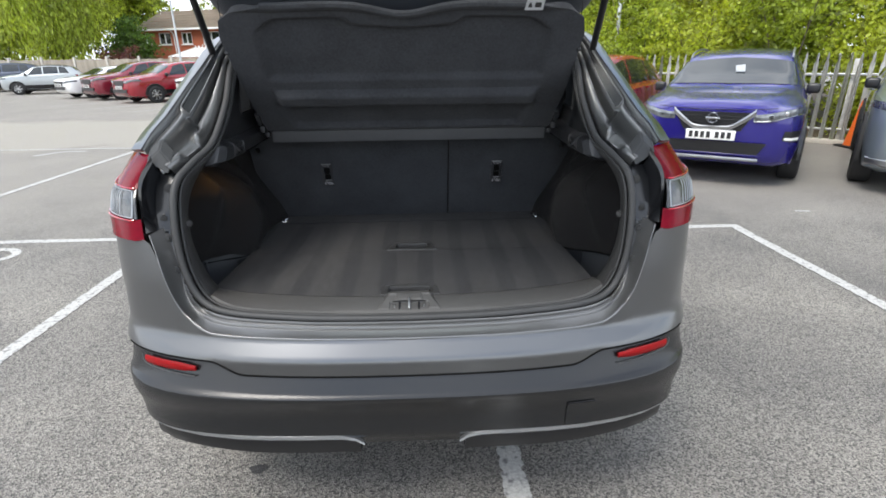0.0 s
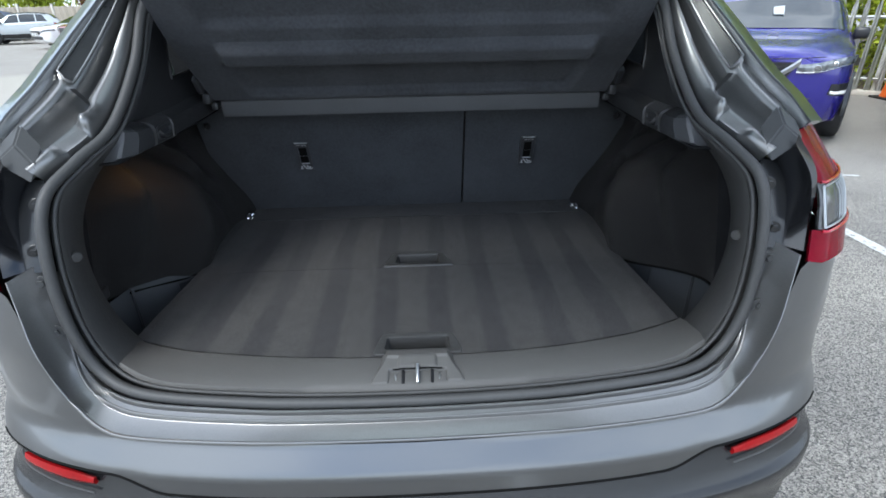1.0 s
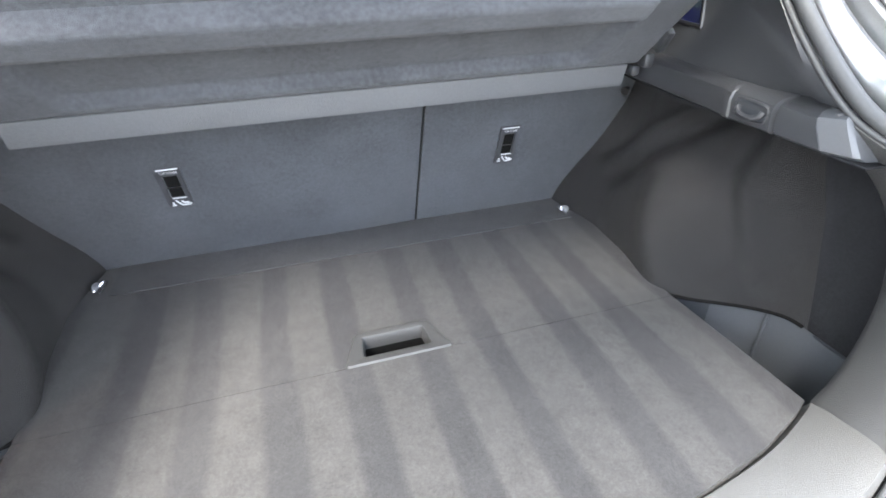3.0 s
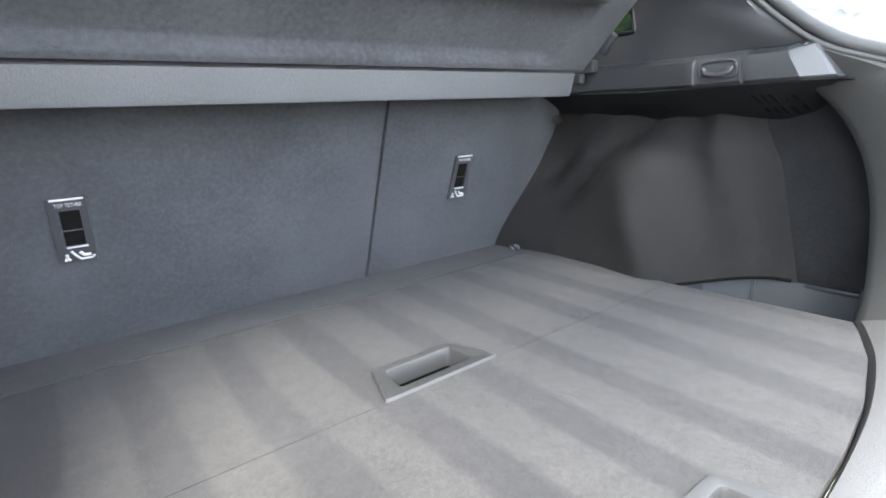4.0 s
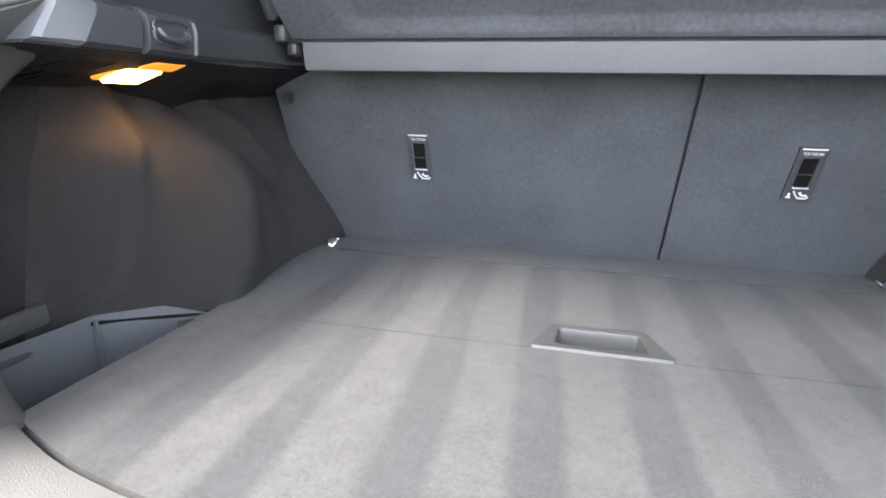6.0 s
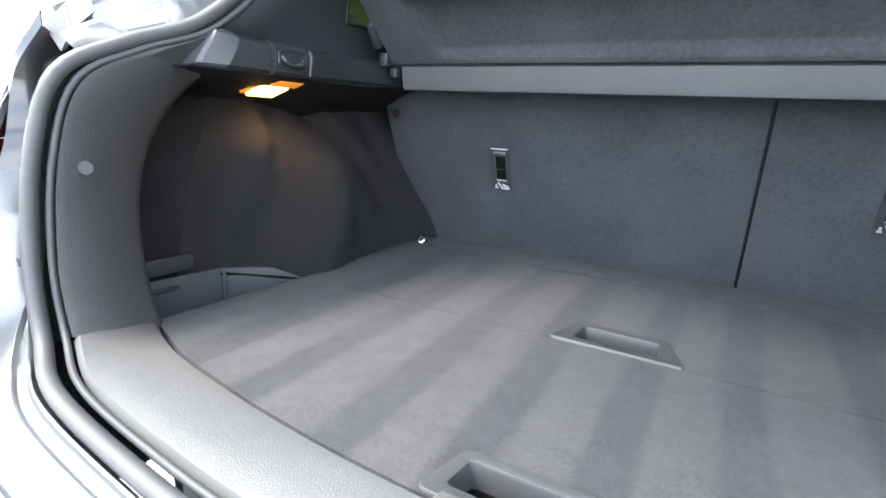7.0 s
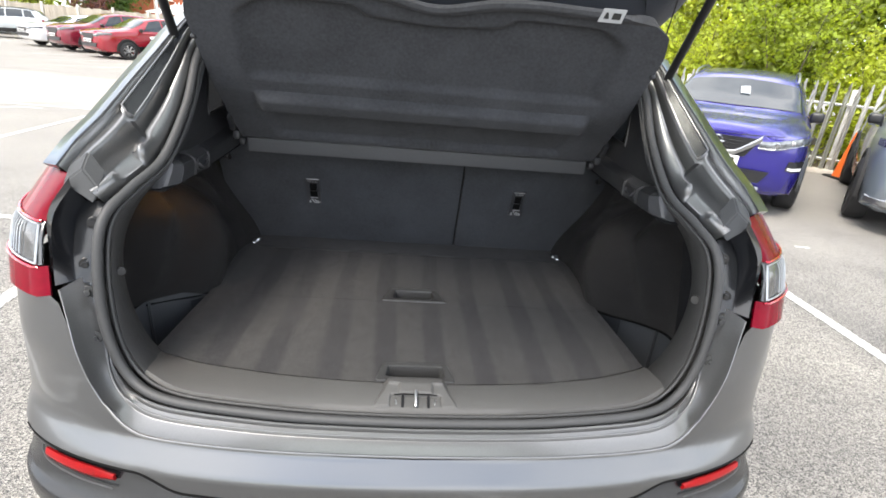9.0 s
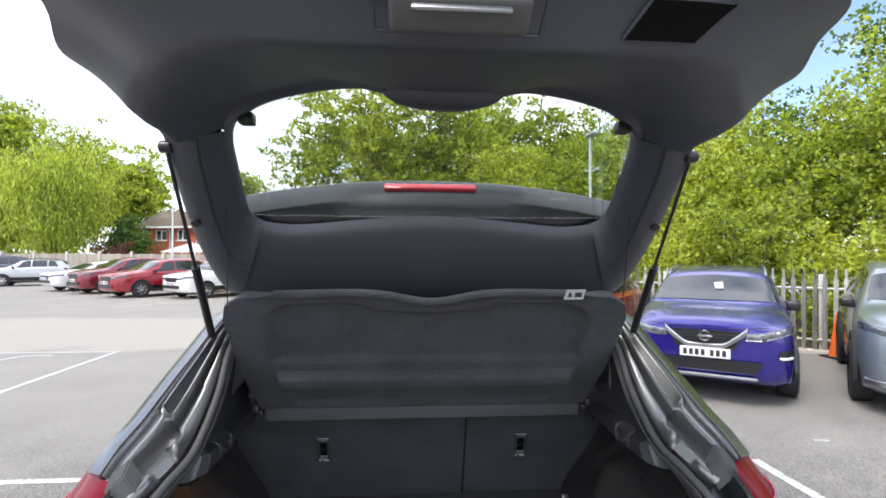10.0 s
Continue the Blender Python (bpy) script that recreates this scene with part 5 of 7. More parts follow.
rows = []
for k in range(91):
    t = k / 90
    row = []
    for i in range(101):
        f = -1 + 2 * i / 100
        x = f * shelf_half(t)
        tt = t * (1 + (shelf_top(x) - 1) * smooth(0.72, 1.0, t))
        row.append(shelf_point(x, tt, shelf_relief(x, t)))
    rows.append(row)
flap = part("flap", sheet(rows, -0.018), M_SHELF, shelf, "raised felt flap with pressed ridges", angle=70)
rim_line = [shelf_point(x, shelf_top(x), 0.010) for x in [-0.41 + 0.82 * i / 50 for i in range(51)]]
part("flap_rim", tube(rim_line, 0.011, 8), M_SHELF, flap)
# white warning sticker with its print as bars
so_, su, sv = shelf_point(0.352, 0.958, 0.0205), Vector((1, 0, 0)), Vector((0, -0.45, 0.89)).normalized()
stk = part("sticker", plate([(0.004, 0), (0.058, 0), (0.062, 0.03), (0.010, 0.03)], (so_, su), sv, 0.0012), M_WHITEPRINT, flap, "small white warning sticker")
part("print_bar", plate([(0.014, 0.008), (0.026, 0.008), (0.022, 0.022), (0.017, 0.022)], (so_ + Vector((0, -0.0016, -0.0008)), su), sv, 0.0006), M_PLATEBAR, stk)
part("print_bar", plate([(0.032, 0.008), (0.052, 0.008), (0.052, 0.022), (0.034, 0.022)], (so_ + Vector((0, -0.0016, -0.0008)), su), sv, 0.0006), M_PLATEBAR, stk)
for s in (-1, 1):
    lug = bmesh.new()
    box((s * 0.538, 0.765, 1.252), (0.016, 0.022, 0.046), 0.004, lug, Euler((radians(35), 0, 0)).to_matrix())
    box((s * 0.536, 0.800, 1.212), (0.020, 0.026, 0.026), 0.005, lug)
    box((s * 0.528, 0.822, 1.190), (0.018, 0.022, 0.020), 0.005, lug)
    part("hinge_lug", lug, M_LEDGE, shelf, "grey plastic hinge lug")
    part("cord_pin", disc((s * 0.552, 0.585, 1.47), (-s, -0.5, 0), 0.006, 0.014, 10), M_LEDGE, flap)

# ---- raised tailgate ----
GTOP, GLOW = (0.50, 1.782), (0.155, 2.028)
tail = part("tailgate", box((0, 0.66, 1.668), (1.10, 0.05, 0.035), 0.012, turn=Euler((radians(-36), 0, 0)).to_matrix()), M_BLACK, car, "raised tailgate with dark trim and clear rear window")
# inner trim: the edge of the glass opening (x, y) and the rim of the gate (x, y, z) that goes with it
def on_glass(x, y, off=0.0):
    return Vector((x, y, 1.782 + (0.5 - y) * 0.713 + off))


OPENING = [(0, 0.506), (0.2, 0.522), (0.36, 0.538), (0.45, 0.527), (0.476, 0.50), (0.479, 0.46), (0.468, 0.36), (0.457, 0.285), (0.435, 0.245), (0.39, 0.213), (0.33, 0.186), (0.24, 0.166), (0.15, 0.158), (0.10, 0.168), (0.07, 0.183), (0, 0.190)]
RIM = [(0, 0.712, 1.556), (0.25, 0.712, 1.556), (0.42, 0.710, 1.560), (0.555, 0.705, 1.572), (0.600, 0.67, 1.605), (0.612, 0.56, 1.690), (0.603, 0.43, 1.785), (0.581, 0.29, 1.882), (0.572, 0.20, 1.946), (0.606, 0.06, 1.958), (0.616, -0.045, 1.963), (0.572, -0.145, 1.980), (0.520, -0.26, 1.985), (0.41, -0.325, 1.990), (0.2, -0.345, 1.990), (0, -0.35, 1.990)]
INWARD = Vector((0, -0.58, -0.814))


def trim_rows(i0, i1, profile, n):
    """Right-hand rows of the trim between two stations, from the glass out to the rim."""
    stations_a = []
    for k in range(i0, i1):
        for q in range(n):
            t = q / n
            stations_a.append((k, t))
    stations_a.append((i1 - 1, 1.0))
    pa, pb = [on_glass(*p) for p in OPENING], [Vector(p) for p in RIM]

    def cat(p, k, t):
        a, b, c, d = p[max(0, k - 1)] if k else Vector((-p[1].x, p[1].y, p[1].z)), p[k], p[k + 1], p[k + 2] if k + 2 < len(p) else Vector((-p[k].x, p[k].y, p[k].z))
        return 0.5 * (2 * b + (c - a) * t + (2 * a - 5 * b + 4 * c - d) * t * t + (3 * b - a - 3 * c + d) * t ** 3)
    rows = []
    for w, bulge in profile:
        row = []
        for k, t in stations_a:
            p = cat(pa, k, t).lerp(cat(pb, k, t), min(w, 1.0)) + INWARD * bulge
            if w > 1:
                p += Vector((0, 0, 0.06 * (w - 1) / 0.02))
            row.append(p)
        rows.append(row)
    return rows


UP_PROFILE = [(-0.04, -0.016), (0.0, 0.0), (0.04, 0.007), (0.15, 0.010), (0.35, 0.016), (0.55, 0.024), (0.75, 0.030), (0.90, 0.020), (1.0, 0.0), (1.02, 0.0)]
SIDE_PROFILE = [(-0.05, -0.016), (0.0, 0.0), (0.05, 0.012), (0.18, 0.022), (0.34, 0.028), (0.40, 0.032), (0.43, 0.028), (0.46, 0.032), (0.65, 0.030), (0.85, 0.018), (0.96, 0.006), (1.0, -0.004), (1.02, -0.004)]
LOW_PROFILE = [(-0.03, -0.016), (0.0, 0.0), (0.03, 0.012), (0.08, 0.018), (0.14, 0.010), (0.20, 0.012), (0.28, 0.022), (0.45, 0.036), (0.60, 0.046), (0.655, 0.050), (0.68, 0.049), (0.70, 0.043), (0.74, 0.026), (0.82, -0.004), (0.90, -0.030), (0.96, -0.046), (1.0, -0.056), (1.02, -0.056)]
part("upper_trim", sheet([full(r) for r in trim_rows(0, 3, UP_PROFILE, 8)]), M_GATE, tail, "smooth dark upper trim", angle=60)
part("lower_trim", sheet([r + mirror(r[-2::-1], -1) for r in trim_rows(8, 15, LOW_PROFILE, 8)]), M_GATE, tail, "dark moulded lower trim panel", angle=40)
for s in (-1, 1):
    side = part("side_trim", sheet([mirror(r, s) for r in trim_rows(3, 8, SIDE_PROFILE, 8)]), M_GATE, tail, "dark plastic side trim", angle=40)
    part("trim_clip", box((s * 0.395, 0.205, 1.968), (0.030, 0.03, 0.024), 0.004), M_BLACK, side)
    part("trim_plug", disc((s * 0.578, 0.42, 1.768), (0, -0.58, -0.81), 0.012, 0.008, 14), M_BLACK, side)

# lock and the pull recess
lk = part("lock", box((-0.012, -0.275, 1.976), (0.165, 0.05, 0.045), 0.010, turn=Euler((radians(-35), 0, 0)).to_matrix(), seg=3), M_SILL, tail, "grey lock cover with bright latch")
part("latch", box((-0.012, -0.297, 1.966), (0.115, 0.006, 0.018), 0.003, turn=Euler((radians(-35), 0, 0)).to_matrix()), M_ALU, lk)
part("lock_frame", tube([Vector((-0.012 + 0.100 * a, -0.262 - 0.042 * b, 1.957 + 0.036 * b)) for a, b in ((-1, 0), (-0.96, -0.1), (0.96, -0.1), (1, 0), (1.0, 1), (-1.0, 1), (-1, 0))], 0.003, 6), M_GATE, lk)
face = trim_rows(12, 15, [(0.735, 0.031), (0.78, 0.013), (0.82, -0.002), (0.86, -0.015)], 24)
pick = [i for i, q in enumerate(face[1]) if 0.212 < q.x < 0.318]
part("pull_recess", sheet([[r[i] + Vector((0, -0.002, -0.002)) for i in pick] for r in face], 0.002), M_VOID, tail, "dark pull recess")
part("recess_rim", tube([face[0][i] for i in pick] + [face[3][i] for i in pick[::-1]] + [face[0][pick[0]]], 0.0035, 6), M_GATE, tail)
part("motor_cover", sheet([[Vector((0.115 * math.cos(a) * q, 0.105 + 0.045 * math.sin(a) * q, 1.995 - 0.026 * (1 - q ** 4))) for a in [2 * math.pi * k / 32 for k in range(33)]] for q in (1.0, 0.92, 0.8, 0.5, 0.05)]), M_GATE, tail, "bulge over the wiper motor")
# glass
rows = []
for k in range(13):
    t = k / 12
    w = 0.495 - 0.03 * t
    rows.append([Vector((f * w, GTOP[0] + 0.02 + (GLOW[0] - 0.08 - GTOP[0]) * t - 0.03 * f * f, GTOP[1] + 0.016 + (GLOW[1] - GTOP[1]) * 1.17 * t + 0.012 * math.sin(math.pi * t))) for f in (-1, -0.75, -0.5, -0.25, 0, 0.25, 0.5, 0.75, 1)])
gl = part("rear_window", sheet(rows, 0.003), M_PANE, tail, "clear rear window")
gl.visible_shadow = False
# outer skin over the lower part and the frame
rows = []
for y, z, w in ((0.20, 2.06, 0.565), (0.05, 2.09, 0.60), (-0.05, 2.10, 0.605), (-0.15, 2.10, 0.565), (-0.28, 2.09, 0.50), (-0.35, 2.06, 0.42)):
    rows.append([Vector((f * w, y, z - 0.035 * f ** 4)) for f in (-1, -0.9, -0.6, -0.2, 0.2, 0.6, 0.9, 1)])
part("outer_skin", sheet(rows, 0.006), M_PAINT, tail, "gunmetal painted outer skin")
for s in (-1, 1):
    rows = [[Vector((s * x, y, z)) for x, y, z in r] for r in (((0.47, 0.20, 2.055), (0.555, 0.17, 2.055), (0.56, 0.17, 1.99)), ((0.50, 0.45, 1.88), (0.59, 0.43, 1.87), (0.597, 0.43, 1.81)), ((0.52, 0.66, 1.73), (0.595, 0.66, 1.70), (0.60, 0.66, 1.64)))]
    part("outer_frame", sheet(rows, 0.005), M_PAINT, tail)
# spoiler with the high brake light, outside the glass
rows = []
for y, z, k in ((0.565, 1.766, 0), (0.555, 1.800, 0), (0.545, 1.850, 1), (0.60, 1.905, 2), (0.63, 1.912, 3), (0.70, 1.86, 4), (0.75, 1.72, 5), (0.735, 1.60, 6)):
    row = []
    for i in range(25):
        f = -1 + i / 12
        w = (0.52, 0.53, 0.54, 0.55, 0.57, 0.58, 0.57)[k]
        drop = 0.055 * abs(f) ** 2.2 * (1 if k in (1, 2, 3, 4) else 0.5)
        step = 0.014 * (1 - smooth(0.20, 0.26, abs(f * w))) if k in (1, 2) else 0
        row.append(Vector((f * w, y + step, z - drop)))
    rows.append(row)
sp = part("spoiler", sheet(rows), M_TRIM, tail, "dark roof spoiler seen through the glass", angle=50)
part("brake_light", box((0, 0.590, 1.886), (0.262, 0.018, 0.022), 0.006, turn=Euler((radians(-45), 0, 0)).to_matrix()), M_BRAKE, sp, "long red high-level brake light")
# gas struts and shelf cords
for s in (-1, 1):
    a, b = Vector((s * 0.607, 0.628, 1.446)), Vector((s * 0.568, 0.238, 1.915))
    rod = a.lerp(b, 0.46)
    strut = part("gas_strut", tube([a, rod], 0.0105, 10), M_BLACK, tail, "black gas strut")
    part("rod", tube([rod, b], 0.0045, 8), M_UNDER, strut)
    part("ball_joint", disc(a, (s, 0, 0), 0.015, 0.03, 12), M_BLACK, strut)
    part("ball_joint", disc(b, (s, 0, 0), 0.013, 0.026, 12), M_BLACK, strut)
    part("shelf_cord", tube(curve([(s * 0.552, 0.585, 1.47), (s * 0.53, 0.50, 1.62), (s * 0.50, 0.40, 1.80)], 8), 0.0016, 5), M_BLACK, tail)

# ---- ground and markings ----
gm = bmesh.new()
gx = [-900, -60, -20, -8, 0, 8, 20, 60, 900]
add_grid(gm, [[Vector((x, y, 0)) for x in gx] for y in [-900, -60, -20, -6, 0, 6, 12, 20, 40, 80, 900]])
tagged(part("ground", gm, M_TARMAC), "worn grey tarmac of the car park", "ground", kind="structure")


def road_line(points, width, label="worn white painted bay line"):
    """A painted strip with a ragged edge."""
    bm = bmesh.new()
    pts = curve(points, max(6, int(sum((Vector(b) - Vector(a)).length for a, b in zip(points, points[1:])) / 0.012)))
    rows = []
    for i, p in enumerate(pts):
        d = (pts[min(i + 1, len(pts) - 1)] - pts[max(0, i - 1)]).normalized()
        n = Vector((-d.y, d.x, 0))
        a, b = (width / 2 + random.uniform(-0.005, 0.004) - (random.uniform(0.004, 0.018) if random.random() < 0.10 else 0) for _ in range(2))
        rows.append([p - n * a, p + n * b])
    add_grid(bm, rows)
    return tagged(part("bay_line", bm, M_LINE), label, "road marking", "bay lines", "structure")


Z = 0.004
for x, y0 in ((-2.2, -3.5), (0.355, -3.5), (2.85, -3.5), (-4.78, -3.5), (5.4, -3.5)):
    road_line([(x, y0, Z), (x, 0, Z), (x, 3.14, Z)], 0.092)
road_line([(-9.5, 3.19, Z), (-3.0, 3.19, Z), (0.5, 3.19, Z), (2.9, 3.18, Z)], 0.085)
road_line([(-4.95, 4.0, Z), (-5.0, 6.2, Z), (-5.05, 8.42, Z)], 0.09)
road_line([(-12.5, 8.55, Z), (-8.0, 8.5, Z), (-5.0, 8.47, Z)], 0.09)
road_line([(-6.55, 7.75, Z), (-6.35, 8.15, Z), (-5.95, 8.2, Z)], 0.10, "painted corner of a bay letter")
road_line([(-3.62, 2.62, Z), (-3.36, 2.72, Z), (-3.28, 2.86, Z), (-3.4, 2.98, Z), (-3.66, 3.0, Z)], 0.07, "curved white stroke of a bay letter")
for k in range(3):
    road_line([(-9.4 - 2.2 * k, 16.2 + 1.4 * k, Z), (-8.2 - 2.2 * k, 18.0 + 1.4 * k, Z)], 0.1)
tagged(part("oil_spot", sheet([[Vector((-0.60 + 0.034 * r * math.cos(a) * (1 + 0.3 * math.sin(3 * a)), 0.409 + 0.024 * r * math.sin(a), 0.0035)) for a in [2 * math.pi * k / 14 for k in range(15)]] for r in (0.02, 0.6, 1.0)]), M_STAIN), "small dark oil stain on the tarmac", "stain", kind="structure")
road_line([(3.72, 3.60, Z), (3.86, 3.58, Z)], 0.05, "small scuffed white paint mark")


# ---- parked cars ----
CAR_L = 4.38
TOPZ = [(0, 0.915), (0.05, 0.955), (0.15, 0.99), (0.5, 1.045), (1.05, 1.105), (1.4, 1.26), (1.8, 1.475), (2.15, 1.555), (2.7, 1.585), (3.4, 1.555), (3.9, 1.45), (4.15, 1.20), (4.30, 1.0), (4.36, 0.92), (4.38, 0.78)]
SHOZ = [(0, 0.86), (0.05, 0.885), (0.15, 0.915), (0.5, 0.965), (1.05, 1.0), (2, 1.0), (3.4, 1.06), (4.1, 1.04), (4.30, 0.93), (4.38, 0.74)]
HALF = [(0, 0.60), (0.04, 0.70), (0.12, 0.80), (0.25, 0.86), (0.5, 0.893), (1.0, 0.903), (3.4, 0.903), (3.9, 0.88), (4.2, 0.81), (4.34, 0.70), (4.38, 0.60)]
TOPW = [(0, 0.50), (0.5, 0.78), (1.05, 0.79), (1.4, 0.745), (1.8, 0.665), (2.5, 0.65), (3.4, 0.63), (3.9, 0.60), (4.15, 0.62), (4.38, 0.52)]
LOWZ = [(0, 0.36), (0.08, 0.27), (0.3, 0.22), (4.1, 0.24), (4.30, 0.32), (4.38, 0.42)]


def car_ring(y, sx, sz):
    """Right half of a body section, from under the sill to the roof's middle."""
    zt, zs, w, wt, zb = (table(r, y) for r in (TOPZ, SHOZ, HALF, TOPW, LOWZ))
    zt, zs = zb + (zt - zb) * sz, zb + (zs - zb) * sz
    cab = smooth(0.05, 0.28, zt - zs)
    pts = [(0, zb), (w * 0.82, zb), (w * 0.965, zb + 0.05), (w * 1.0, zb + 0.36 * (zs - zb)), (w * 1.0, zb + 0.72 * (zs - zb)), (w * 0.975, zs - 0.015), (w * (0.955 - 0.02 * cab), zs + 0.012)]
    a, b = pts[-1], (wt, zt - 0.05 - 0.01 * cab)
    pts += [(a[0] + (b[0] - a[0]) * 0.5 + 0.018 * cab, a[1] + (b[1] - a[1]) * 0.52), b, (wt * 0.90, zt - 0.018), (wt * 0.5, zt), (0, zt + 0.008)]
    return [(p[0] * sx, p[1]) for p in pts]


def car_point(k, y, sx, sz, sy, side):
    r = car_ring(y, sx, sz)
    i = min(int(k), len(r) - 2)
    t = k - i
    return Vector((side * (r[i][0] + (r[i + 1][0] - r[i][0]) * t), y * sy, r[i][1] + (r[i + 1][1] - r[i][1]) * t))


def car_patch(rows_ky, dims, side, out):
    """A sheet lying on the body: rows of (k, y) pairs, raised by out."""
    rows = []
    for row in rows_ky:
        pts = []
        for k, y in row:
            p = car_point(k, y, *dims, side)
            du = car_point(min(k + 0.05, 10.99), y, *dims, side) - car_point(max(k - 0.05, 0), y, *dims, side)
            dv = car_point(k, min(y + 0.02, CAR_L), *dims, side) - car_point(k, max(y - 0.02, 0), *dims, side)
            n = du.cross(dv)
            n = n.normalized() if n.length > 1e-9 else Vector((side, 0, 0))
            if n.dot(Vector((p.x, (p.y - 2.2 * dims[2]) * 0.4, (p.z - 0.7) * 1.4))) < 0:
                n = -n
            pts.append(p + n * out)
        rows.append(pts)
    return rows


def quad_ky(k0, k1, y00, y01, y10, y11, nk=4, ny=8):
    """(k, y) rows: at k0 from y00 to y01, at k1 from y10 to y11."""
    return [[(k0 + (k1 - k0) * i / nk, (y00 + (y10 - y00) * i / nk) + ((y01 + (y11 - y01) * i / nk) - (y00 + (y10 - y00) * i / nk)) * j / ny) for j in range(ny + 1)] for i in range(nk + 1)]


def parked_car(name, label, front, heading, paint, sx=1.0, sy=1.0, sz=1.0, r=0.335, detail=1, rims=None):
    h = Vector((heading[0], heading[1], 0)).normalized()
    m = Matrix(((-h.y, -h.x, 0, front[0]), (h.x, -h.y, 0, front[1]), (0, 0, 1, 0), (0, 0, 0, 1)))
    ob = thing(name, m, label, "car", "parked cars")
    dims = (sx, sz, sy)
    ys = [0, 0.02, 0.05, 0.1, 0.16, 0.25, 0.4, 0.6, 0.85, 1.05, 1.2, 1.4, 1.6, 1.8, 2.0, 2.3, 2.7, 3.1, 3.4, 3.65, 3.9, 4.05, 4.18, 4.28, 4.34, 4.37, 4.38]
    bm = bmesh.new()
    rings = []
    for y in ys:
        rr = [Vector((x, y * sy, z)) for x, z in car_ring(y, sx, sz)]
        rings.append(rr + [Vector((-p.x, p.y, p.z)) for p in rr[-2:0:-1]])
    vs = add_grid(bm, rings, close=True)
    for ring, rev in ((vs[0], False), (vs[-1], True)):
        c = bm.verts.new(sum((v.co for v in ring), Vector()) / len(ring) + Vector((0, -0.03 if not rev else 0.02, 0)))
        for i in range(len(ring)):
            bm.faces.new((ring[i], ring[(i + 1) % len(ring)], c))
    bmesh.ops.remove_doubles(bm, verts=bm.verts, dist=1e-4)
    part("body", bm, paint, ob, angle=38)

    def on(pname, ky, mat, side, out=0.006, lab="", thick=0.004, angle=50):
        return part(pname, sheet(car_patch(ky, dims, side, out), thick), mat, ob, lab, angle=angle)
    # glass
    ws = quad_ky(8.35, 11, 1.16, 1.70, 1.10, 1.76, 6, 8)
    right, left = car_patch(ws, dims, 1, 0.006), car_patch(ws, dims, -1, 0.006)
    full_rows = right + left[-2::-1]
    part("windscreen", sheet(full_rows, 0.004), M_CARGLASS, ob, "windscreen reflecting trees and sky")
    bk = quad_ky(8.6, 11, 3.86, 4.08, 3.80, 4.10, 4, 4)
    rb = car_patch(bk, dims, 1, 0.006) + car_patch(bk, dims, -1, 0.006)[-2::-1]
    part("rear_screen", sheet(rb, 0.004), M_CARGLASS, ob)
    for s in (-1, 1):
        for y0, y1, a, b in ((1.52, 2.30, 1.86, 2.30), (2.36, 3.14, 2.36, 3.12), (3.20, 3.72, 3.18, 3.52)):
            on("side_window", quad_ky(6.25, 7.9, y0, y1, a, b, 4, 5), M_CARGLASS, s)
        on("sill_cladding", quad_ky(1.6, 3.0, 0.7, 3.8, 0.7, 3.8, 3, 10), M_TRIM, s, 0.004)
        # lamps
        lens = []
        for k in range(5):
            row = []
            for i in range(15):
                x = 0.41 + 0.475 * i / 14
                y = table([(0.44, -0.02), (0.60, -0.012), (0.70, 0.03), (0.80, 0.11), (0.86, 0.24), (0.885, 0.40)], x)
                zl, zh = 0.775 + 0.085 * smooth(0.5, 0.89, x), 0.855 + 0.075 * smooth(0.44, 0.85, x)
                row.append(Vector((s * x * sx, y * sy - 0.006 * math.sin(math.pi * k / 4), (zl + (zh - zl) * k / 4) * sz)))
            lens.append(row)
        part("headlamp", sheet(lens, 0.01), M_HEADLAMP, ob, "clear headlamp", angle=50)
        on("tail_lamp", quad_ky(4.5, 5.6, 4.05, 4.33, 4.0, 4.33, 4, 6), M_REDLENS, s, 0.007, "red tail lamp")
        # mirror
        mp = car_point(6.0, 1.45, *dims, s)
        mir = box(mp + Vector((s * 0.075, -0.02, 0.065)), (0.15, 0.10, 0.125), 0.035, seg=3)
        box(mp + Vector((s * 0.02, 0.0, 0.02)), (0.06, 0.04, 0.05), 0.01, mir)
        part("door_mirror", mir, M_BLACK, ob)
        for hy in (2.15, 3.0):
            hp = car_point(4.9, hy, *dims, s)
            part("door_handle", tube(curve([hp + Vector((0, -0.08, 0)), hp + Vector((s * 0.03, 0, 0)), hp + Vector((0, 0.08, 0))], 8), 0.012, 6), paint, ob)
        for wy in (0.90, 3.52):
            cx, cy, cz = 0.903 * sx, wy * sy, r
            arch = bmesh.new()
            add_grid(arch, [[Vector((s * (cx + 0.004 + o), cy + q * math.cos(a), cz + q * math.sin(a))) for q, o in ((0.02, 0.0), (r * 1.12, 0.0), (r * 1.14, 0.016), (r * 1.27, 0.014), (r * 1.30, -0.02))] for a in [math.pi * 1.06 * k / 24 - 0.03 * math.pi for k in range(25)]])
            part("wheel_arch", arch, M_TRIM if detail > 1 else M_UNDER, ob)
            wheel(ob, (s * (cx - 0.075), cy, cz), r, 0.225, s, 10 if detail > 1 else 7, rims)
    # front: grille, intake, plate as bars
    part("grille", plate([(-0.30, 0.665 * sz), (0.30, 0.665 * sz), (0.42, 0.87 * sz), (-0.42, 0.87 * sz)], (Vector((0, -0.012, 0)), Vector((1, 0, 0))), Vector((0, 0, 1)), 0.02), M_BLACK, ob, "dark mesh grille")
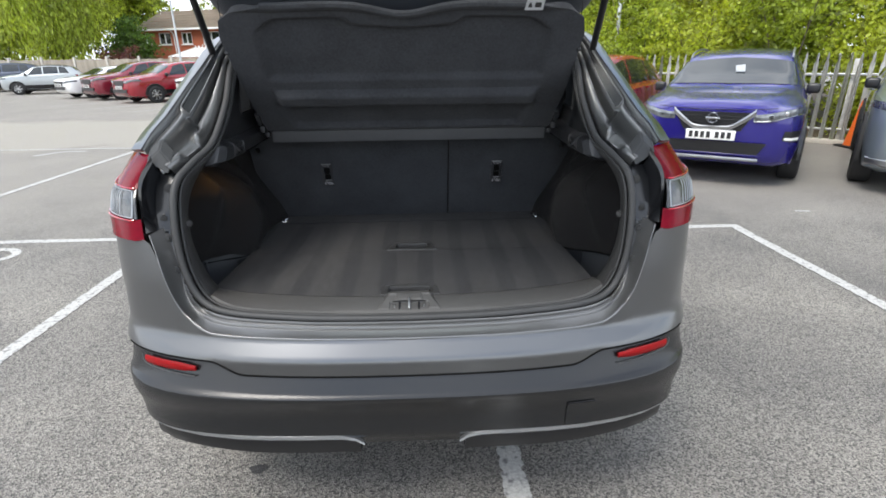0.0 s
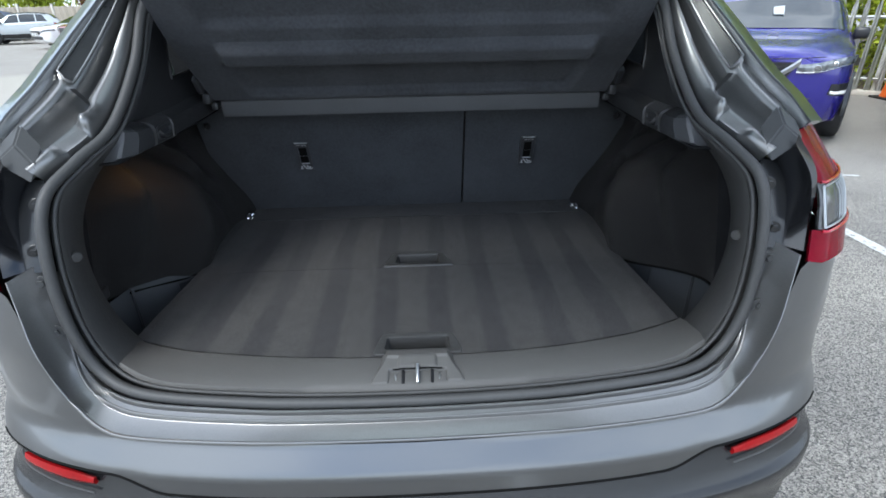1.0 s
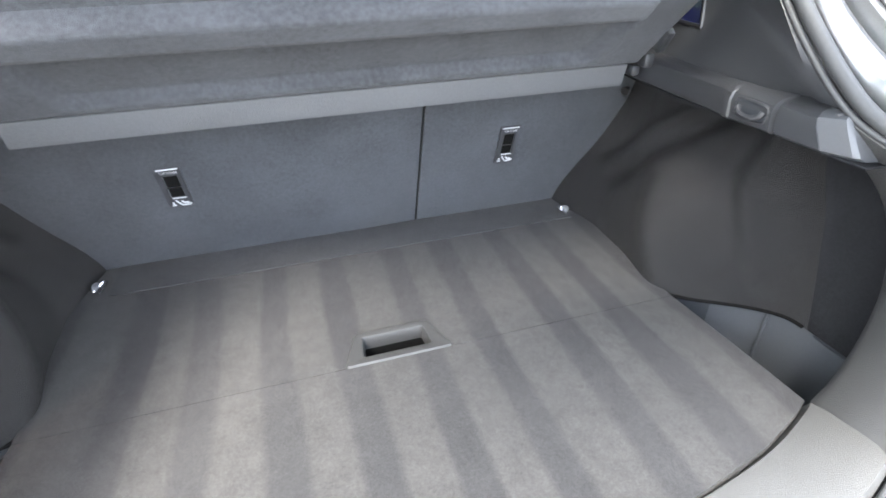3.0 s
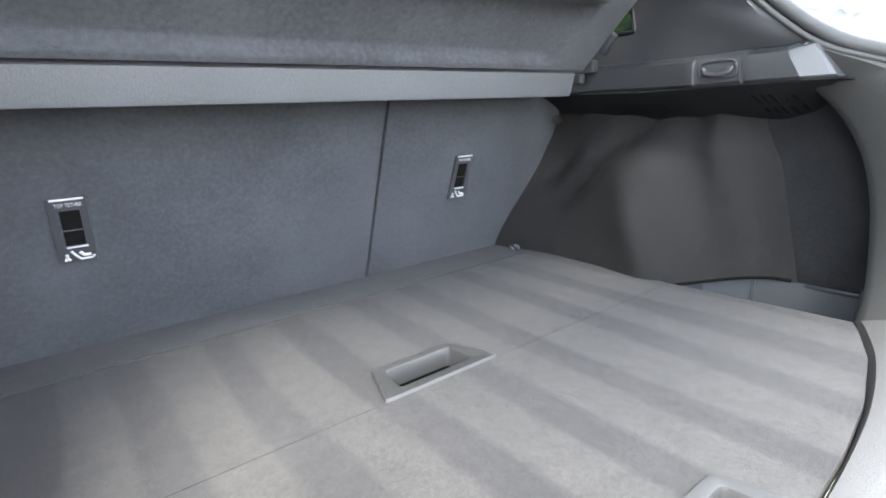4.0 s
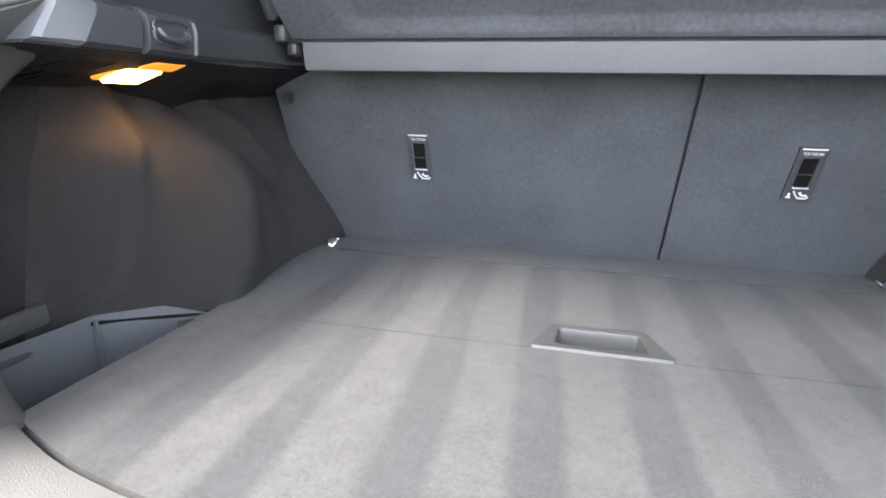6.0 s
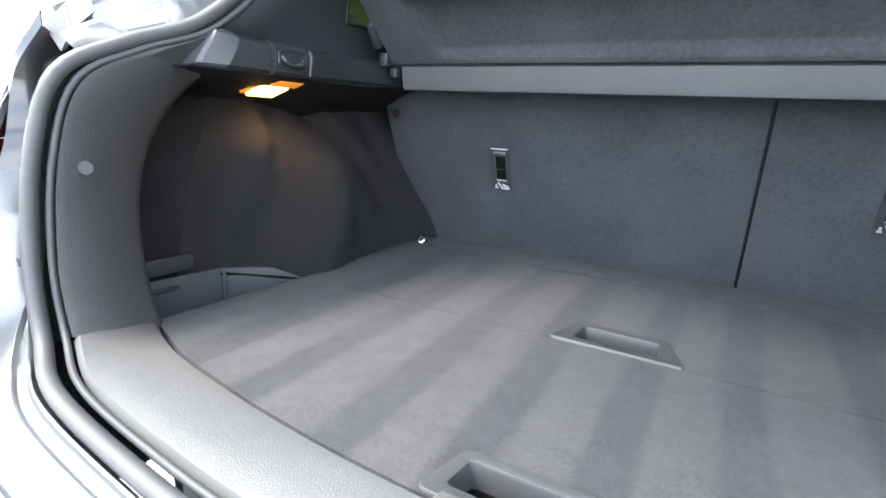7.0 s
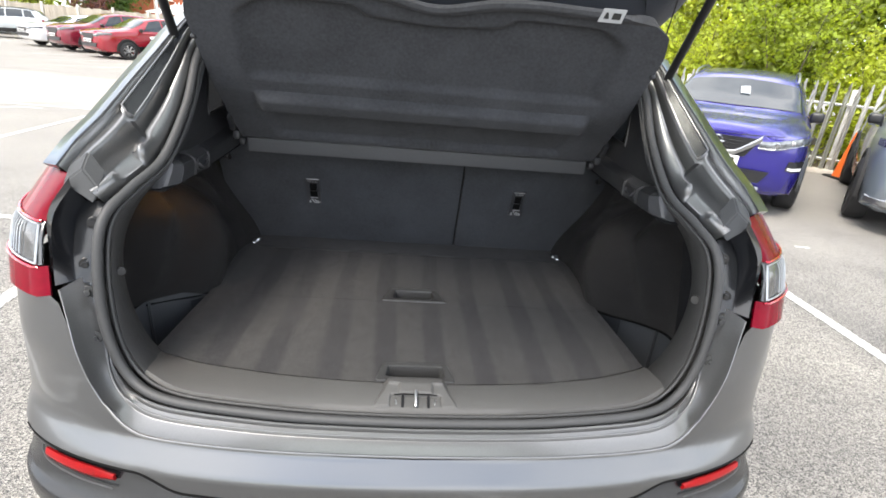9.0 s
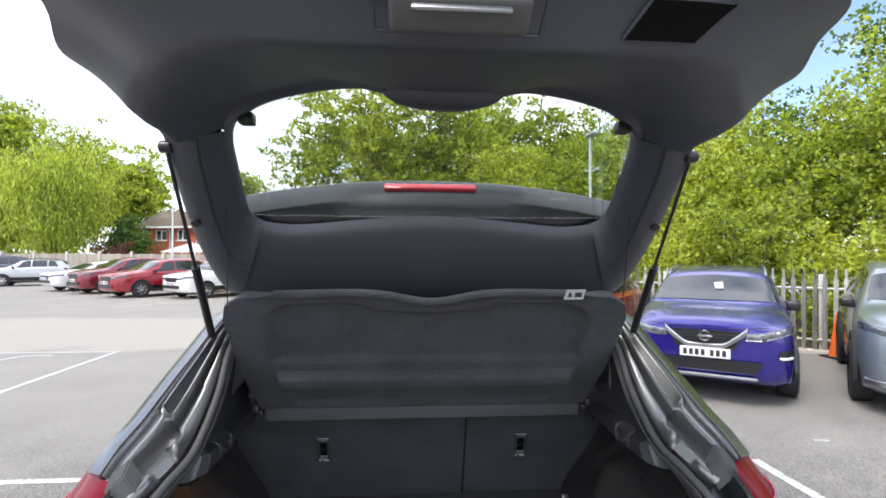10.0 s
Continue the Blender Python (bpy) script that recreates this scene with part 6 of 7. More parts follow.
    part("lower_intake", plate([(-0.50, 0.395), (0.50, 0.395), (0.58, 0.525), (-0.58, 0.525)], (Vector((0, -0.030, 0)), Vector((1, 0, 0))), Vector((0, 0, 1)), 0.012), M_BLACK, ob)
    pl = part("number_plate", box((0, -0.058, 0.598), (0.52, 0.012, 0.111), 0.003), M_PLATE, ob, "white front number plate")
    for k in range(7):
        part("plate_bar", box((-0.205 + 0.062 * k + (0.03 if k > 3 else 0), -0.0655, 0.598), (0.040, 0.003, 0.072), 0.001), M_PLATEBAR, pl)
    if detail > 1:
        for s in (-1, 1):
            vbar = curve([(s * 0.425, -0.036, 0.862), (s * 0.37, -0.040, 0.812), (s * 0.29, -0.045, 0.75), (s * 0.20, -0.05, 0.690), (s * 0.10, -0.052, 0.678), (0, -0.052, 0.677)], 18)
            rows = [[p + Vector((0, 0, 0.036 - 0.014 * i / 18)) for i, p in enumerate(vbar)], [p + Vector((0, -0.014, 0.012)) for p in vbar], [p + Vector((0, 0, -0.034 + 0.014 * i / 18)) for i, p in enumerate(vbar)]]
            part("chrome_v", sheet(rows, 0.004), M_ALU, ob, "bright chrome V of the grille")
            part("lamp_trim", tube([p + Vector((0, -0.006, 0)) for p in lens[0]], 0.006, 6), M_CHROME, ob)
            part("projector", disc(lens[2][5] + Vector((0, -0.008, 0)), (0, -1, 0), 0.026, 0.014, 16), M_CHROME, ob)
            part("projector", disc(lens[2][9] + Vector((0, -0.008, 0)), (s * 0.5, -1, 0), 0.022, 0.014, 16), M_CHROME, ob)
            on("fog_recess", quad_ky(3.25, 3.75, 0.05, 0.24, 0.06, 0.30, 3, 6), M_BLACK, s, 0.006)
            on("fog_lamp", quad_ky(3.32, 3.44, 0.06, 0.22, 0.06, 0.24, 2, 6), M_PLATE, s, 0.012, "bright daytime lamp strip")
            rail = [car_point(8.6, y, *dims, s) + Vector((0, 0, 0.045 * (1 if 0 < i < 5 else 0.1))) for i, y in enumerate((1.85, 2.0, 2.5, 3.0, 3.5, 3.7))]
            part("roof_rail", tube(curve(rail, 20), 0.014, 7), M_ALU, ob, "silver roof rail")
        for k in range(4):
            part("grille_bar", tube([(-0.30 - 0.03 * k, -0.034, 0.70 + 0.036 * k), (0.30 + 0.03 * k, -0.034, 0.70 + 0.036 * k)], 0.004, 5), M_TRIM, ob)
        badge = bmesh.new()
        add_grid(badge, [[Vector((q * math.cos(a), -0.062 + o, 0.785 + q * math.sin(a))) for q, o in ((0.044, 0.004), (0.05, -0.004), (0.062, -0.004), (0.066, 0.006))] for a in [2 * math.pi * k / 28 for k in range(29)]])
        box((0, -0.062, 0.785), (0.15, 0.008, 0.022), 0.003, badge)
        part("badge", badge, M_CHROME, ob, "round chrome badge")
        part("skid", box((0, -0.03, 0.335), (1.05, 0.05, 0.04), 0.015), M_ALU, ob, "silver skid bar")
        part("hood_line", tube(curve([(0.62, 0.04, 0.905), (0.3, -0.012, 0.885), (0, -0.02, 0.88), (-0.3, -0.012, 0.885), (-0.62, 0.04, 0.905)], 24), 0.004, 5), M_UNDER, ob)
        part("paper_slip", plate([(0, 0), (0.11, 0), (0.09, 0.15), (-0.02, 0.13)], (Vector((0.02, 1.385, 1.262)), Vector((1, 0, 0))), Vector((0, 0.80, 0.6)).normalized(), -0.012), M_SLIP, ob, "white paper slip behind the glass")
    return ob


parked_car("suv", "metallic blue SUV with chrome V grille, facing out", (3.43, 4.83), (-0.59, -0.81), M_BLUE, detail=2, sz=0.98)
offroader = parked_car("suv", "blue-grey four-wheel-drive car beside the cone", (5.47, 3.60), (-0.64, -0.77), M_GREYCAR, sx=1.04, sz=1.06, r=0.36, rims=M_UNDER)
for s in (-1, 1):
    fog = part("fog_lamp", disc((s * 0.66, 0.030, 0.60), (s * 0.35, -1, 0), 0.062, 0.05, 20), M_BLACK, offroader, "round fog lamp with a bright ring")
    ring = [(s * 0.66 + 0.052 * math.cos(a) , 0.004 + s * 0.018 * math.cos(a), 0.60 + 0.052 * math.sin(a)) for a in [2 * math.pi * k / 20 for k in range(21)]]
    part("ring", tube(ring, 0.008, 6), M_CHROME, fog)
    part("lens", disc((s * 0.66, 0.004, 0.60), (s * 0.35, -1, 0), 0.032, 0.012, 16), M_HEADLAMP, fog)
valance = [[Vector((x, table([(0, -0.05), (0.6, -0.03), (0.75, 0.04), (0.88, 0.22)], abs(x)) + d, z)) for x in [-0.88 + 1.76 * i / 20 for i in range(21)]] for d, z in ((0.02, 0.40), (0.0, 0.385), (0.005, 0.33), (0.06, 0.30))]
part("valance", sheet(valance, 0.008), M_ALU, offroader, "silver bumper valance")
parked_car("hatchback", "bright red hatchback against the steel fence", (1.45, 6.65), (-0.68, -0.73), M_RED, sx=0.96, sz=0.95, sy=0.97, r=0.31)
LEFT_H = (-0.60, -0.80)
parked_car("hatchback", "bright red five-door hatchback", (-11.7, 20.1), LEFT_H, M_RED, sz=0.97, r=0.32)
parked_car("suv", "dark red SUV between two cars", (-14.2, 22.2), LEFT_H, M_DARKRED, r=0.34)
parked_car("hatchback", "white sporty hatchback in the far row", (-16.4, 23.8), LEFT_H, M_WHITE, sz=0.86, r=0.32)
parked_car("hatchback", "white hatchback in the far row", (-9.0, 19.6), LEFT_H, M_WHITE, sz=0.95, r=0.31)
mini = parked_car("small_hatchback", "pale silver small hatchback with a black roof", (-22.2, 28.2), (-0.92, -0.39), M_SILVER, sx=0.93, sy=0.85, sz=0.92, r=0.30)
for s in (-1, 1):
    part("roof", sheet(car_patch(quad_ky(8.3, 11, 1.95, 3.65, 1.85, 3.78, 4, 8), (0.93, 0.92, 0.85), s, 0.006), 0.004), M_BLACK, mini, "black roof panel")
parked_car("estate_car", "dark blue estate car", (-26.8, 31.0), (-0.92, -0.39), M_DARKBLUE, sz=1.03, r=0.33)
parked_car("estate_car", "pale grey estate car", (-30.6, 29.5), (-0.92, -0.39), M_SILVER, sz=0.98, r=0.33)

# traffic cone
cone = thing("traffic_cone", pose(7.27, 7.22, 0), "faded orange traffic cone by the steel fence", "traffic cone")
rows = [[Vector((q * math.cos(a), q * math.sin(a), z)) for a in [2 * math.pi * k / 24 for k in range(25)]] for q, z in ((0.150, 0.03), (0.145, 0.05), (0.115, 0.25), (0.085, 0.45), (0.055, 0.64), (0.034, 0.755), (0.026, 0.765), (0.020, 0.75))]
part("body", sheet(rows), M_CONE, cone)
part("base", box((0, 0, 0.016), (0.40, 0.40, 0.032), 0.012), M_UNDER, cone, "black square base")

# ---- steel palisade fence ----
FN, FD = Vector((0.68, 0.733, 0)).normalized(), Vector((0.733, -0.68, 0)).normalized()
FO = Vector((6.93, 7.80, 0))
pal = thing("palisade_fence", Matrix.Translation(FO), "galvanised steel palisade fence with pointed pales", "fence")
pm = bmesh.new()
sec = [(-0.034, 0.0), (-0.020, -0.012), (-0.007, 0.004), (0.007, 0.004), (0.020, -0.012), (0.034, 0.0)]
heights = [1.40, 1.44, 1.50, 1.50, 1.44, 1.40]
low = [Vector(FD * u - FN * (0.03 - v) + Vector((0, 0, 0.06))) for u, v in sec]
mid = [Vector(FD * u - FN * (0.03 - v) + Vector((0, 0, 1.30))) for u, v in sec]
top = [Vector(FD * (u * (0.35 if i in (0, 5) else 1.0)) - FN * (0.03 - v) + Vector((0, 0, heights[i]))) for i, (u, v) in enumerate(sec)]
add_grid(pm, [low, mid, top])
bmesh.ops.solidify(pm, geom=pm.faces[:], thickness=0.004)
first = part("pale", pm, M_GALV, pal, flat=True)
for k in range(1, 150):
    p = first.copy()
    scene.collection.objects.link(p)
    u = (k + 1) // 2 * 0.152 * (1 if k % 2 else -1)
    p.location = FD * (u + random.uniform(-0.006, 0.006)) + Vector((0, 0, random.uniform(-0.012, 0.012)))
    p.rotation_euler = Euler((random.uniform(-0.01, 0.01), random.uniform(-0.012, 0.012), random.uniform(-0.04, 0.04)))
for z in (0.25, 1.15):
    part("rail", tube([FD * -11.4 + Vector((0, 0, z)), FD * 0 + Vector((0, 0, z)), FD * 11.4 + Vector((0, 0, z))], 0.022, 4), M_GALV, pal, flat=True)
for k in range(-4, 5):
    part("post", box(FD * (2.6 * k + 0.4) + FN * 0.07 + Vector((0, 0, 0.70)), (0.08, 0.05, 1.40), 0.006, turn=Euler((0, 0, math.atan2(FD.y, FD.x))).to_matrix()), M_GALV, pal)
kerb = part("kerb", box(FO + FN * 0.02 + Vector((0, 0, 0.035)), (22.0, 0.16, 0.09), 0.015, turn=Euler((0, 0, math.atan2(FD.y, FD.x))).to_matrix()), M_CONCRETE)
tagged(kerb, "concrete kerb under the steel fence", "kerb", kind="structure")
bankb = bmesh.new()
rows = []
for d in (0.1, 1.0, 3.0, 8.0, 14.0):
    rows.append([FO + FD * u + FN * d + Vector((0, 0, 0.01 + 0.05 * math.sin(u * 1.3) * min(1, d) + 0.02 * d)) for u in [-30 + 2 * i for i in range(31)]])
add_grid(bankb, rows)
tagged(part("verge", bankb, M_SOIL), "bare earth and leaf litter under the trees", "ground", kind="structure")

# ---- timber fence ----
tf = thing("timber_fence", Matrix.Translation((-20, 32.6, 0)), "weathered timber panel fence with concrete posts", "fence")
board = part("board", box((0, 0, 0.90), (0.147, 0.022, 1.72), 0.004, seg=1), M_TIMBER, tf, flat=True)
frail = part("rail", box((0, 0.03, 0), (1.8, 0.03, 0.07), 0.005, seg=1), M_TIMBER, tf, flat=True)
fpost = part("post", box((0, -0.02, 0.95), (0.11, 0.11, 1.95), 0.012), M_CONCRETE, tf)


def again(o, place):
    c = o.copy()
    scene.collection.objects.link(c)
    c.location = place
    return c


board.location, frail.location, fpost.location = (-0.84, 0, 0), (0, 0, 0.35), (0.96, 0, 0)
for k in range(-11, 12):
    for i in range(12):
        if (k, i) != (0, 0):
            again(board, (1.93 * k - 0.84 + 0.152 * i, random.uniform(-0.006, 0.006), random.uniform(-0.03, 0.03)))
    for z in (0.35, 1.45):
        if (k, z) != (0, 0.35):
            again(frail, (1.93 * k, 0, z))
    if k:
        again(fpost, (0.96 + 1.93 * k, 0, random.uniform(-0.03, 0.03)))

# ---- house and conservatory ----
HA, HB = Vector((-25.2, 49.5, 0)), Vector((-12.6, 45.6, 0))
hd = (HB - HA).normalized()
hn = Vector((hd.y, -hd.x, 0))
house = thing("house", Matrix(((hd.x, -hn.x, 0, HA.x), (hd.y, -hn.y, 0, HA.y), (0, 0, 1, 0), (0, 0, 0, 1))), "red brick house with a brown tiled roof and white windows", "house")
HL = (HB - HA).length
wins = [(0.8, 0.55), (2.6, 1.3), (4.9, 1.1), (7.4, 1.7), (10.6, 1.3)]
cuts = [0.0] + [v for c, w in wins for v in (c - w / 2, c + w / 2)] + [HL]
for i, (a, b) in enumerate(zip(cuts, cuts[1:])):
    spans = ((0, 3.05), (4.05, 4.35)) if i % 2 else ((0, 4.35),)
    for z0, z1 in spans:
        part("wall", box(((a + b) / 2, 0.12, (z0 + z1) / 2), (b - a, 0.24, z1 - z0)), M_BRICK, house, flat=True)
for x in (0.12, HL - 0.12):
    part("wall", box((x, 3.6, 2.17), (0.24, 6.7, 4.35)), M_BRICK, house, flat=True)
part("wall", box((HL / 2, 7.08, 2.17), (HL, 0.24, 4.35)), M_BRICK, house, flat=True)
for k in range(7):
    z0, z1, y0, y1 = 4.30 + 0.26 * k, 4.30 + 0.26 * (k + 1), -0.45 + 0.56 * k, -0.45 + 0.56 * (k + 1)
    rb = bmesh.new()
    add_grid(rb, [[Vector((-0.4, y0, z0 + 0.012)), Vector((HL + 0.4, y0, z0 + 0.012))], [Vector((-0.4, y1 + 0.04, z1)), Vector((HL + 0.4, y1 + 0.04, z1))]])
    bmesh.ops.solidify(rb, geom=rb.faces[:], thickness=0.018)
    part("tile_course", rb, M_ROOFTILE, house, flat=True)
part("rear_slope", sheet([[Vector((-0.4, 3.47, 6.12)), Vector((HL + 0.4, 3.47, 6.12))], [Vector((-0.4, 7.5, 4.3)), Vector((HL + 0.4, 7.5, 4.3))]], 0.05), M_ROOFTILE, house)
part("gutter", box((HL / 2, -0.46, 4.27), (HL + 0.8, 0.12, 0.16), 0.02), M_UPVC, house, "white gutter and fascia")
part("downpipe", tube([(3.65, -0.42, 4.2), (3.65, -0.06, 3.9), (3.65, -0.06, 0.1)], 0.05, 8), M_UPVC, house, "white downpipe")
part("downpipe", tube([(11.8, -0.42, 4.2), (11.8, -0.06, 3.9), (11.8, -0.06, 0.1)], 0.05, 8), M_UPVC, house, "white downpipe")
for x in (0.0, HL):
    g = bmesh.new()
    vs = [g.verts.new(p) for p in ((x, 0.1, 4.3), (x, 7.0, 4.3), (x, 3.5, 6.0))]
    g.faces.new(vs)
    bmesh.ops.solidify(g, geom=g.faces[:], thickness=0.2)
    part("gable", g, M_BRICK, house)
for c, w in wins:
    fr = bmesh.new()
    for dx in (-w / 2 + 0.04, w / 2 - 0.04, *([0.0] if w > 1 else [])):
        box((c + dx, 0.10, 3.55), (0.09, 0.10, 1.0), 0.01, fr)
    for z in (3.09, 4.01):
        box((c, 0.10, z), (w, 0.10, 0.09), 0.01, fr)
    wf = part("window", fr, M_UPVC, house, "white framed window")
    part("pane", box((c, 0.13, 3.55), (w - 0.1, 0.01, 0.9), 0), M_CARGLASS, wf)
    part("sill", box((c, -0.03, 3.02), (w + 0.16, 0.16, 0.06), 0.01), M_UPVC, wf)
cons = thing("conservatory", Matrix(((hd.x, -hn.x, 0, -18.9), (hd.y, -hn.y, 0, 41.0), (0, 0, 1, 0), (0, 0, 0, 1))), "white conservatory with a pale hipped roof", "conservatory")
for a, b, c, d in (((-0.2, -0.2, 1.95), (4.9, -0.2, 1.95), (3.6, 1.4, 2.62), (1.1, 1.4, 2.62)), ((-0.2, 3.0, 1.95), (-0.2, -0.2, 1.95), (1.1, 1.4, 2.62), (1.1, 1.5, 2.62)), ((4.9, -0.2, 1.95), (4.9, 3.0, 1.95), (3.6, 1.5, 2.62), (3.6, 1.4, 2.62))):
    rows = [[Vector(a).lerp(Vector(b), t) for t in [i / 8 for i in range(9)]], [Vector(d).lerp(Vector(c), t) for t in [i / 8 for i in range(9)]]]
    rf = part("roof_slope", sheet(rows, 0.03), M_UPVC, cons)
    for p, q in zip(*rows):
        part("glazing_bar", tube([p + Vector((0, 0, 0.03)), q + Vector((0, 0, 0.03))], 0.025, 5), M_CONCRETE, rf)
for k in range(9):
    part("finial", tube([(1.1 + 2.5 * k / 8, 1.4, 2.6), (1.1 + 2.5 * k / 8, 1.4, 2.72), (1.1 + 2.5 * k / 8, 1.4, 2.80)], [0.05, 0.045, 0.01], 6), M_UPVC, cons)
for k in range(7):
    part("mullion", box((0.05 + 0.77 * k, 0, 0.98), (0.07, 0.07, 1.95), 0.008), M_UPVC, cons)
part("low_wall", box((2.35, 0.05, 0.3), (4.7, 0.2, 0.6), 0.02), M_BRICK, cons)

# ---- lamp posts ----
def lamp_post(x, y, height, label):
    ob = thing("street_lamp", pose(x, y, 0), label, "street lamp", "car park lamps")
    part("post", tube([(0, 0, 0), (0, 0, 1.2), (0, 0, 1.25), (0, 0, height)], [0.085, 0.085, 0.055, 0.045], 12), M_LAMPPOST, ob)
    hd_ = box((0, -0.10, height + 0.02), (0.22, 0.55, 0.10), 0.04, seg=3)
    part("lantern", hd_, M_LAMPPOST, ob)
    part("bracket", box((0.0, 0, height - 1.0), (0.34, 0.05, 0.05), 0.01), M_LAMPPOST, ob)
    part("camera_box", box((0.16, -0.05, height - 0.95), (0.08, 0.22, 0.09), 0.01), M_LAMPPOST, ob)


lamp_post(5.25, 13.3, 5.15, "grey steel lamp post behind the fence")
lamp_post(-12.9, 28.6, 7.0, "grey steel lamp post in the car park")

# ---- trees and shrubs ----
def leaf_material(name, colour, vary=0.5):
    m = material(name, colour, 0.5, 0, 0.25, 3, 0.6, rnd_island=vary)
    n, l = m.node_tree.nodes, m.node_tree.links
    b = n["Principled BSDF"]
    src = b.inputs["Base Color"].links[0].from_socket
    tl, mix, out = n.new("ShaderNodeBsdfTranslucent"), n.new("ShaderNodeMixShader"), n["Material Output"]
    warm = n.new("ShaderNodeMixRGB")
    warm.blend_type, warm.inputs["Fac"].default_value, warm.inputs["Color2"].default_value = "MULTIPLY", 1.0, (1.5, 1.45, 0.5, 1)
    l.new(src, warm.inputs["Color1"])
    l.new(warm.outputs["Color"], tl.inputs["Color"])
    mix.inputs["Fac"].default_value = 0.52
    l.new(b.outputs["BSDF"], mix.inputs[1])
    l.new(tl.outputs["BSDF"], mix.inputs[2])
    l.new(mix.outputs["Shader"], out.inputs["Surface"])
    return m


L_SPRING, L_LIME, L_WILLOW, L_DARK = leaf_material("leaf_spring", (0.27, 0.335, 0.05), 0.6), leaf_material("leaf_lime", (0.37, 0.42, 0.065), 0.55), leaf_material("leaf_willow", (0.36, 0.43, 0.085)), leaf_material("leaf_dark", (0.07, 0.13, 0.026))
L_PLUM = leaf_material("leaf_plum", (0.10, 0.04, 0.045))
rng = np.random.default_rng(7)


def leaf_mesh(name, centres, size, mat, parent, long=1.7, hang=0.0):
    """Many small separate leaves, turned at random."""
    c = np.asarray(centres, dtype=np.float32)
    size = size * 0.74
    n = len(c)
    a = rng.normal(size=(n, 3))
    if hang:
        a = a * (1 - hang) + np.array([0, 0, -1.6]) * hang
    a /= np.linalg.norm(a, axis=1, keepdims=True)
    b = np.cross(a, rng.normal(size=(n, 3)))
    b /= np.linalg.norm(b, axis=1, keepdims=True)
    s = (size * rng.uniform(0.6, 1.35, size=(n, 1))).astype(np.float32)
    up = np.cross(a, b) * s * 0.12
    v = np.stack([c - a * s * long / 2, c + b * s / 2 + up, c + a * s * long / 2, c - b * s / 2 + up], axis=1).reshape(-1, 3)
    me = bpy.data.meshes.new(name)
    me.vertices.add(4 * n)
    me.vertices.foreach_set("co", v.astype(np.float32).ravel())
    me.loops.add(4 * n)
    me.loops.foreach_set("vertex_index", np.arange(4 * n, dtype=np.int32))
    me.polygons.add(n)
    me.polygons.foreach_set("loop_start", np.arange(0, 4 * n, 4, dtype=np.int32))
    me.update(calc_edges=True)
    me.materials.append(mat)
    ob = new(name, me)
    ob.parent = parent
    return ob


def limbs(height, spread, n, lean=0.1, r=0.12, base=0.25):
    """A tapered trunk with forked limbs; returns its mesh and the limb ends."""
    bm = bmesh.new()
    trunk = curve([(0, 0, 0), (lean * 0.3, 0.05, height * 0.3), (lean, -0.05, height * 0.62), (lean * 1.2, 0.1, height * 0.95)], 10)
    tube(trunk, [r * (1 - 0.09 * i) for i in range(11)], 9, bm)
    ends = [trunk[-1]]
    for k in range(n):
        t = rng.uniform(base, 0.92)
        p = trunk[int(t * 10)]
        a = rng.uniform(0, 2 * math.pi)
        ln = spread * rng.uniform(0.5, 1.0) * (1.15 - 0.5 * t)
        q = p + Vector((math.cos(a) * ln, math.sin(a) * ln, ln * rng.uniform(0.35, 0.95)))
        m = p.lerp(q, 0.5) + Vector((0, 0, 0.12 * ln))
        tube(curve([p, m, q], 5), [r * 0.42 * (1 - t * 0.5) * (1 - 0.17 * i) for i in range(6)], 6, bm)
        ends += [m, q]
        for _ in range(2):
            e = m.lerp(q, rng.uniform(0.2, 0.9))
            f = e + Vector(rng.normal(size=3) * ln * 0.3 + np.array([0, 0, 0.15 * ln]))
            tube([e, f], [r * 0.12, r * 0.05], 5, bm)
            ends.append(f)
    return bm, ends


def tree(x, y, height, spread, mat, leaves, size, label, n=14, r=0.13, base=0.3, clump=0.45, name="tree", hang=0.0, droop=0.0, fill=0.35):
    ob = thing(name, pose(x, y, 0, 0, 0, rng.uniform(0, 360)), label, "tree")
    bm, ends = limbs(height, spread, n, rng.uniform(-0.3, 0.3), r, base)
    part("trunk", bm, M_BARK, ob)
    e = np.array([list(p) for p in ends])
    extra = rng.normal(size=(int(len(e) * 1.5), 3)) * np.array([spread * fill, spread * fill, height * 0.13]) + np.array([0, 0, height * (base + 1) * 0.52])
    e = np.concatenate([e, extra])
    leaves = int(leaves * 1.7)
    w = rng.uniform(0.1, 1.0, size=len(e)) ** 2.4
    twigs = max(40, leaves // 16)
    pick = rng.choice(len(e), size=twigs, p=w / w.sum())
    sprig = e[pick] + np.clip(rng.normal(size=(twigs, 3)), -1.7, 1.7) * clump * np.array([1, 1, 0.75])
    pts = sprig[rng.integers(0, twigs, size=leaves)] + np.clip(rng.normal(size=(leaves, 3)), -1.8, 1.8) * (0.05 + 0.24 * clump) * np.array([1, 1, 0.6])
    if droop:
        pts[:, 2] -= rng.uniform(0, droop, size=leaves) * rng.uniform(0, 1, size=leaves)
    pts = pts[pts[:, 2] > 0.25]
    leaf_mesh("crown", pts, size, mat, ob, hang=hang, long=2.6 if hang else 1.7)
    return ob


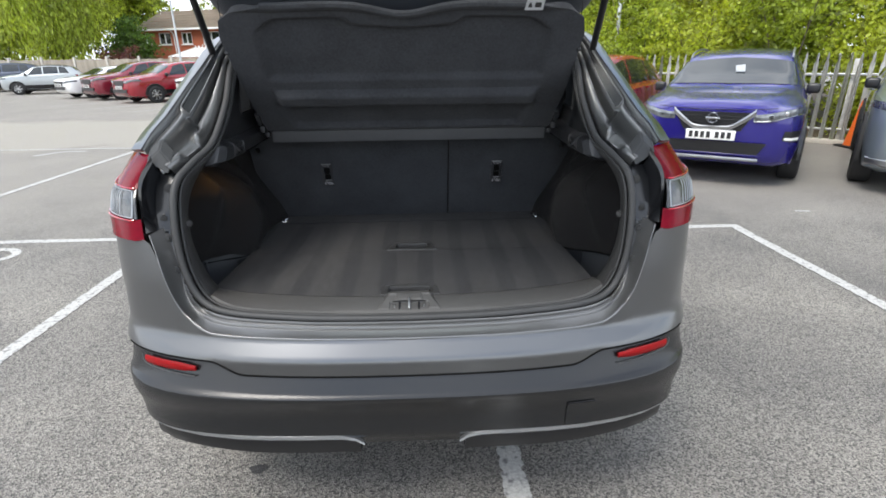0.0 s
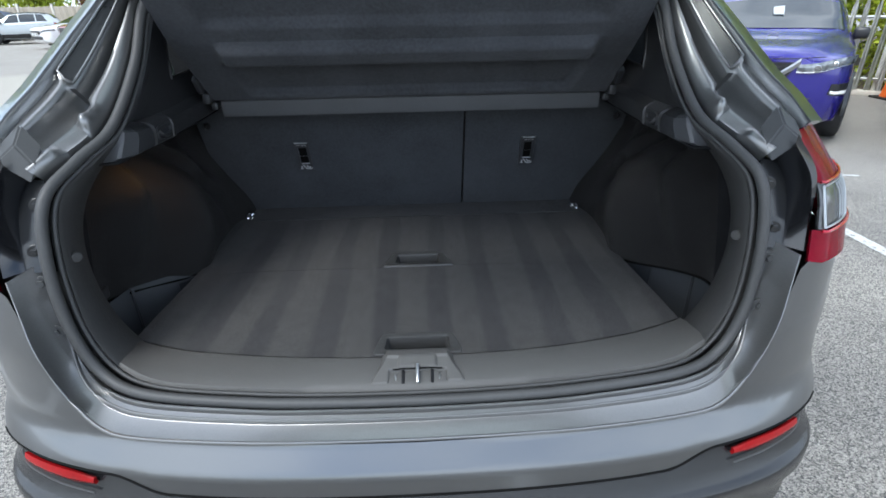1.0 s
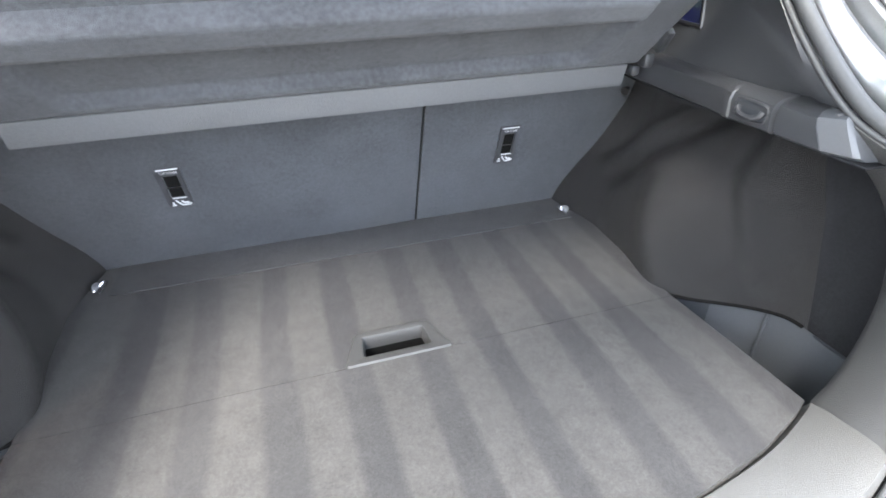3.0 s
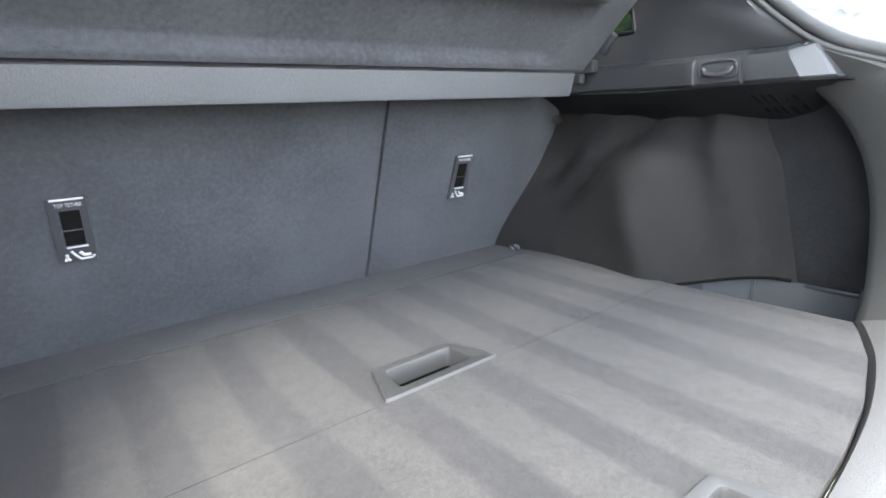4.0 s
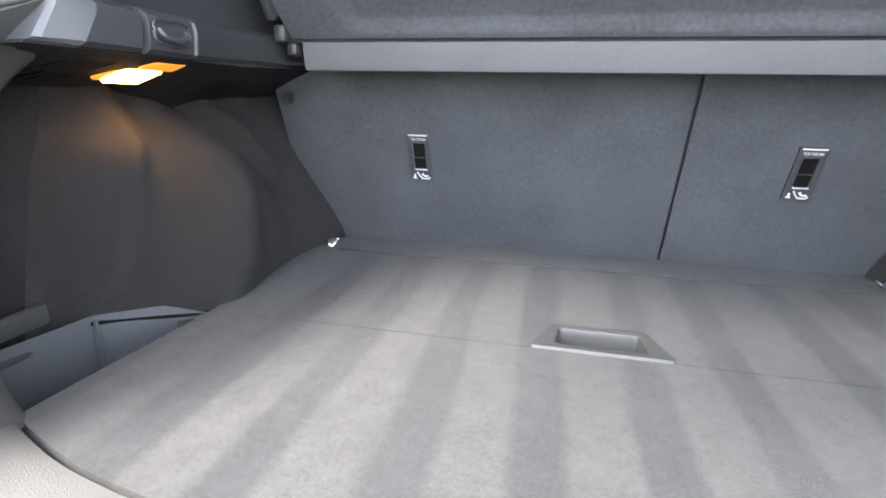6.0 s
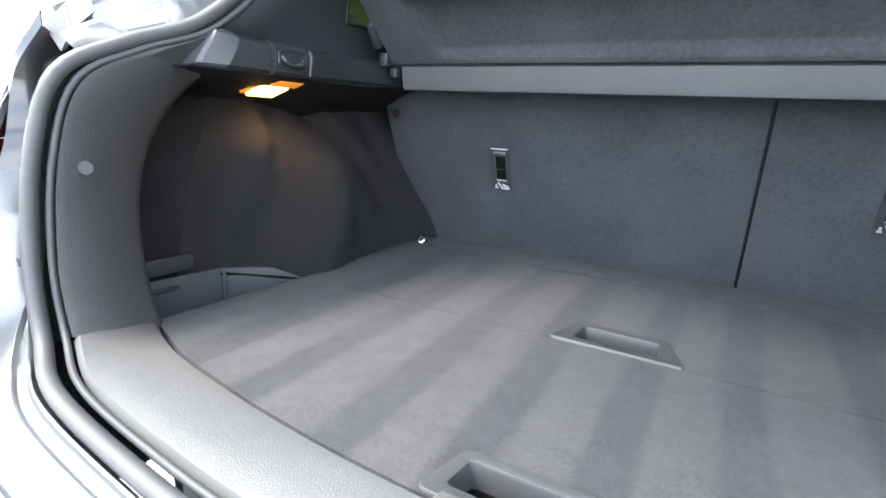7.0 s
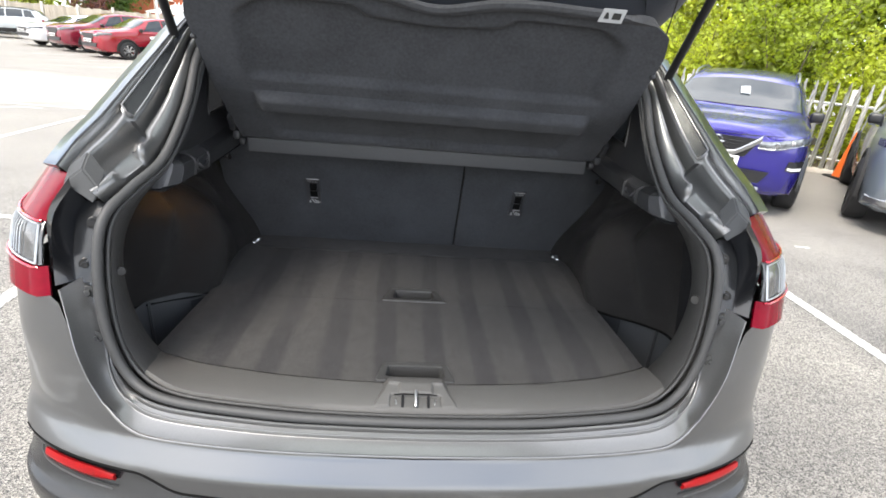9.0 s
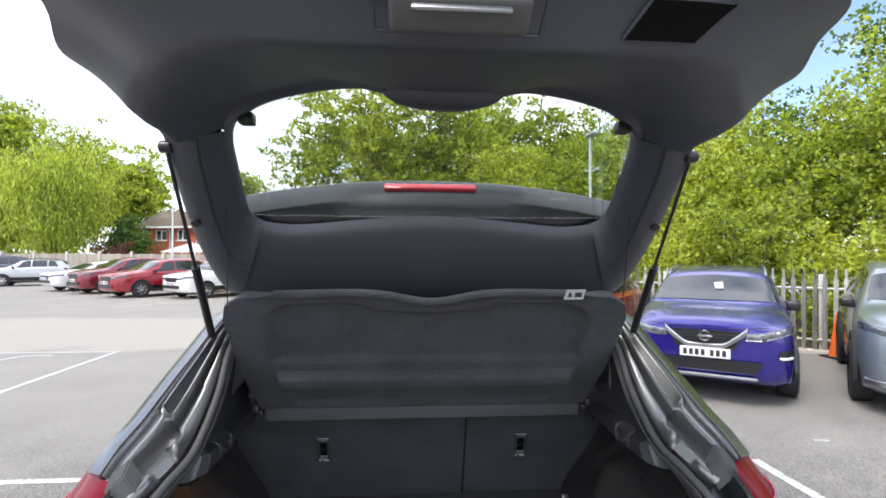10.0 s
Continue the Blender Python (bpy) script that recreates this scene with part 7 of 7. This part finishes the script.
def shrub(x, y, height, spread, mat, leaves, size, label):
    ob = thing("shrub", pose(x, y, 0, 0, 0, rng.uniform(0, 360)), label, "shrub")
    bm = bmesh.new()
    tips = []
    for k in range(9):
        a, ln = rng.uniform(0, 2 * math.pi), rng.uniform(0.5, 1.0)
        q = Vector((math.cos(a) * spread * 0.7 * ln, math.sin(a) * spread * 0.7 * ln, height * rng.uniform(0.6, 1.0)))
        p = curve([(0.1 * math.cos(a), 0.1 * math.sin(a), 0), q * 0.5 + Vector((0, 0, 0.2)), q], 6)
        tube(p, [0.03 - 0.004 * i for i in range(7)], 5, bm)
        tips += p[1:]
    part("stem", bm, M_BARK, ob)
    leaves = int(leaves * 1.7)
    e = np.array([list(p) for p in tips])
    twigs = leaves // 14
    sprig = e[rng.integers(0, len(e), size=twigs)] + np.clip(rng.normal(size=(twigs, 3)), -1.9, 1.9) * np.array([0.38, 0.38, 0.32]) * max(0.7, spread * 0.55)
    pts = sprig[rng.integers(0, twigs, size=leaves)] + np.clip(rng.normal(size=(leaves, 3)), -1.8, 1.8) * (1.3 * size) * np.array([1, 1, 0.6])
    pts = pts[pts[:, 2] > 0.05]
    leaf_mesh("foliage", pts, size, mat, ob)
    return ob


# behind the steel fence
for u, d, hgt, spr, mat, nleaf in ((-9.5, 2.4, 3.2, 1.5, L_LIME, 6500), (-7.4, 1.6, 2.6, 1.3, L_SPRING, 6000), (-5.6, 1.3, 2.3, 1.2, L_LIME, 6000), (-4.0, 1.8, 2.9, 1.4, L_SPRING, 7000), (-2.4, 1.3, 2.4, 1.2, L_LIME, 6500),
                                   (-0.8, 1.6, 2.9, 1.4, L_SPRING, 7000), (0.8, 1.1, 2.2, 1.1, L_LIME, 6500), (2.3, 1.5, 3.0, 1.4, L_SPRING, 7500), (4.0, 1.2, 2.6, 1.3, L_LIME, 7000), (5.8, 1.6, 3.2, 1.5, L_SPRING, 7000), (7.8, 1.8, 3.0, 1.5, L_SPRING, 5500)):
    p = FO + FD * u + FN * d
    shrub(p.x, p.y, hgt, spr, mat, nleaf, 0.075, "fresh green shrub pressing against the steel fence")
for u, d, hgt, spr, mat, nleaf, sz in ((-9.0, 5.5, 6.2, 2.2, L_LIME, 7000, 0.11), (-5.8, 4.8, 5.4, 2.0, L_SPRING, 7500, 0.10), (-3.0, 4.2, 5.2, 1.9, L_LIME, 7500, 0.10), (-0.6, 3.6, 4.9, 1.9, L_SPRING, 8000, 0.095), (1.8, 3.3, 7.0, 2.0, L_SPRING, 9000, 0.09),
                                       (3.6, 3.0, 8.6, 2.3, L_SPRING, 10000, 0.09), (6.2, 3.4, 8.8, 2.4, L_LIME, 9000, 0.09), (9.5, 4.2, 8.6, 2.6, L_SPRING, 8000, 0.10), (3.0, 6.5, 8.4, 2.4, L_DARK, 7000, 0.12), (0.6, 6.0, 6.4, 2.2, L_DARK, 6000, 0.11), (-2.0, 7.5, 7.2, 2.6, L_SPRING, 6000, 0.13)):
    p = FO + FD * u + FN * d
    tree(p.x, p.y, hgt, spr, mat, nleaf, sz, "leafy young tree behind the steel fence", n=16, r=0.07, base=0.15, clump=0.42)
# beyond the car: open-crowned trees
for x, y, hgt, spr, mat in ((-4.6, 27.0, 11.2, 3.0, L_SPRING), (-1.6, 25.2, 11.5, 3.0, L_LIME), (1.2, 24.0, 11.0, 3.0, L_SPRING), (3.6, 25.5, 11.0, 3.0, L_LIME), (6.2, 22.5, 9.4, 2.8, L_SPRING), (8.8, 22.0, 8.6, 2.8, L_SPRING), (-1.0, 31.0, 11.0, 3.4, L_DARK), (4.5, 31.0, 11.0, 3.4, L_SPRING)):
    tree(x, y, hgt, spr, mat, 5200, 0.17, "tall open-crowned tree in young leaf", n=22, r=0.12, base=0.22, clump=0.5, fill=0.3)
for x, y in ((-6.5, 25.5), (-3.0, 22.5), (0.0, 21.5), (2.8, 20.8), (5.2, 20.0), (8.0, 19.0), (10.5, 18.0)):
    shrub(x, y, 3.4, 2.2, L_LIME if x % 2 > 1 else L_SPRING, 5000, 0.13, "dense green shrub at the far edge of the car park")
# left: tall trees and the willow behind the timber fence
tree(-35.0, 44.0, 15.5, 5.2, L_SPRING, 24000, 0.22, "tall broad-leaved tree behind the timber fence", n=34, r=0.45, base=0.25, clump=0.9)
tree(-29.5, 46.0, 11.5, 4.4, L_SPRING, 16000, 0.21, "broad-leaved tree behind the timber fence", n=26, r=0.3, base=0.25, clump=0.9)
tree(-44.0, 46.0, 16.0, 5.5, L_SPRING, 20000, 0.24, "tall broad-leaved tree behind the timber fence", n=30, r=0.45, base=0.2, clump=1.0)
tree(-25.8, 38.2, 8.6, 3.6, L_WILLOW, 27000, 0.14, "weeping willow hanging over the timber fence", n=30, r=0.28, base=0.45, clump=0.55, name="willow", hang=0.75, droop=5.0)
tree(-30.5, 38.5, 8.0, 3.4, L_WILLOW, 21000, 0.14, "weeping willow hanging over the timber fence", n=26, r=0.26, base=0.45, clump=0.55, name="willow", hang=0.75, droop=4.6)
tree(-21.6, 40.5, 4.4, 1.5, L_DARK, 6000, 0.16, "dark evergreen bush behind the timber fence", n=22, r=0.12, base=0.05, clump=0.5)
shrub(-20.0, 36.0, 2.2, 1.5, L_PLUM, 3500, 0.12, "plum-coloured shrub behind the timber fence")
tree(-21.0, 66.0, 12.0, 4.0, L_SPRING, 9000, 0.32, "distant tree behind the house", n=24, r=0.25, base=0.2, clump=1.0)
tree(-17.3, 55.0, 9.2, 1.0, L_DARK, 5000, 0.2, "slim dark conifer beyond the house", n=16, r=0.15, base=0.1, clump=0.4)
tree(-32.0, 62.0, 13.0, 5.0, L_SPRING, 9000, 0.35, "distant tree behind the house", n=24, r=0.3, base=0.2, clump=1.0)
